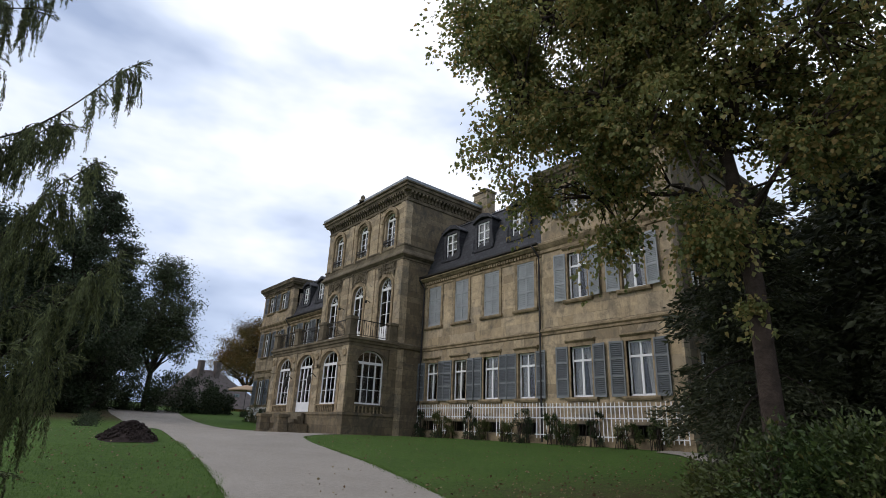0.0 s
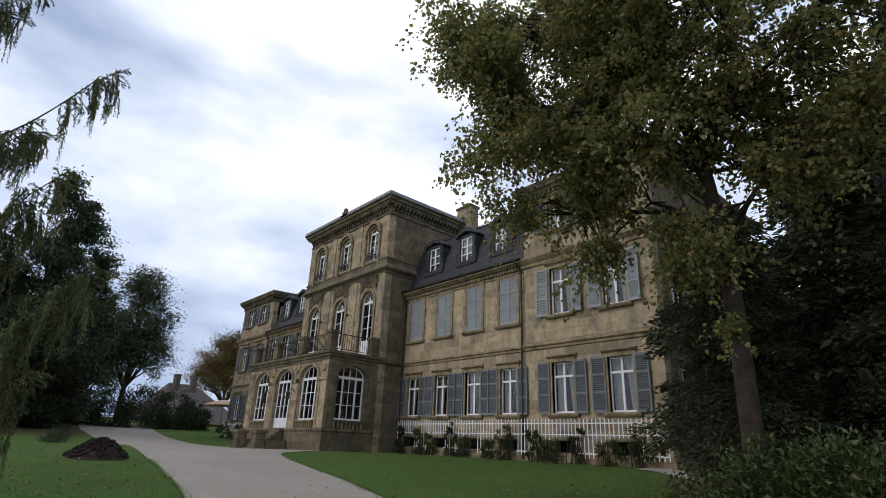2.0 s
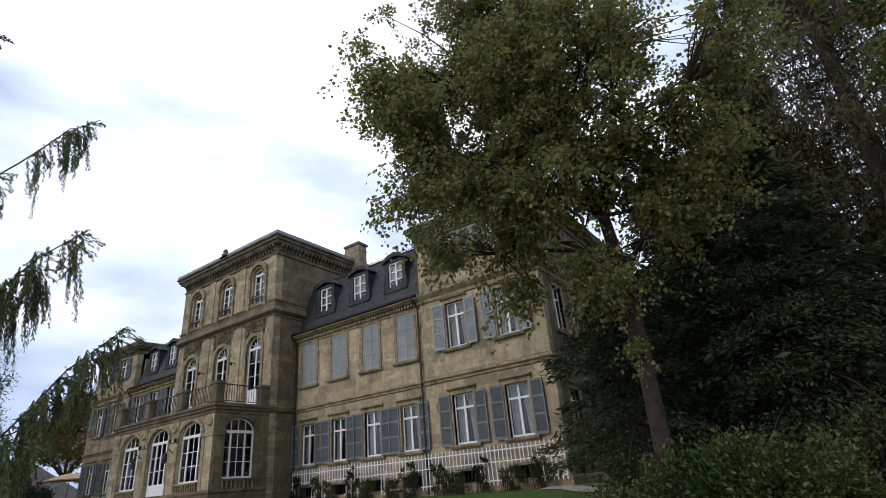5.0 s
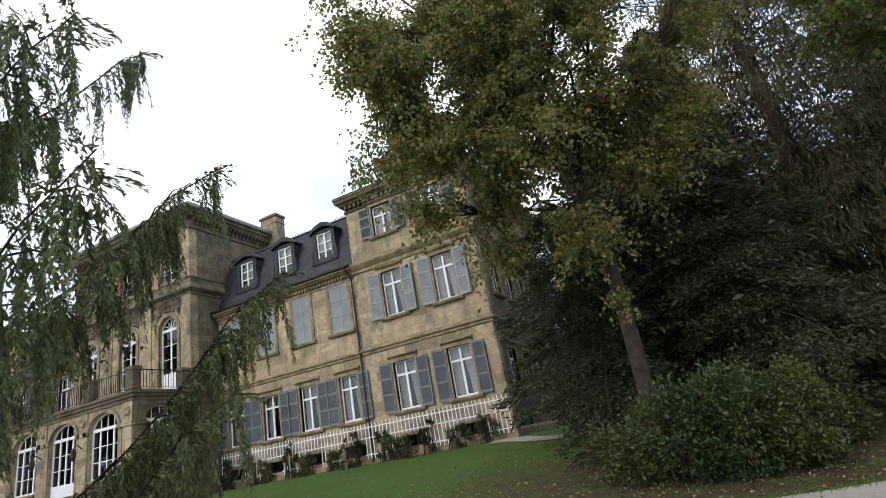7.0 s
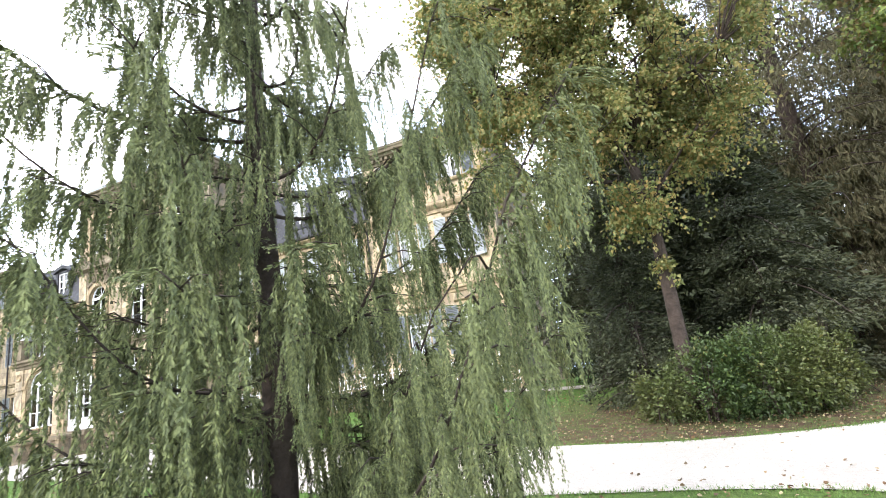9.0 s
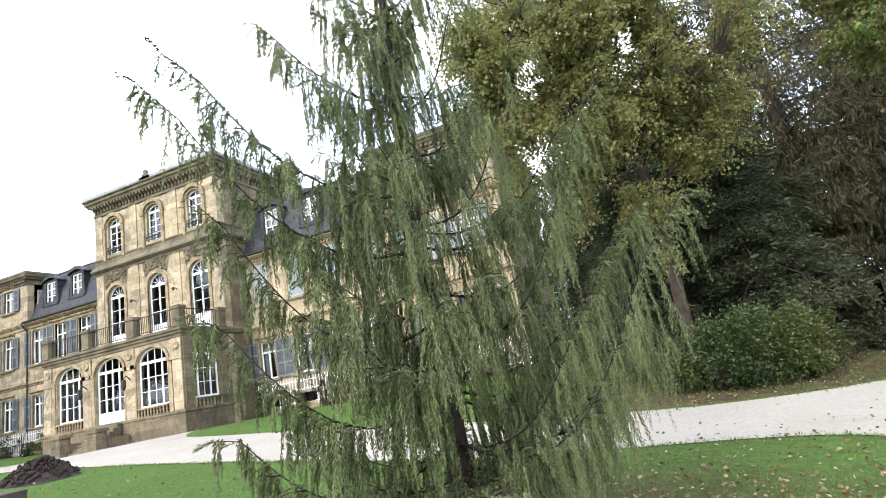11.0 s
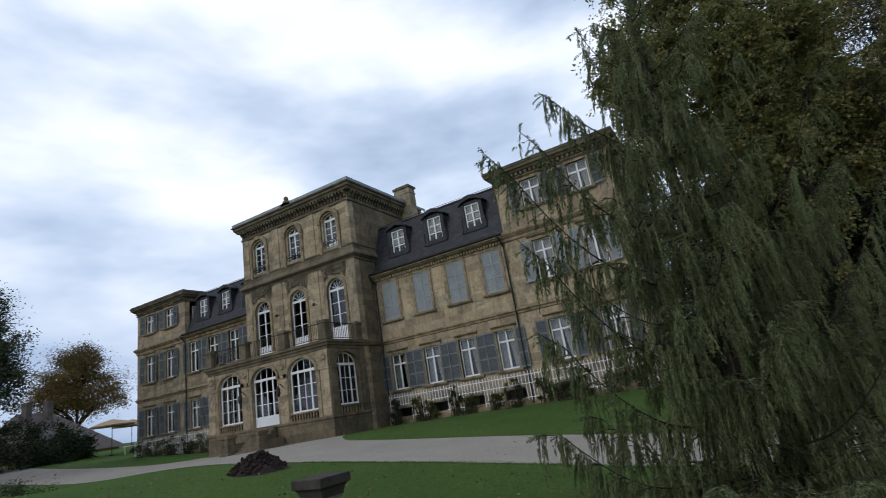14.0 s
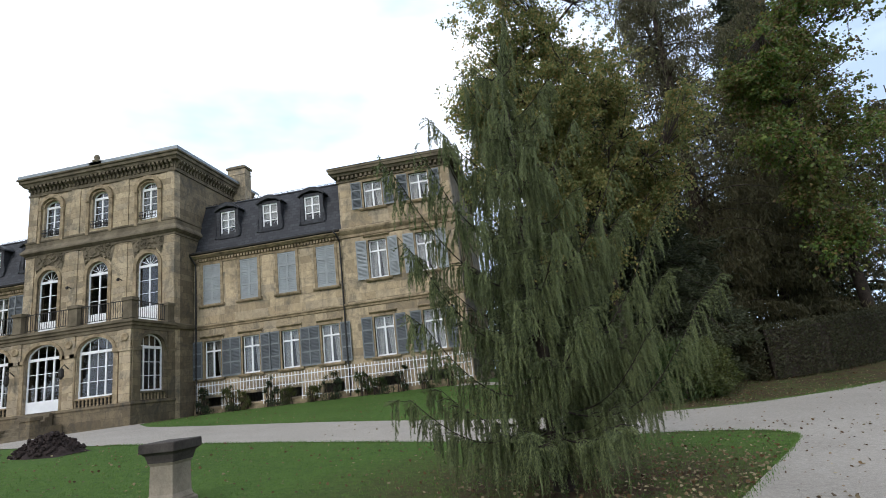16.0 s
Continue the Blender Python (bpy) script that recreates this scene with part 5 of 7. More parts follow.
def bush(name, label, foot, blobs, leaves, leaf_l, leaf_w, material, seed, stems=14, category="bush", group=""):
    """A shrub of leaves near the surface of overlapping mounds, on thin stems."""
    rng = np.random.default_rng(seed)
    t = thing(name, label, category, Matrix.Translation(foot), group)
    wood = Shape()
    vol = np.array([b[3] * b[4] * b[5] for b in blobs]) ** 0.67
    # leaves gather in clumps on the outside of the mounds
    nc = max(12, leaves // 75)
    cp = rng.choice(len(blobs), nc, p=vol / vol.sum())
    cb = np.array([b[:6] for b in blobs])[cp]
    cd = rand_dirs(rng, nc)
    cr = (1 - 0.30 * rng.random(nc) ** 1.5) * (1 + 0.07 * rng.normal(size=nc))
    cc = cb[:, :3] + cd * cb[:, 3:6] * cr[:, None]
    which = rng.integers(0, nc, leaves)
    size = float(np.mean([b[3] for b in blobs])) * 0.15
    pos = cc[which] + rng.normal(size=(leaves, 3)) * size
    d = cd[which]
    # ragged sprigs over the top
    sprig = rng.random(leaves) < 0.06
    pos[sprig, 2] += rng.random(sprig.sum()) * 0.28
    keep = pos[:, 2] > -0.12
    pos, d = pos[keep], d[keep]
    along = d * 0.7 + rand_dirs(rng, len(pos)) * 0.7
    sz = rng.uniform(0.6, 1.3, len(pos))
    for k in range(stems):
        b = blobs[rng.integers(len(blobs))]
        e = rand_dirs(rng, 1)[0]
        tip = (b[0] + e[0] * b[3] * 0.9, b[1] + e[1] * b[4] * 0.9, b[2] + abs(e[2]) * b[5] * 1.0)
        st = (b[0] + rng.normal() * 0.15, b[1] + rng.normal() * 0.15, -0.15)
        wood.tube([st, ((st[0] * 2 + tip[0]) / 3, (st[1] * 2 + tip[1]) / 3, tip[2] * 0.5), tip], [0.022, 0.016, 0.006], 5)
    part("stem_wood", wood, M_BARK, t)
    part("foliage", leaf_mesh("foliage", pos, along, rand_dirs(rng, len(pos), 0.5), leaf_l * sz, leaf_w * sz, material), None, t)
    return t


def at_ground(x, y, dz=0.0):
    return (x, y, float(land(x, y)) + dz)


# ---- the lime tree by the corner of the house ----
def build_lime():
    foot = at_ground(22.6, -10.2, -0.05)
    trunk = [(0.0, 0, -0.2), (0.03, 0.0, 0.5), (0.06, -0.03, 1.8), (0.10, -0.06, 3.4), (0.08, -0.06, 4.8), (-0.05, -0.06, 6.2), (-0.45, 0, 8.2), (-0.8, 0.1, 11.4), (-0.8, 0.1, 15.6)]
    radii = [0.29, 0.195, 0.160, 0.145, 0.135, 0.12, 0.10, 0.06, 0.02]
    blobs = [(-2.52, -2.34, 8.5, 1.23, 1.14, 0.88, 1.10), (-2.90, -2.29, 9.68, 1.32, 1.41, 1.23, 1.30), (-2.65, -1.90, 7.0, 1.05, 1.10, 0.65, 0.80), (-2.7, -1.5, 6.0, 0.9, 0.95, 0.55, 0.5), (-2.35, -0.70, 7.8, 1.48, 1.58, 1.13, 1.30), (-1.70, -0.53, 4.9, 0.95, 0.60, 0.30, 0.22), (-2.46, -1.23, 9.68, 1.58, 1.76, 1.58, 1.70),
             (-1.06, -0.88, 9.24, 1.76, 1.76, 1.67, 1.70), (-0.70, -0.88, 6.51, 1.67, 1.32, 1.06, 1.40), (-1.37, -0.60, 6.0, 1.0, 0.9, 0.60, 0.50), (0.88, 0.00, 5.84, 1.13, 1.22, 0.77, 0.65), (1.5, 0.25, 6.7, 1.4, 1.3, 1.0, 1.1), (1.41, 0.35, 7.57, 1.67, 1.76, 1.50, 1.50),
             (0.35, 0.00, 11.00, 2.29, 2.11, 1.76, 1.80), (-2.20, -1.06, 12.14, 1.94, 1.94, 1.41, 1.60), (-1.23, 0.00, 13.02, 2.11, 2.11, 1.32, 1.40), (2.64, 0.00, 9.33, 1.23, 1.41, 1.58, 0.90), (0.2, -0.1, 3.3, 0.30, 0.26, 0.70, 0.04), (-1.76, -0.44, 9.24, 2.64, 2.11, 2.64, 3.60),
             (0.53, 0.00, 8.27, 2.29, 2.11, 2.46, 3.00), (-0.53, 0.26, 11.26, 2.82, 2.46, 2.11, 3.00), (-0.26, -0.44, 4.75, 0.88, 0.70, 0.70, 0.50),
             (-1.7, -0.6, 14.6, 1.8, 1.8, 1.4, 1.4), (0.4, 0.0, 14.6, 2.2, 2.2, 1.7, 1.5), (-0.6, 0.0, 16.2, 1.8, 1.8, 1.3, 1.1)]
    # the crown leans out over the lawn
    blobs = [(b[0] - 0.05, b[1] - 0.35, *b[2:]) for b in blobs]
    tree("lime_tree", "tall lime tree with green and yellowing autumn leaves", foot, trunk, radii, blobs, 1080, 130000, 0.33, 0.090, 0.080, M_LIME, M_BARK, 11, limb_r=0.075, gap=-0.12, shoots=6, hollow=0.12)


build_lime()


# ---- the weeping cypress that the path goes round ----
def build_cypress():
    rng = np.random.default_rng(5)
    foot = at_ground(20.05, -20.5, 0.0)
    t = thing("weeping_cypress", "weeping cypress with hanging curtains of green sprays", "tree", Matrix.Translation(foot))
    wood = Shape()
    stem = [(0.02, 0, -0.15), (0, 0, 0.5), (0.02, 0.03, 1.6), (-0.03, 0.02, 3.2), (0.04, -0.02, 4.8), (0.06, 0.05, 6.0), (0.22, 0.02, 7.0)]
    wood.tube(stem, [0.15, 0.11, 0.09, 0.062, 0.040, 0.020, 0.005], 10)
    pos, along, across, length, width = [], [], [], [], []

    def rope(q, flat, taper, fine):
        """Short scale-leaved sprigs, feathered to both sides of a hanging twig given by points q."""
        n = len(q)
        u = np.arange(n) / n
        down = np.gradient(q, axis=0)
        down /= np.maximum(np.linalg.norm(down, axis=1, keepdims=True), 1e-6)
        for sg, wide in ((-1, 0.6), (1, 0.6), (-1, 0.2), (1, 0.2)):
            pos.append(q + rng.normal(size=(n, 3)) * 0.005)
            along.append(down + flat * sg * rng.uniform(0.5, 1.1, (n, 1)) * wide + rng.normal(size=(n, 3)) * 0.14)
            across.append(np.tile(flat, (n, 1)) + rng.normal(size=(n, 3)) * 0.5)
            length.append(fine * rng.uniform(0.026, 0.050, n) * (1.2 - 0.65 * u ** 1.5) * taper)
            width.append(fine * rng.uniform(0.0075, 0.0115, n) * (1.1 - 0.35 * u))

    def frond(p, ln, lean, drop=1.0, fine=1.0):
        """A hanging spray that forks once or twice on its way down."""
        n = max(6, int(ln * 56 / fine))
        u = np.arange(n) / n
        out = np.array([lean[0], lean[1], 0.0])
        drift = np.array([rng.normal() * 0.07, rng.normal() * 0.07, -drop])
        q = np.array(p) + np.outer(u * ln, drift) + np.outer((1 - (1 - u) ** 2) * 0.14, out)
        th = rng.uniform(0, math.pi)
        flat = np.array([math.cos(th), math.sin(th), 0.0])
        rope(q, flat, 1.0, fine)
        for k in range(int(ln * 6)):
            i = int(n * rng.uniform(0.08, 0.7))
            m = max(5, int((n - i) * rng.uniform(0.35, 0.75)))
            w = np.arange(m) / m
            side = flat * rng.choice([-1, 1]) + rng.normal(size=3) * 0.25
            side[2] = 0.0
            rope(q[i] + np.outer(w * ln * m / n, drift) + np.outer((1 - (1 - w) ** 2) * rng.uniform(0.015, 0.04), side), flat, 0.85, fine)

    def limb(z0, ang, reach, tip_z, sag, thick, dense=1.0, drape=1.0, rise=1.7, fine=1.0):
        """A limb that dips, then rises to a nodding tip, with a fringe of sprays below it."""
        dx, dy = math.cos(ang), math.sin(ang)
        pts = []
        n = 14
        for k in range(n + 1):
            u = k / n
            z = z0 + (tip_z - z0) * u ** rise - sag * math.sin(math.pi * min(1, u * 1.15)) - 0.05 * reach * max(0.0, u - 0.86) / 0.14
            wig = 0.05 * math.sin(u * 7 + ang * 3)
            pts.append(np.array([dx * reach * u - dy * wig, dy * reach * u + dx * wig, z]))
        wood.tube(pts, [thick * (1 - 0.9 * (k / n) ** 0.6) + 0.002 for k in range(n + 1)], 6)
        lat = np.array([-dy, dx, 0])
        ahead = np.array([dx, dy, 0])

        def on(u):
            i = min(n - 1, int(u * n))
            return pts[i] + (pts[i + 1] - pts[i]) * (u * n - i)

        # side shoots, each with its own short fringe
        for k in range(int(reach * 8 * dense)):
            u = rng.uniform(0.15, 0.92)
            p, sd = on(u), rng.choice([-1, 1])
            tl = rng.uniform(0.15, 0.45) * (1.1 - 0.75 * u)
            q = p + lat * sd * tl + ahead * tl * 0.6 + np.array([0, 0, 0.03 - 0.12 * tl])
            wood.tube([p, (p + q) / 2 + np.array([0, 0, 0.03]), q], [0.006, 0.004, 0.002], 4)
            for s in range(4):
                base = p + (q - p) * (s + 0.8) / 4
                ln = min((rng.uniform(0.20, 0.62) * (1.05 - 0.45 * u) + 0.05) * drape, base[2] - 0.02)
                if ln > 0.1:
                    frond(base, ln, ahead * rng.uniform(0, 0.5) + lat * sd * 0.35, 1.0, fine)
        # the fringe of the limb itself, in tufts with gaps between
        step = 0.048 / dense
        x = 0.10 * reach
        while x < reach * 0.99:
            u = x / reach
            x += step * (1.25 - 0.6 * u) * rng.uniform(0.5, 1.5) + (rng.uniform(0.05, 0.14) if rng.random() < 0.10 else 0.0)
            p = on(u)
            for s in range(2):
                frond(p + np.array([0, 0, 0.015]), rng.uniform(0.08, 0.18), lat * rng.choice([-1, 1]) * rng.uniform(0.5, 1.3) + ahead * 0.8, 0.35, fine)
            ln = min((rng.uniform(0.18, 0.52) + (0.45 if rng.random() < 0.3 else 0.0)) * (1.12 - 0.45 * u) * drape, p[2] - 0.02)
            if ln > 0.08:
                frond(p, ln, ahead * 0.35 + lat * rng.uniform(-0.4, 0.4), 1.0, fine)

    # the limbs that stand out of the outline: height at the stem, bearing, reach, height of the tip, sag, curve
    for z0, deg, reach, tip, sag, rise in ((1.05, 333, 2.36, 2.45, 0.30, 2.4), (1.9, 338, 1.95, 3.45, 0.28, 2.1), (2.9, 336, 1.65, 4.30, 0.22, 1.9), (1.0, 341, 1.60, 2.05, 0.15, 2.0), (4.0, 338, 1.10, 4.9, 0.10, 1.7),
                                          (1.0, 34, 2.05, 1.95, 0.25, 2.4), (1.45, 48, 2.30, 2.70, 0.30, 2.3), (2.3, 46, 1.95, 3.35, 0.25, 1.9), (3.6, 78, 1.70, 4.95, 0.20, 1.8), (1.6, 8, 1.95, 2.75, 0.25, 2.0), (2.7, 14, 1.6, 3.7, 0.22, 1.8), (0.8, 66, 1.85, 2.1, 0.2, 2.2),
                                          (2.7, 224, 2.20, 4.35, 0.25, 1.9), (3.2, 237, 2.05, 4.30, 0.20, 1.8), (4.2, 209, 1.25, 5.25, 0.10, 1.7), (2.0, 215, 1.90, 3.45, 0.30, 2.0), (1.4, 219, 1.95, 2.45, 0.30, 2.0), (1.0, 198, 2.10, 1.45, 0.38, 2.2),
                                          (2.4, 168, 1.7, 3.5, 0.3, 1.8), (1.0, 172, 1.7, 1.5, 0.25, 1.8), (3.6, 120, 1.4, 4.5, 0.2, 1.7), (2.0, 112, 1.7, 2.8, 0.25, 1.8), (0.8, 110, 1.6, 1.0, 0.2, 1.7), (0.75, 298, 1.5, 0.85, 0.15, 1.7), (0.8, 258, 1.5, 0.9, 0.2, 1.7), (2.5, 284, 1.35, 3.2, 0.2, 1.7), (1.7, 260, 1.45, 2.4, 0.2, 1.8), (3.3, 258, 1.20, 4.1, 0.15, 1.7), (1.5, 292, 1.25, 2.1, 0.15, 1.8), (4.5, 268, 0.85, 5.2, 0.08, 1.7), (3.9, 290, 1.0, 4.6, 0.1, 1.7),
                                          (5.0, 100, 0.85, 5.7, 0.06, 1.6), (5.1, 230, 0.8, 5.8, 0.06, 1.6), (5.2, 10, 0.75, 5.8, 0.06, 1.6), (5.8, 310, 0.45, 6.2, 0.04, 1.6), (5.9, 150, 0.45, 6.3, 0.04, 1.6)):
        limb(z0, radians(deg), reach, tip, sag, 0.014, 0.85 if deg > 300 else 1.3 if deg < 80 else 0.85 if deg > 160 else 1.0, 1.0, rise, 0.6 if deg > 300 else 1.0)
    # shorter limbs in tiers round the stem, with gaps between
    ang = 0.4
    for tier in range(7):
        for k in range(3):
            ang += 2.2 if k else 0.9
            z0 = 0.7 + tier * 0.72 + rng.uniform(-0.06, 0.06)
            reach = float(np.interp(z0, [0.4, 1.5, 2.6, 3.6, 4.6, 5.4], [1.15, 1.2, 1.15, 1.0, 0.85, 0.6])) * rng.uniform(0.75, 1.05)
            limb(z0, ang, reach, z0 + rng.uniform(0.1, 0.6) * reach * 0.5, rng.uniform(0.06, 0.2), 0.012)
    # the slender nodding leader
    for k in range(150):
        z = 4.9 + 2.1 * rng.random()
        x = float(np.interp(z, [4.8, 6.0, 7.0], [0.04, 0.06, 0.22]))
        a0 = rng.uniform(0, 6.283)
        frond(np.array([x, 0.03, z]), rng.uniform(0.18, 0.42), np.array([math.cos(a0), math.sin(a0), 0.0]) * rng.uniform(0.3, 1.2) * (7.4 - z) / 2, 0.9)
    part("trunk", wood, M_DARKBARK, t, smooth=True)
    me = leaf_mesh("sprays", np.vstack(pos), np.vstack(along), np.vstack(across), np.concatenate(length), np.concatenate(width), M_CYPRESS, 0.12)
    part("sprays", me, None, t)


build_cypress()


# ---- dark conifers and the hanging conifer beyond the lime ----
def conifer(name, label, foot, height, radius, count, leaf_l, leaf_w, material, bark, seed, droop=0.35, start=0.06, spread=0.30, lean=(0, 0), hang=0.0, trunk_r=0.22, taper=0.75):
    rng = np.random.default_rng(seed)
    t = thing(name, label, "tree", Matrix.Translation(foot))
    wood, limb_wood = Shape(), Shape()
    top = np.array([lean[0], lean[1], height])
    wood.tube([(0, 0, -0.2), tuple(top * 0.3), tuple(top * 0.65), tuple(top)], [trunk_r, trunk_r * 0.75, trunk_r * 0.4, 0.02], 9)
    limbs = int(height * 7)
    pos, along = [], []
    per = count // limbs
    ang = seed
    for k in range(limbs):
        f = start + (0.98 - start) * k / limbs
        ang += 2.39996
        reach = radius * (1 - f ** 1.5) ** taper * rng.uniform(0.45, 1.15) + 0.15
        s = top * f
        dx, dy = math.cos(ang), math.sin(ang)
        n = 6
        pts = [s + np.array([dx * reach * u, dy * reach * u, -droop * reach * u * u + 0.12 * reach * u]) for u in np.linspace(0, 1, n)]
        limb_wood.tube(pts, [0.05 * (1 - 0.85 * i / n) * max(0.35, trunk_r * 3) for i in range(n)], 5)
        u = rng.random(per) ** 0.75
        base = np.array([pts[0] + (pts[-1] - pts[0]) * q + np.array([0, 0, 0.12 * reach * q * (1 - q)]) for q in u])
        lat = np.array([-dy, dx, 0.0])
        off = lat * (rng.normal(size=per) * spread * reach * (1 - 0.5 * u))[:, None] + rng.normal(size=(per, 3)) * 0.10
        p = base + off
        p[:, 2] -= hang * rng.random(per) * reach * 0.35
        a = np.array([dx, dy, -0.25 - hang]) * 0.8 + rand_dirs(rng, per) * 0.6
        pos.append(p)
        along.append(a)
    pos, along = np.vstack(pos), np.vstack(along)
    keep = pos[:, 2] > 0.05
    pos, along = pos[keep], along[keep]
    sz = rng.uniform(0.6, 1.3, len(pos))
    part("trunk", wood, bark, t, smooth=True)
    tagged(part("branchwood", limb_wood, bark, t, smooth=True), kind="stuff")
    part("foliage", leaf_mesh("foliage", pos, along, rng.normal(size=pos.shape), leaf_l * sz, leaf_w * sz, material), None, t)
    return t


def hanging_conifer(label, foot, height, radius, twigs, lean, trunk_r, seed, start):
    """A tall conifer of long drooping limbs from which thin twigs hang like fringes."""
    rng = np.random.default_rng(seed)
    t = thing("hanging_conifer", label, "tree", Matrix.Translation(foot))
    wood, limb_wood = Shape(), Shape()
    top = np.array([lean[0], lean[1], height])
    wood.tube([(0, 0, -0.2), tuple(top * 0.3), tuple(top * 0.65), tuple(top)], [trunk_r, trunk_r * 0.8, trunk_r * 0.45, 0.02], 10)
    limbs = int(height * 3.6)
    per = twigs // limbs
    pos, along, length = [], [], []
    ang = seed * 1.3
    for k in range(limbs):
        f = start + (0.98 - start) * k / limbs
        ang += 2.39996 + rng.normal() * 0.3
        reach = radius * (1 - f ** 1.6) ** 0.7 * rng.uniform(0.5, 1.15) + 0.3
        s = top * f
        dx, dy = math.cos(ang), math.sin(ang)
        lat = np.array([-dy, dx, 0.0])
        bend = rng.normal() * 0.12
        us = np.linspace(0, 1, 8)
        pts = [s + np.array([dx, dy, 0]) * reach * u + lat * bend * reach * u * u + np.array([0, 0, reach * (0.22 * u - 0.42 * u * u)]) for u in us]
        limb_wood.tube(pts, [0.055 * (1 - 0.85 * u) * max(0.5, trunk_r * 2.4) for u in us], 5)
        for j in range(per):
            u = rng.random() ** 0.7
            i = min(6, int(u * 7))
            p = pts[i] + (pts[i + 1] - pts[i]) * (u * 7 - i)
            side = rng.normal() * 0.16 * reach * (1 - 0.4 * u)
            q = p + lat * side + np.array([dx, dy, 0]) * abs(side) * 0.5 + np.array([0, 0, -0.12 * abs(side)])
            ln = rng.uniform(0.35, 1.15) * (1.1 - 0.5 * u)
            m = max(3, int(ln / 0.13))
            w = np.arange(m) / m
            c = q + np.outer(w * ln, np.array([dx * 0.12 + rng.normal() * 0.1, dy * 0.12 + rng.normal() * 0.1, -1.0]))
            pos.append(c + rng.normal(size=(m, 3)) * 0.03)
            along.append(rng.normal(size=(m, 3)) * 0.45 + np.array([0, 0, -1.0]))
            length.append(rng.uniform(0.16, 0.30, m))
    pos, along, length = np.vstack(pos), np.vstack(along), np.concatenate(length)
    keep = pos[:, 2] > 0.05
    pos, along, length = pos[keep], along[keep], length[keep]
    part("trunk", wood, M_BARK, t, smooth=True)
    tagged(part("branchwood", limb_wood, M_BARK, t, smooth=True), kind="stuff")
    part("foliage", leaf_mesh("foliage", pos, along, rng.normal(size=pos.shape), length, length * 0.23, M_LARCH), None, t)
    return t


conifer("hemlock", "dark drooping evergreen beside the corner of the house", at_ground(20.3, -3.2), 8.0, 2.9, 20000, 0.22, 0.06, M_YEW, M_DARKBARK, 3, 0.30, start=0.14, spread=0.22, taper=0.6)
conifer("yew", "broad dark green yew behind the lime tree", at_ground(24.6, -5.0), 9.0, 3.4, 44000, 0.24, 0.085, M_YEW, M_DARKBARK, 4, 0.15, spread=0.45, taper=0.5)
hanging_conifer("low conifer with drooping brownish-green twigs behind the hedge", at_ground(28.8, -1.8), 8.0, 3.6, 7000, (0.2, 0.3), 0.20, 6, 0.03)
conifer("yew", "broad dark green yew behind the lime tree", at_ground(22.6, 1.5), 12.5, 3.4, 34000, 0.34, 0.12, M_YEW, M_DARKBARK, 8, 0.25, spread=0.45, taper=0.5)
hanging_conifer("very tall conifer with bare limbs and hanging brownish twigs", at_ground(28.3, -1.6), 24.0, 5.2, 7000, (0.6, 0.5), 0.40, 9, 0.16)
hanging_conifer("very tall conifer with bare limbs and hanging brownish twigs", at_ground(29.0, -0.4), 23.0, 5.2, 7000, (-0.4, 0.6), 0.36, 10, 0.16)
hanging_conifer("tall conifer with hanging brownish-green twigs", at_ground(34.0, 1.0), 20.0, 5.0, 3800, (0.3, 0), 0.34, 12, 0.05)
hanging_conifer("tall conifer with hanging brownish-green twigs", at_ground(38.5, -1.0), 12.0, 5.0, 6000, (0, 0.3), 0.30, 13, 0.04)
hanging_conifer("tall conifer with hanging brownish-green twigs", at_ground(31.6, -0.5), 9.5, 3.8, 7000, (0.2, 0.2), 0.22, 17, 0.04)

conifer("dark_fir", "tall dark fir behind the garden shrubs", at_ground(25.8, 1.8), 16.5, 4.2, 38000, 0.34, 0.10, M_YEW, M_DARKBARK, 14, 0.35, spread=0.35, taper=0.7)
conifer("dark_fir", "tall dark fir behind the garden shrubs", at_ground(35.5, 4.0), 25.0, 5.2, 22000, 0.36, 0.12, M_YEW, M_DARKBARK, 15, 0.35, spread=0.4, taper=0.7)
conifer("dark_fir", "tall dark fir behind the garden shrubs", at_ground(38.0, 10.0), 25.0, 5.5, 26000, 0.45, 0.14, M_YEW, M_DARKBARK, 16, 0.35, spread=0.4, taper=0.7)


conifer("yew", "broad dark yew behind the end of the house", at_ground(18.4, 15.0), 9.0, 4.2, 16000, 0.34, 0.13, M_YEW, M_DARKBARK, 18, 0.2, start=0.01, spread=0.5, taper=0.35)


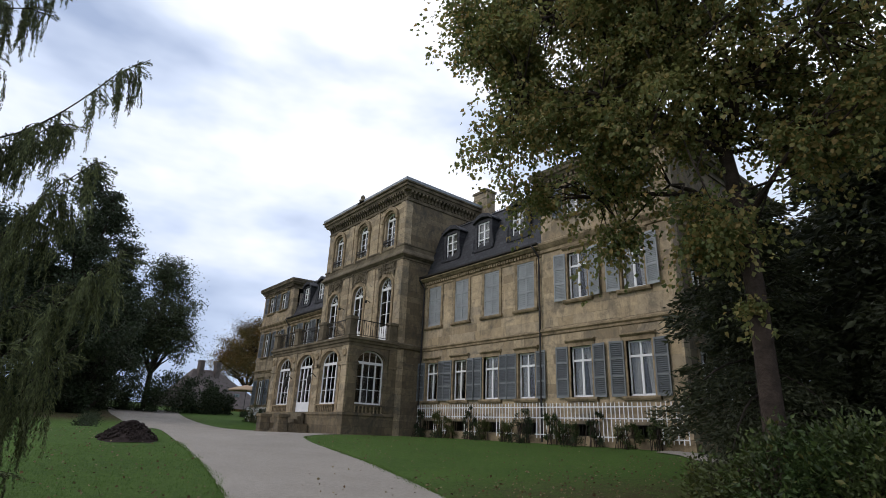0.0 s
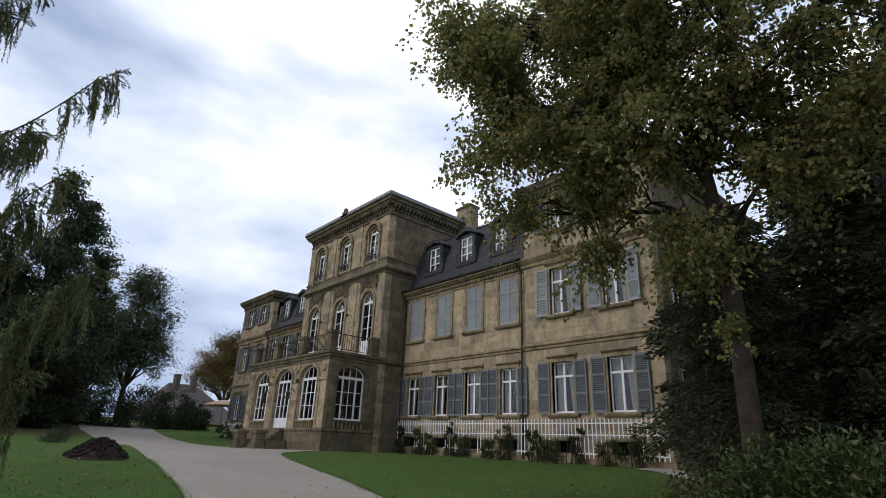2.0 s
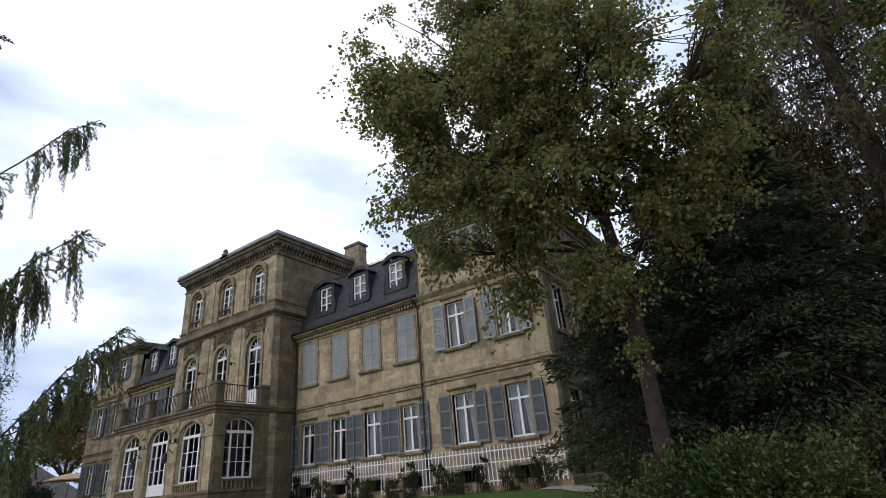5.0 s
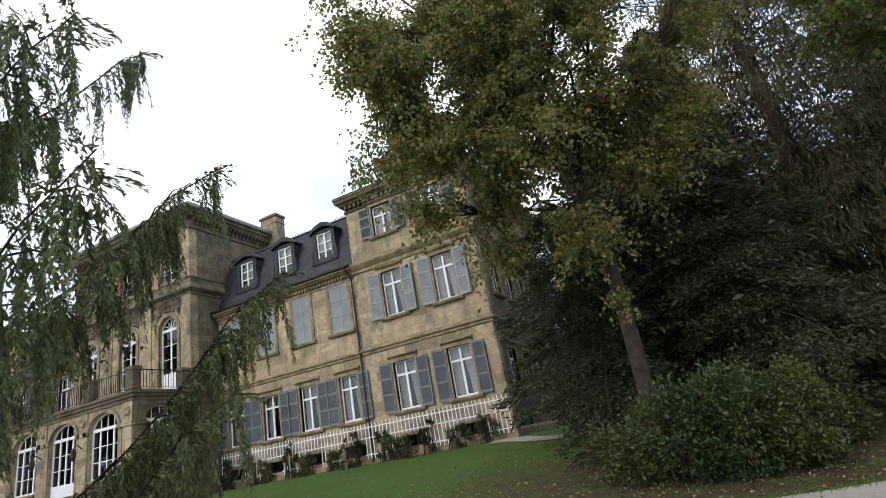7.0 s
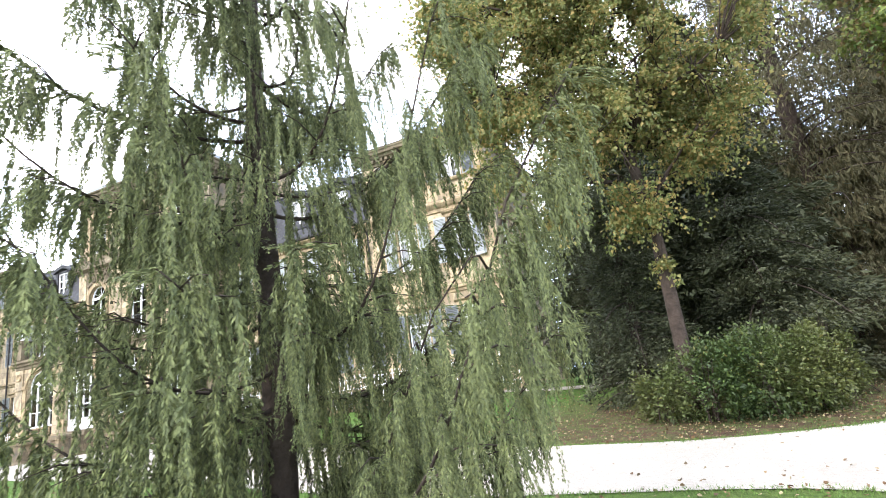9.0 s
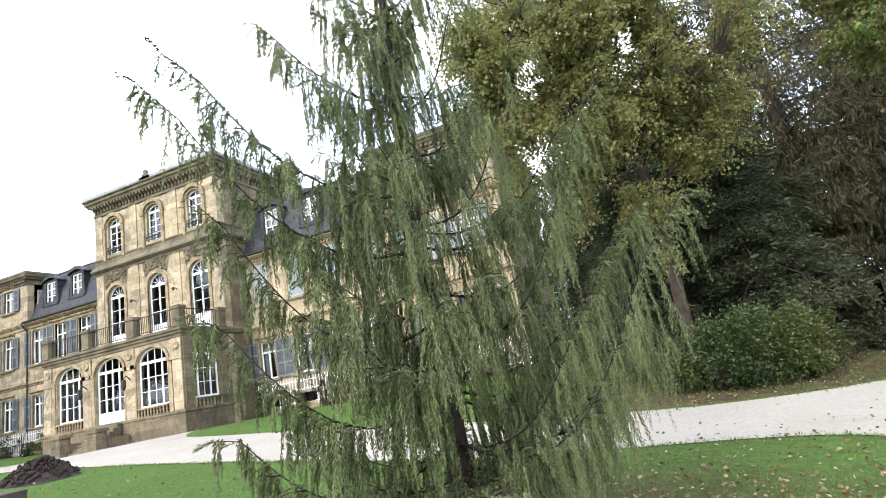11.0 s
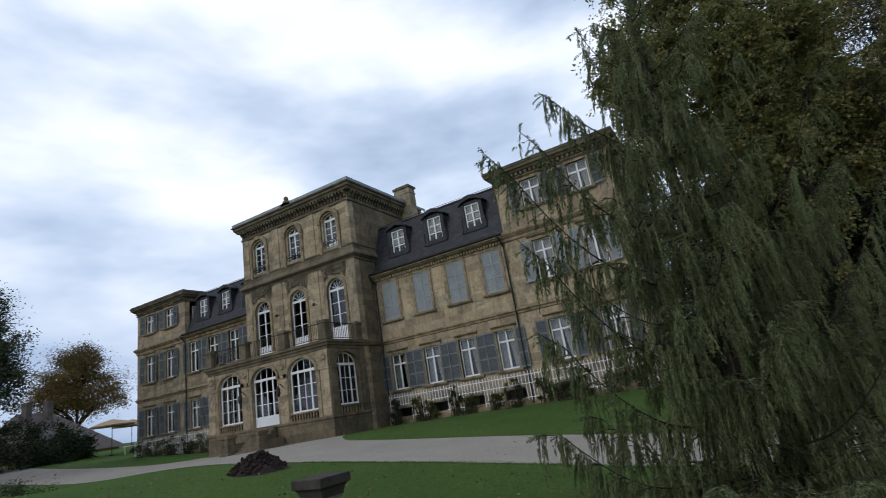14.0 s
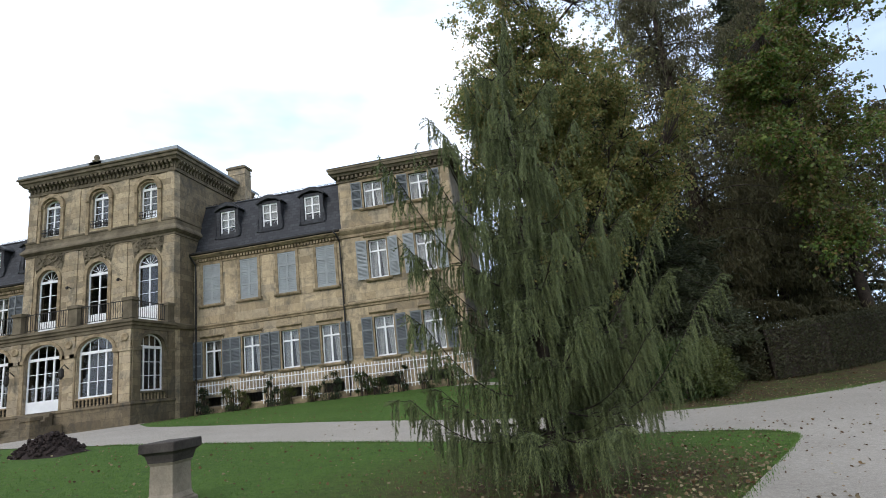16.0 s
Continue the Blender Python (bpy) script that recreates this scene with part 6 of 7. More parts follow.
def build_right_tree():
    foot = at_ground(33.9, -2.6)
    tree("maple_tree", "broad-leaved tree with fresh green and rusty leaves beside the hedge", foot, [(0, 0, -0.2), (0, 0, 1.5), (-0.1, 0, 3.5), (-0.3, 0, 6.0), (-0.4, 0, 9), (-0.4, 0, 12)], [0.32, 0.25, 0.22, 0.18, 0.1, 0.03],
         [(-4.6, -6.5, 9.4, 1.3, 1.4, 1.4, 1.3), (-4.9, -6.7, 7.4, 1.0, 1.2, 0.8, 0.8), (-3.8, -6.3, 6.0, 1.0, 1.2, 1.0, 0.8), (-3.2, -5.7, 4.4, 0.9, 1.0, 0.9, 0.6), (-3.4, -5.5, 11.0, 1.7, 1.7, 1.5, 1.5), (-2.4, -4.5, 8.6, 1.8, 1.8, 1.8, 1.6), (-0.8, -0.5, 11.5, 2.8, 2.8, 2.2, 1.6), (1.0, 0, 8.4, 2.6, 2.6, 2.6, 1.5), (-1.2, -2.2, 6.4, 1.6, 1.8, 1.8, 1.2), (-1.6, -4.9, 12.6, 2.0, 2.0, 1.7, 1.5)], 450, 46000, 0.42, 0.125, 0.11, M_MAPLE, M_DARKBARK, 21, gap=-0.1, shoots=6)


build_right_tree()

# ---- shrubs in front of the lime, and the clipped hedge ----
bush("laurel_bush", "broad leafy green shrub below the lime tree", at_ground(23.9, -10.7), [(-1.75, 0.15, 0.5, 0.65, 0.7, 0.62), (-0.95, -0.2, 0.66, 0.9, 0.85, 0.80), (0.0, -0.1, 0.72, 0.95, 0.9, 0.86), (0.85, 0.35, 0.70, 0.75, 0.75, 0.80)], 23000, 0.085, 0.045, M_BUSH, 31, 50)
bush("laurel_bush", "loose green shrub with upright sprigs", at_ground(25.5, -8.9), [(0, 0, 0.7, 0.6, 0.6, 0.8), (0.1, 0.3, 1.2, 0.4, 0.4, 0.8)], 5000, 0.085, 0.045, M_BUSH, 32, 20)
conifer("yew", "dark drooping yew close behind the lime tree", at_ground(21.7, -7.7), 6.2, 1.9, 30000, 0.12, 0.045, M_YEW, M_DARKBARK, 34, 0.6, start=0.03, spread=0.30, taper=0.55)
conifer("yew", "dark drooping yew close behind the lime tree", at_ground(24.9, -7.2), 6.4, 2.7, 46000, 0.12, 0.045, M_YEW, M_DARKBARK, 35, 0.6, start=0.02, spread=0.35, taper=0.55)
bush("corner_shrub", "dark evergreen shrub beside the end wall", at_ground(19.5, -1.2), [(0, 0, 0.8, 0.8, 0.8, 1.0), (0.2, 0.2, 1.8, 0.7, 0.7, 0.9), (1.0, -0.2, 0.7, 0.9, 0.8, 0.95), (2.2, -0.6, 0.7, 1.1, 1.0, 0.9)], 9000, 0.12, 0.05, M_DARKLEAF, 33)


def build_hedge():
    rng = np.random.default_rng(41)
    h = thing("clipped_hedge", "long clipped brown-green beech hedge along the drive", "hedge", Matrix.Identity(4))
    line = smooth_line([(27.5, -7.2), (28.8, -6.6), (30.0, -6.0), (33.0, -4.3), (38.0, -1.2), (46.0, 3.5)], step=0.3)
    n = 46000
    k = rng.integers(0, len(line) - 1, n)
    u = rng.random(n)[:, None]
    p = line[k] * (1 - u) + line[k + 1] * u
    d = line[k + 1] - line[k]
    nrm = np.stack([d[:, 1], -d[:, 0]], 1) / np.linalg.norm(d, axis=1)[:, None]
    face = rng.random(n)
    zz = rng.random(n) * 1.75
    off = np.where(face < 0.62, 0.55, np.where(face < 0.8, -0.55, rng.uniform(-0.55, 0.55, n)))
    zz = np.where(face >= 0.8, 1.75, zz)
    off = off + rng.normal(size=n) * 0.05
    p = p + nrm * off[:, None]
    pos = np.column_stack([p, land(p[:, 0], p[:, 1]) + 0.05 + zz + rng.normal(size=n) * 0.035])
    me = leaf_mesh("foliage", pos, rand_dirs(rng, n), rand_dirs(rng, n), rng.uniform(0.05, 0.10, n), rng.uniform(0.03, 0.06, n), M_HEDGE)
    part("foliage", me, None, h)
    m = 5200
    e0 = np.column_stack([line[0][0] - 0.16 + rng.normal(size=m) * 0.10, line[0][1] + rng.uniform(-0.55, 0.6, m), land(line[0][0], line[0][1]) + rng.uniform(0.0, 1.66, m)])
    part("foliage", leaf_mesh("foliage", e0, rand_dirs(rng, m), rand_dirs(rng, m), rng.uniform(0.06, 0.11, m), rng.uniform(0.04, 0.07, m), M_HEDGE), None, h)
    # dark sheets added behind the leaves paint the shaded inside of the hedge
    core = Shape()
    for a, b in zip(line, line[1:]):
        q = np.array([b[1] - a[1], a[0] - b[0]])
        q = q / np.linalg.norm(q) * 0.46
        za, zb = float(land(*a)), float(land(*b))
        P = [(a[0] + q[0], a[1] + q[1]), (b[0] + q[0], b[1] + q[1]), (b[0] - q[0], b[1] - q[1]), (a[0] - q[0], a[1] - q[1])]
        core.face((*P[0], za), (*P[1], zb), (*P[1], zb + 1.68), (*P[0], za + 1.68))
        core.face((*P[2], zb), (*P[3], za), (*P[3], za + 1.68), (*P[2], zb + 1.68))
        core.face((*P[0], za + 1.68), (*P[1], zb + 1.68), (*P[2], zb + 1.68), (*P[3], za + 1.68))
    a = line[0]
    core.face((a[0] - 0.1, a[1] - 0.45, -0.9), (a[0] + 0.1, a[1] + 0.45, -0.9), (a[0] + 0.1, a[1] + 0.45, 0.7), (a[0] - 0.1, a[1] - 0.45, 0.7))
    part("hedge_shade_core", core, M_DARKBARK, h)


build_hedge()


# ---- white trellis fence and climbing roses along the wall ----
def build_fence(x0, x1, gaps, label, leaf_seed):
    f = thing("trellis_fence", label, "fence", pose(0, -0.24, 0))
    part("rail", Shape().box(x0, -0.015, 1.44, x1, 0.015, 1.485), M_WHITE, f)
    part("rail", Shape().box(x0, -0.015, 1.00, x1, 0.015, 1.045), M_WHITE, f)
    tall = Shape().box(-0.018, -0.033, 0.16, 0.018, -0.016, 1.64).mesh("picket", M_WHITE)
    short = Shape().box(-0.018, -0.033, 0.92, 0.018, -0.016, 1.64).mesh("picket", M_WHITE)
    n = int(abs(x1 - x0) / 0.19)
    rng = random.Random(leaf_seed)
    for k in range(n + 1):
        x = x0 + (x1 - x0) * k / n
        long_one = not any(abs(x - g) < 0.62 for g in gaps)
        part("picket", tall if long_one else short, None, f, at=pose(x, 0, rng.uniform(-0.02, 0.02), 0, rng.uniform(-1, 1), 0))
    spans = sorted(gaps)
    edges = [min(x0, x1)] + [e for g in spans for e in (g - 0.62, g + 0.62)] + [max(x0, x1)]
    for a, b in zip(edges[::2], edges[1::2]):
        if b - a > 0.3:
            part("rail", Shape().box(a, -0.015, 0.30, b, 0.015, 0.345), M_WHITE, f)


build_fence(0.85, 16.45, WIN_X + PAV_X, "white-painted wooden trellis fence along the house wall", 1)
build_fence(mirror(0.85), mirror(16.45), [mirror(x) for x in WIN_X + PAV_X], "white wooden trellis half hidden behind shrubs", 2)
rose_rng = random.Random(9)
for i in range(12):
    x = 1.4 + i * 1.27 + rose_rng.uniform(-0.25, 0.25)
    hh = rose_rng.choice([0.45, 0.58, 0.68, 0.74])
    bush("rose_bush", "climbing rose bush with thin foliage on the trellis", at_ground(x, -0.44), [(0, 0.05, hh, rose_rng.uniform(0.28, 0.5), 0.15, hh * 0.98), (rose_rng.uniform(-0.3, 0.3), 0.05, hh * 1.2, 0.28, 0.12, 0.5)], 1500, 0.065, 0.04, M_DARKLEAF if i % 3 == 0 else M_BUSH, 50 + i, 12, "bush", "roses along the house wall")
for i, x in enumerate([1.7, 3.4, 6.0, 9.0, 12.0]):
    bush("low_shrub", "low brownish bedding plant at the foot of the wall", at_ground(x, -0.9), [(0, 0, 0.12, 0.5, 0.3, 0.2)], 420, 0.07, 0.04, M_DARKLEAF, 60 + i, 4, "bush", "low plants along the house wall")
for i in range(8):
    x = mirror(1.2 + i * 1.95)
    bush("shrub", "dense green shrub before the white trellis", at_ground(x, -0.8), [(0, 0, 0.6, 0.75, 0.45, 0.75), (0.4, 0, 0.4, 0.6, 0.4, 0.5)], 1300, 0.09, 0.05, M_DARKLEAF if i % 3 else M_BUSH, 70 + i, 8, "bush", "shrubs along the far wing")


# ---- on the lawn: stone pedestal and a heap of soil ----
def build_pedestal():
    p = thing("stone_pedestal", "weathered stone garden pedestal with a dark flat cap", "pedestal", Matrix.Translation(at_ground(14.9, -21.05, -0.03)) @ pose(0, 0, 0, 0, 0, -3) @ Matrix.Diagonal((0.74, 0.74, 1.0, 1.0)))
    part("base", Shape().chamfered(-0.33, -0.33, 0, 0.33, 0.33, 0.12, 0.02).chamfered(-0.29, -0.29, 0.12, 0.29, 0.29, 0.17, 0.03), M_PEDESTAL, p)
    s = Shape()
    for (a, za), (b, zb) in zip([(0.265, 0.17), (0.245, 0.20), (0.235, 0.56)], [(0.245, 0.20), (0.235, 0.56), (0.265, 0.60)]):
        s.face((-a, -a, za), (a, -a, za), (b, -b, zb), (-b, -b, zb))
        s.face((a, -a, za), (a, a, za), (b, b, zb), (b, -b, zb))
        s.face((a, a, za), (-a, a, za), (-b, b, zb), (b, b, zb))
        s.face((-a, a, za), (-a, -a, za), (-b, -b, zb), (-b, b, zb))
    part("shaft", s, M_PEDESTAL, p)
    s = Shape()
    rings = [(0.265, 0.60), (0.275, 0.64), (0.30, 0.70), (0.345, 0.735), (0.36, 0.74)]
    for (a, za), (b, zb) in zip(rings, rings[1:]):
        s.face((-a, -a, za), (a, -a, za), (b, -b, zb), (-b, -b, zb))
        s.face((a, -a, za), (a, a, za), (b, b, zb), (b, -b, zb))
        s.face((a, a, za), (-a, a, za), (-b, b, zb), (b, b, zb))
        s.face((-a, a, za), (-a, -a, za), (-b, -b, zb), (-b, b, zb))
    s.chamfered(-0.375, -0.375, 0.742, 0.375, 0.375, 0.86, 0.012)
    part("cap", s, M_CAPSTONE, p, "dark mossy flat capstone")


M_PEDESTAL = plain("pedestal_stone", (0.20, 0.168, 0.125), 0.9, spread=0.4, scale=2.5, relief=0.012, fine=30.0)
M_CAPSTONE = plain("capstone", (0.050, 0.042, 0.036), 0.85, spread=0.45, scale=4.0, relief=0.012, fine=30.0)
build_pedestal()


def build_mound():
    rng = np.random.default_rng(77)
    foot = at_ground(7.55, -15.85)
    t = thing("soil_heap", "heap of freshly dug dark brown clods on the lawn", "soil heap", Matrix.Translation(foot))
    nx = 34
    s = Shape()
    idx = {}
    for i in range(nx + 1):
        for j in range(nx + 1):
            u, v = i / nx * 2 - 1, j / nx * 2 - 1
            r = math.sqrt(u * u + v * v)
            h = 0.40 * max(0, 1 - r ** 1.6) + 0.22 * max(0, 1 - r) * noise.noise(Vector((u * 3, v * 3, 1))) + 0.14 * max(0, 1.02 - r) * noise.noise(Vector((u * 9, v * 9, 4)))
            idx[i, j] = len(s.v)
            s.v.append((u * 0.84, v * 0.8, h * 1.15 - 0.03 - 0.1 * max(0, r - 1)))
    for i in range(nx):
        for j in range(nx):
            s.f.append((idx[i, j], idx[i + 1, j], idx[i + 1, j + 1], idx[i, j + 1]))
    part("earth", s, M_SOIL, t)
    c = Shape()
    for _ in range(420):
        a, r = rng.uniform(0, 2 * math.pi), math.sqrt(rng.random()) * 0.98
        x, y = math.cos(a) * r * 0.84, math.sin(a) * r * 0.8
        z = 0.48 * max(0, 1 - r ** 1.6) + rng.uniform(-0.02, 0.05)
        q = rng.uniform(0.02, 0.06) * (1.15 - 0.4 * r) * (1.7 if rng.random() < 0.12 else 1)
        m = Matrix.LocRotScale((x, y, z), Euler(rng.uniform(0, 6, 3)), (q, q * rng.uniform(0.5, 1), q * rng.uniform(0.5, 1)))
        b = Shape()
        b.lathe(0, 0, [(0.45, -0.8), (0.95, -0.35), (1.0, 0.25), (0.6, 0.8), (0.0, 0.9)], 6)
        c.join(b.moved(m))
    tagged(part("loose_soil", c, M_SOIL, t), kind="stuff")


build_mound()


# ---- far side of the garden ----
def crown_tree(name, label, x, y, h, r, leaves, material, seed, shape="round", leaf=0.26):
    foot = at_ground(x, y)
    if shape == "column":
        rng = random.Random(seed)
        blobs = [(rng.uniform(-0.28, 0.28) * r, rng.uniform(-0.28, 0.28) * r, h * f, r * w, r * w, h * 0.13, w) for f, w in ((0.16, 0.8), (0.30, 1.0), (0.45, 0.95), (0.60, 0.85), (0.74, 0.62), (0.86, 0.4), (0.95, 0.18))]
    else:
        blobs = [(0, 0, h * 0.6, r * 0.8, r * 0.8, h * 0.3, 2), (r * 0.4, r * 0.2, h * 0.45, r * 0.6, r * 0.6, h * 0.2, 1), (-r * 0.4, -r * 0.3, h * 0.5, r * 0.6, r * 0.6, h * 0.22, 1), (0, 0, h * 0.85, r * 0.45, r * 0.45, h * 0.13, 0.8)]
    tree(name, label, foot, [(0, 0, -0.2), (0, 0, h * 0.2), (0.1, 0, h * 0.5), (0, 0, h * 0.92)], [0.035 * h * 0.5, 0.03 * h * 0.5, 0.02 * h * 0.5, 0.03], blobs, 260, leaves, r * 0.17, leaf, leaf * 0.7, material, M_DARKBARK, seed, limb_r=0.1)


crown_tree("poplar", "tall dark columnar tree on the far lawn", -25.0, -15.9, 19.3, 3.8, 60000, M_FARDARK, 101, "column", 0.21)
crown_tree("poplar", "tall dark columnar tree on the far lawn", -29.0, -12.6, 15.0, 3.6, 40000, M_FARDARK, 102, "column", 0.21)
crown_tree("poplar", "dark broad tree on the far lawn", -24.0, -22.5, 15.0, 5.0, 44000, M_FARDARK, 103, "round", 0.23)
crown_tree("far_tree", "airy green tree beyond the garden", -42.0, -5.6, 17.8, 4.8, 36000, M_FARLEAF, 104, "round", 0.21)
crown_tree("far_tree", "dark tree at the edge of the garden", -40.0, -10.5, 12.0, 4.0, 20000, M_DARKLEAF, 105, "round", 0.32)
crown_tree("autumn_tree", "rounded tree in orange-brown autumn leaf", -60.0, 12.0, 14.0, 6.5, 44000, M_AUTUMN, 106, "round", 0.20)
crown_tree("far_tree", "dark broad tree closing the garden", -34.0, -27.0, 17.0, 7.0, 30000, M_DARKLEAF, 107, "round", 0.36)
crown_tree("far_tree", "dark broad tree closing the garden", -40.0, -19.0, 14.0, 6.5, 26000, M_DARKLEAF, 108, "round", 0.36)
for i, (x, y, w, hh) in enumerate(((-36.0, -13.5, 2.4, 1.6), (-36.0, -10.6, 2.4, 1.7), (-36.0, -7.6, 2.6, 1.9), (-36.5, -4.6, 2.5, 2.0), (-37.0, -1.6, 2.3, 1.8), (-38.0, 0.8, 1.8, 1.4), (-35.0, -17.0, 2.6, 1.5), (-34.0, -21.0, 2.8, 1.6), (-27.0, -14.2, 1.6, 1.2), (-25.0, -19.0, 2.2, 1.0), (-24.5, -24.0, 2.6, 1.1))):
    bush("garden_shrub", "rounded dark shrub at the edge of the drive", at_ground(x, y), [(0, 0, hh * 0.8, w, w * 0.9, hh * 1.1), (w * 0.6, 0.3, hh * 0.6, w * 0.7, w * 0.7, hh * 0.8)], 5200, 0.20, 0.13, M_DARKLEAF, 120 + i, 6, "bush", "shrubs along the far drive")
for i, (x, y) in enumerate(((-8.0, -15.0), (-13.0, -14.2), (-18.0, -13.5))):
    bush("flower_bed", "low dark flower border in the lawn", at_ground(x, y), [(-1.5, 0.2, 0.05, 1.3, 0.35, 0.16), (0, 0, 0.05, 1.3, 0.35, 0.18), (1.5, -0.2, 0.05, 1.3, 0.35, 0.16)], 1500, 0.08, 0.05, M_DARKLEAF, 140 + i, 4, "flower bed", "flower borders in the far lawn")


def build_cottage():
    c = thing("cottage", "ochre cottage with a steep hipped tile roof and two chimneys", "house", pose(-49.5, 3.0, -0.5, 0, 0, 8))
    part("wall", Shape().box(-4.5, -4.6, 0, 4.5, 6.2, 2.5), M_RENDERED, c)
    r = Shape()
    a, b, d, e = (-5.1, -5.2, 2.35), (5.1, -5.2, 2.35), (5.1, 6.8, 2.35), (-5.1, 6.8, 2.35)
    f, g = (0, -2.2, 7.2), (0, 1.2, 7.2)
    r.face(a, b, f)
    r.face(b, d, g, f)
    r.face(d, e, g)
    r.face(e, a, f, g)
    r.face(e, d, b, a)
    part("roof", r, M_TILE, c, "steep grey-brown tiled roof")
    for y in (-1.6, 0.6):
        ch = part("chimney", Shape().box(0.3, y - 0.3, 5.8, 1.1, y + 0.3, 8.1).box(0.24, y - 0.36, 8.1, 1.16, y + 0.36, 8.25), M_TILE, c, "brick chimney stack")
    part("roof_window", Shape().box(3.2, 2.2, 3.6, 3.5, 2.9, 4.3), M_LEAD, c)
    for y in (-2.5, 0.5, 3.5):
        part("window", Shape().box(4.49, y - 0.45, 0.9, 4.53, y + 0.45, 2.0), M_DARKMETAL, c)


build_cottage()


def build_parasols():
    for i, (x, y, h, r) in enumerate(((-34.0, 2.6, 3.2, 2.0), (-36.0, 5.6, 3.0, 1.8))):
        p = thing("parasol", "large pale canvas garden parasol", "parasol", Matrix.Translation(at_ground(x, y)), "parasols beside the cottage")
        part("pole", Shape().lathe(0, 0, [(0.25, 0), (0.25, 0.08), (0.03, 0.1), (0.03, h)], 8), M_DARKMETAL, p)
        s = Shape().lathe(0, 0, [(r, h - 0.55), (r, h - 0.45), (r * 0.5, h - 0.12), (0.05, h + 0.1)], 8)
        part("canopy", s, M_CANVAS, p, "pale canvas canopy")
    t = thing("garden_table", "white garden table with a cloth beside the parasols", "table", Matrix.Translation(at_ground(-31.5, 3.2)))
    part("tabletop", Shape().box(-0.6, -0.6, 0.70, 0.6, 0.6, 0.75), M_WHITE, t)
    for sx in (-0.5, 0.5):
        for sy in (-0.5, 0.5):
            part("leg", Shape().box(sx - 0.03, sy - 0.03, 0, sx + 0.03, sy + 0.03, 0.70), M_WHITE, t)


build_parasols()


# ---- grass blades, fallen leaves ----
def scatter(rng, n, x0, x1, y0, y1, want_gravel):
    x, y = rng.uniform(x0, x1, n), rng.uniform(y0, y1, n)
    keep = on_gravel(x, y) == want_gravel
    keep &= ~((y > -0.3) | ((x < 1.0) & (y > -6.9) & (x > -10.5)))
    x, y = x[keep], y[keep]
    return np.column_stack([x, y, land(x, y)])


def noise_row(q):
    return np.sin(q[:, 0] * 2.3) + np.sin(q[:, 1] * 3.1 + 1.0) * 0.8


def build_grass():
    rng = np.random.default_rng(201)
    p = np.vstack([scatter(rng, 66000, 9, 26, -30, -15, False), scatter(rng, 30000, 4, 30, -14, -0.4, False), scatter(rng, 8000, -24, 4, -26, -1, False)])
    # ragged tufts over the edges of the gravel
    for line, lo, hi in ((NORTH, 10.0, 30.0), (SOUTH, 8.0, 26.0)):
        q = line[(line[:, 0] > lo) & (line[:, 0] < hi) & (line[:, 1] > -30)]
        k = rng.integers(0, len(q) - 1, 7000)
        u = rng.random((7000, 1))
        e = q[k] * (1 - u) + q[k + 1] * u + rng.normal(size=(7000, 2)) * (0.03 + 0.05 * (noise_row(q[k]) > 0))[:, None]
        p = np.vstack([p, np.column_stack([e, land(e[:, 0], e[:, 1]) + 0.01])])
    n = len(p)
    along = rng.normal(size=(n, 3)) * 0.45
    along[:, 2] = 1.0
    me = leaf_mesh("grass", p - np.array([0, 0, 0.005]), along, rng.normal(size=(n, 3)), rng.uniform(0.025, 0.06, n), rng.uniform(0.006, 0.012, n), M_BLADE, 0.05)
    tagged(new("grass", me), "short green grass blades of the lawn", "grass", kind="stuff")


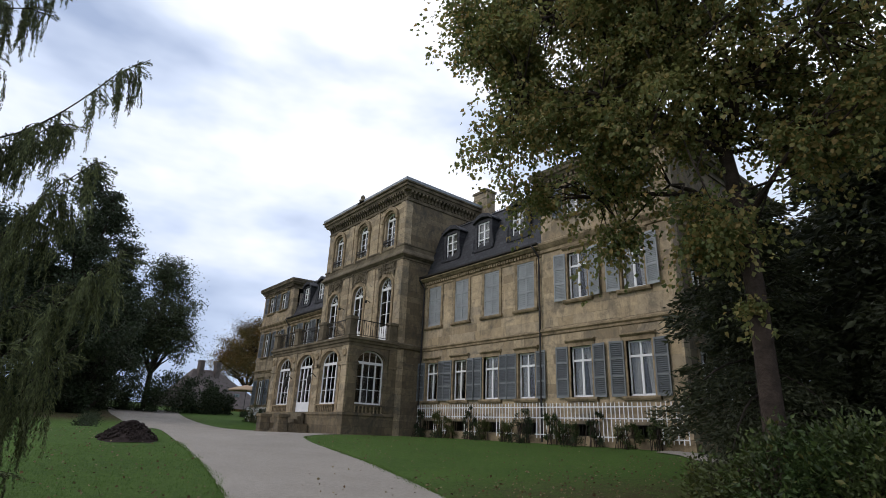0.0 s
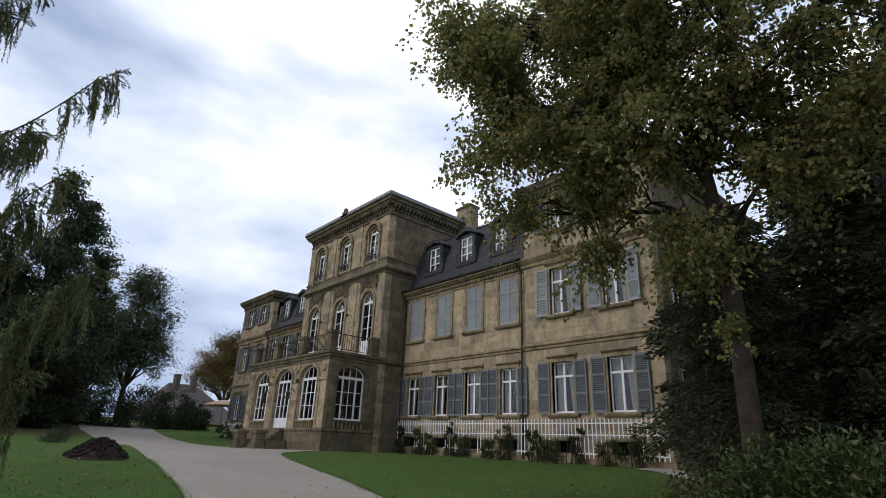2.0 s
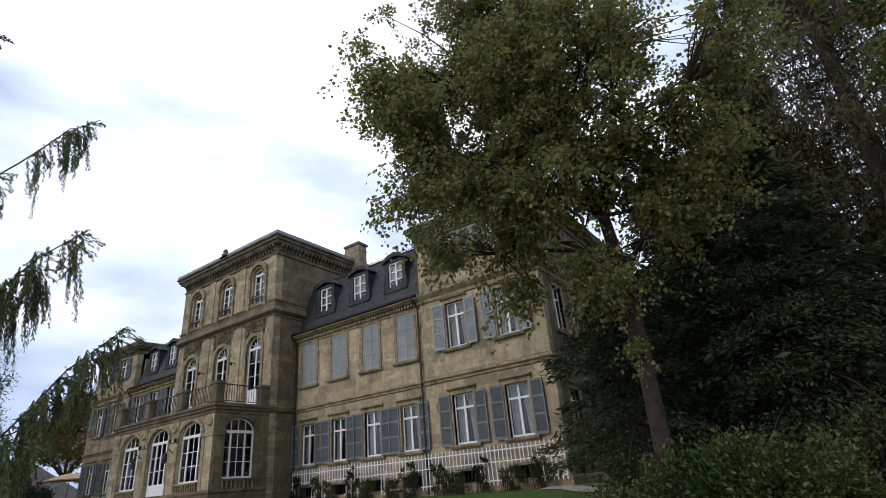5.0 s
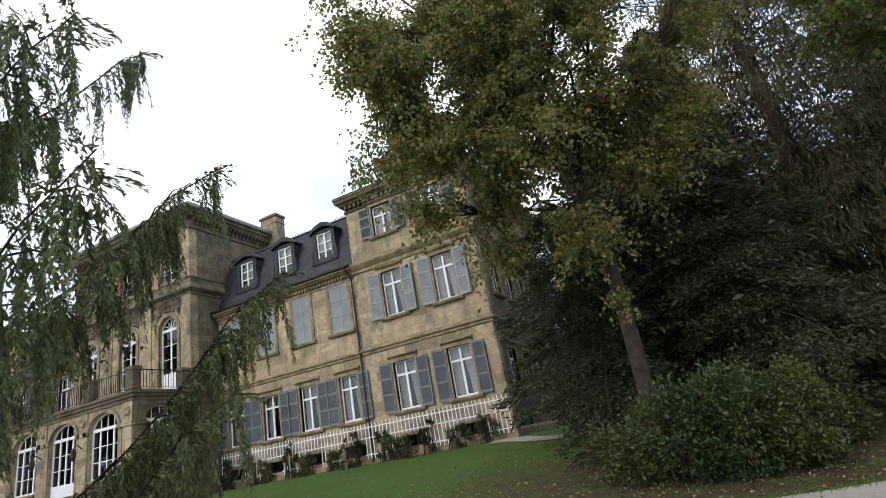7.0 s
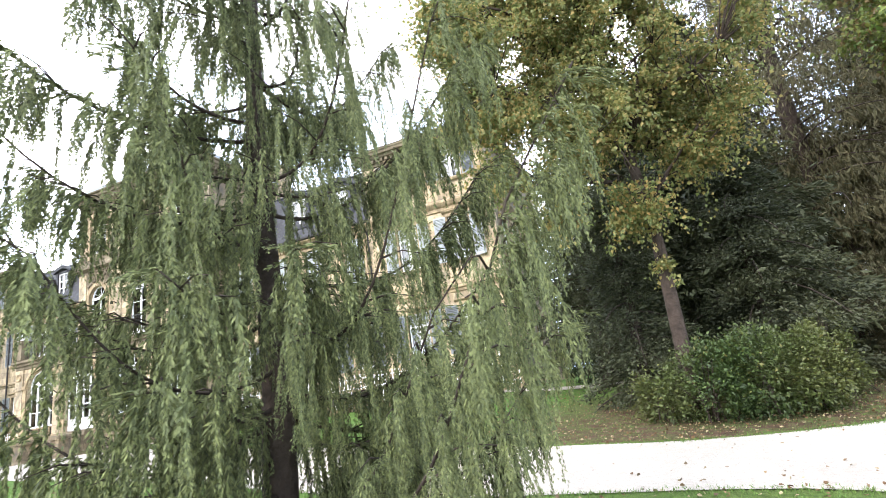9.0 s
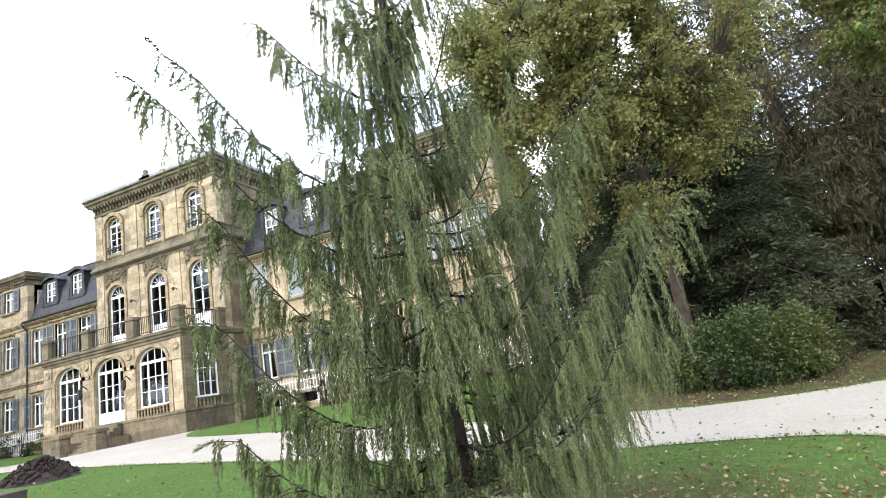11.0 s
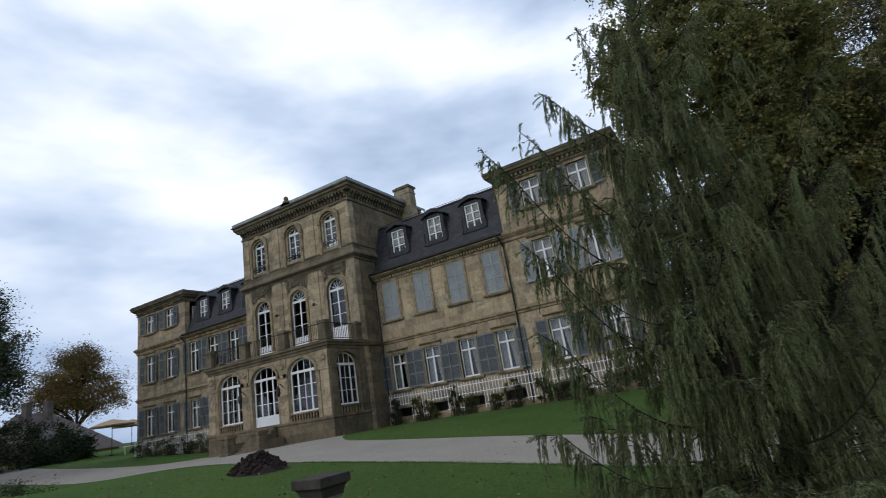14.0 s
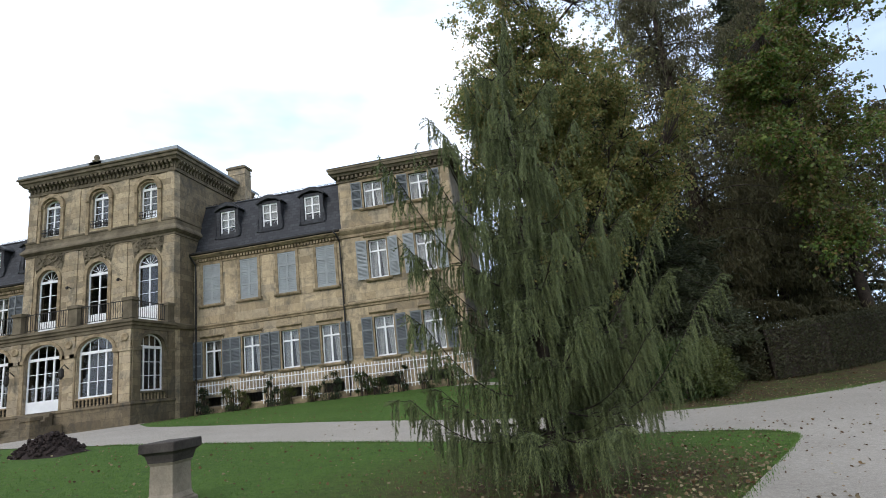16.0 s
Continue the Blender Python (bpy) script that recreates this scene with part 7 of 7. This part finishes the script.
def build_fallen():
    rng = np.random.default_rng(202)
    sets = [scatter(rng, 3000, 3, 26, -30, -14, False), scatter(rng, 3000, 16, 32, -13.9, -2, False), scatter(rng, 900, 2, 18, -13, -1, False), scatter(rng, 1300, 14, 40, -32, -9, True), scatter(rng, 700, 21.5, 28, -27, -15, True)]
    d = rng.normal(size=(2600, 2)) * np.array([3.2, 2.6]) + np.array([23.5, -10.8])
    d = d[~on_gravel(d[:, 0], d[:, 1]) & (d[:, 1] < -2)]
    sets.append(np.column_stack([d, land(d[:, 0], d[:, 1])]))
    d = rng.normal(size=(2600, 2)) * np.array([2.0, 1.8]) + np.array([22.4, -20.2])
    d = d[~on_gravel(d[:, 0], d[:, 1])]
    sets.append(np.column_stack([d, land(d[:, 0], d[:, 1])]))
    p = np.vstack(sets)
    n = len(p)
    p[:, 2] += 0.034
    along = rng.normal(size=(n, 3)) * np.array([1, 1, 0.22])
    sz = rng.uniform(0.6, 1.3, n)
    side = rng.normal(size=(n, 3)) * np.array([1, 1, 0.3])
    me = leaf_mesh("fallen_leaves", p, along, side, 0.052 * sz, 0.040 * sz, M_FALLEN, 0.2, pointed=False)
    tagged(new("fallen_leaves", me), "scattered brown and pale fallen autumn leaves", "leaves", kind="stuff")


build_grass()
build_fallen()


# ---- the dressed blocks of the near wing and pavilion, each a little proud of the wall ----
def build_blocks():
    rng = random.Random(17)
    unit = Shape().chamfered(-0.5, -1.0, -0.5, 0.5, 0.4, 0.5, 0.03).mesh("stone_block", M_BLOCK)
    wing = [(x, 0.80, 1.66, 4.32) for x in WIN_X] + [(x, 0.84, 5.91, 8.75) for x in WIN_X] + [(x, 0.63, 0.28, 0.84) for x in WIN_X]
    pav = [q for x in PAV_X for q in ((x, 0.82, 1.66, 4.38), (x, 0.80, 5.95, 8.71), (x, 0.82, 10.10, 12.24), (x, 0.63, 0.28, 0.84))]
    for wall_y, x0, x1, bands, openings in ((-0.03, 9.98, 16.42, ((0.33, 4.63), (5.03, 8.64), (9.33, 12.02)), pav), (0.0, 0.66, 9.84, ((0.31, 4.63), (4.96, 8.52)), wing)):
        for lo, hi in bands:
            rows = max(1, round((hi - lo) / 0.42))
            rh = (hi - lo) / rows
            for r in range(rows):
                za, zb = lo + r * rh, lo + (r + 1) * rh
                cuts = sorted((c - hw, c + hw) for c, hw, a, b in openings if a < zb - 0.02 and b > za + 0.02)
                spans, at = [], x0
                for a, b in cuts:
                    if a - at > 0.12:
                        spans.append((at, a))
                    at = max(at, b)
                if x1 - at > 0.12:
                    spans.append((at, x1))
                for a, b in spans:
                    x = a
                    first = rng.uniform(0.45, 1.0)
                    while x < b - 0.01:
                        w = min(first if x == a else rng.uniform(0.8, 1.25), b - x)
                        if b - x - w < 0.3:
                            w = b - x
                        proud = rng.uniform(0.004, 0.009)
                        m = Matrix.Translation((x + w / 2, wall_y, (za + zb) / 2)) @ Matrix.Diagonal((w - 0.018, proud, rh - 0.018, 1.0))
                        part("stone_block", unit, None, house, at=m)
                        x += w


build_blocks()
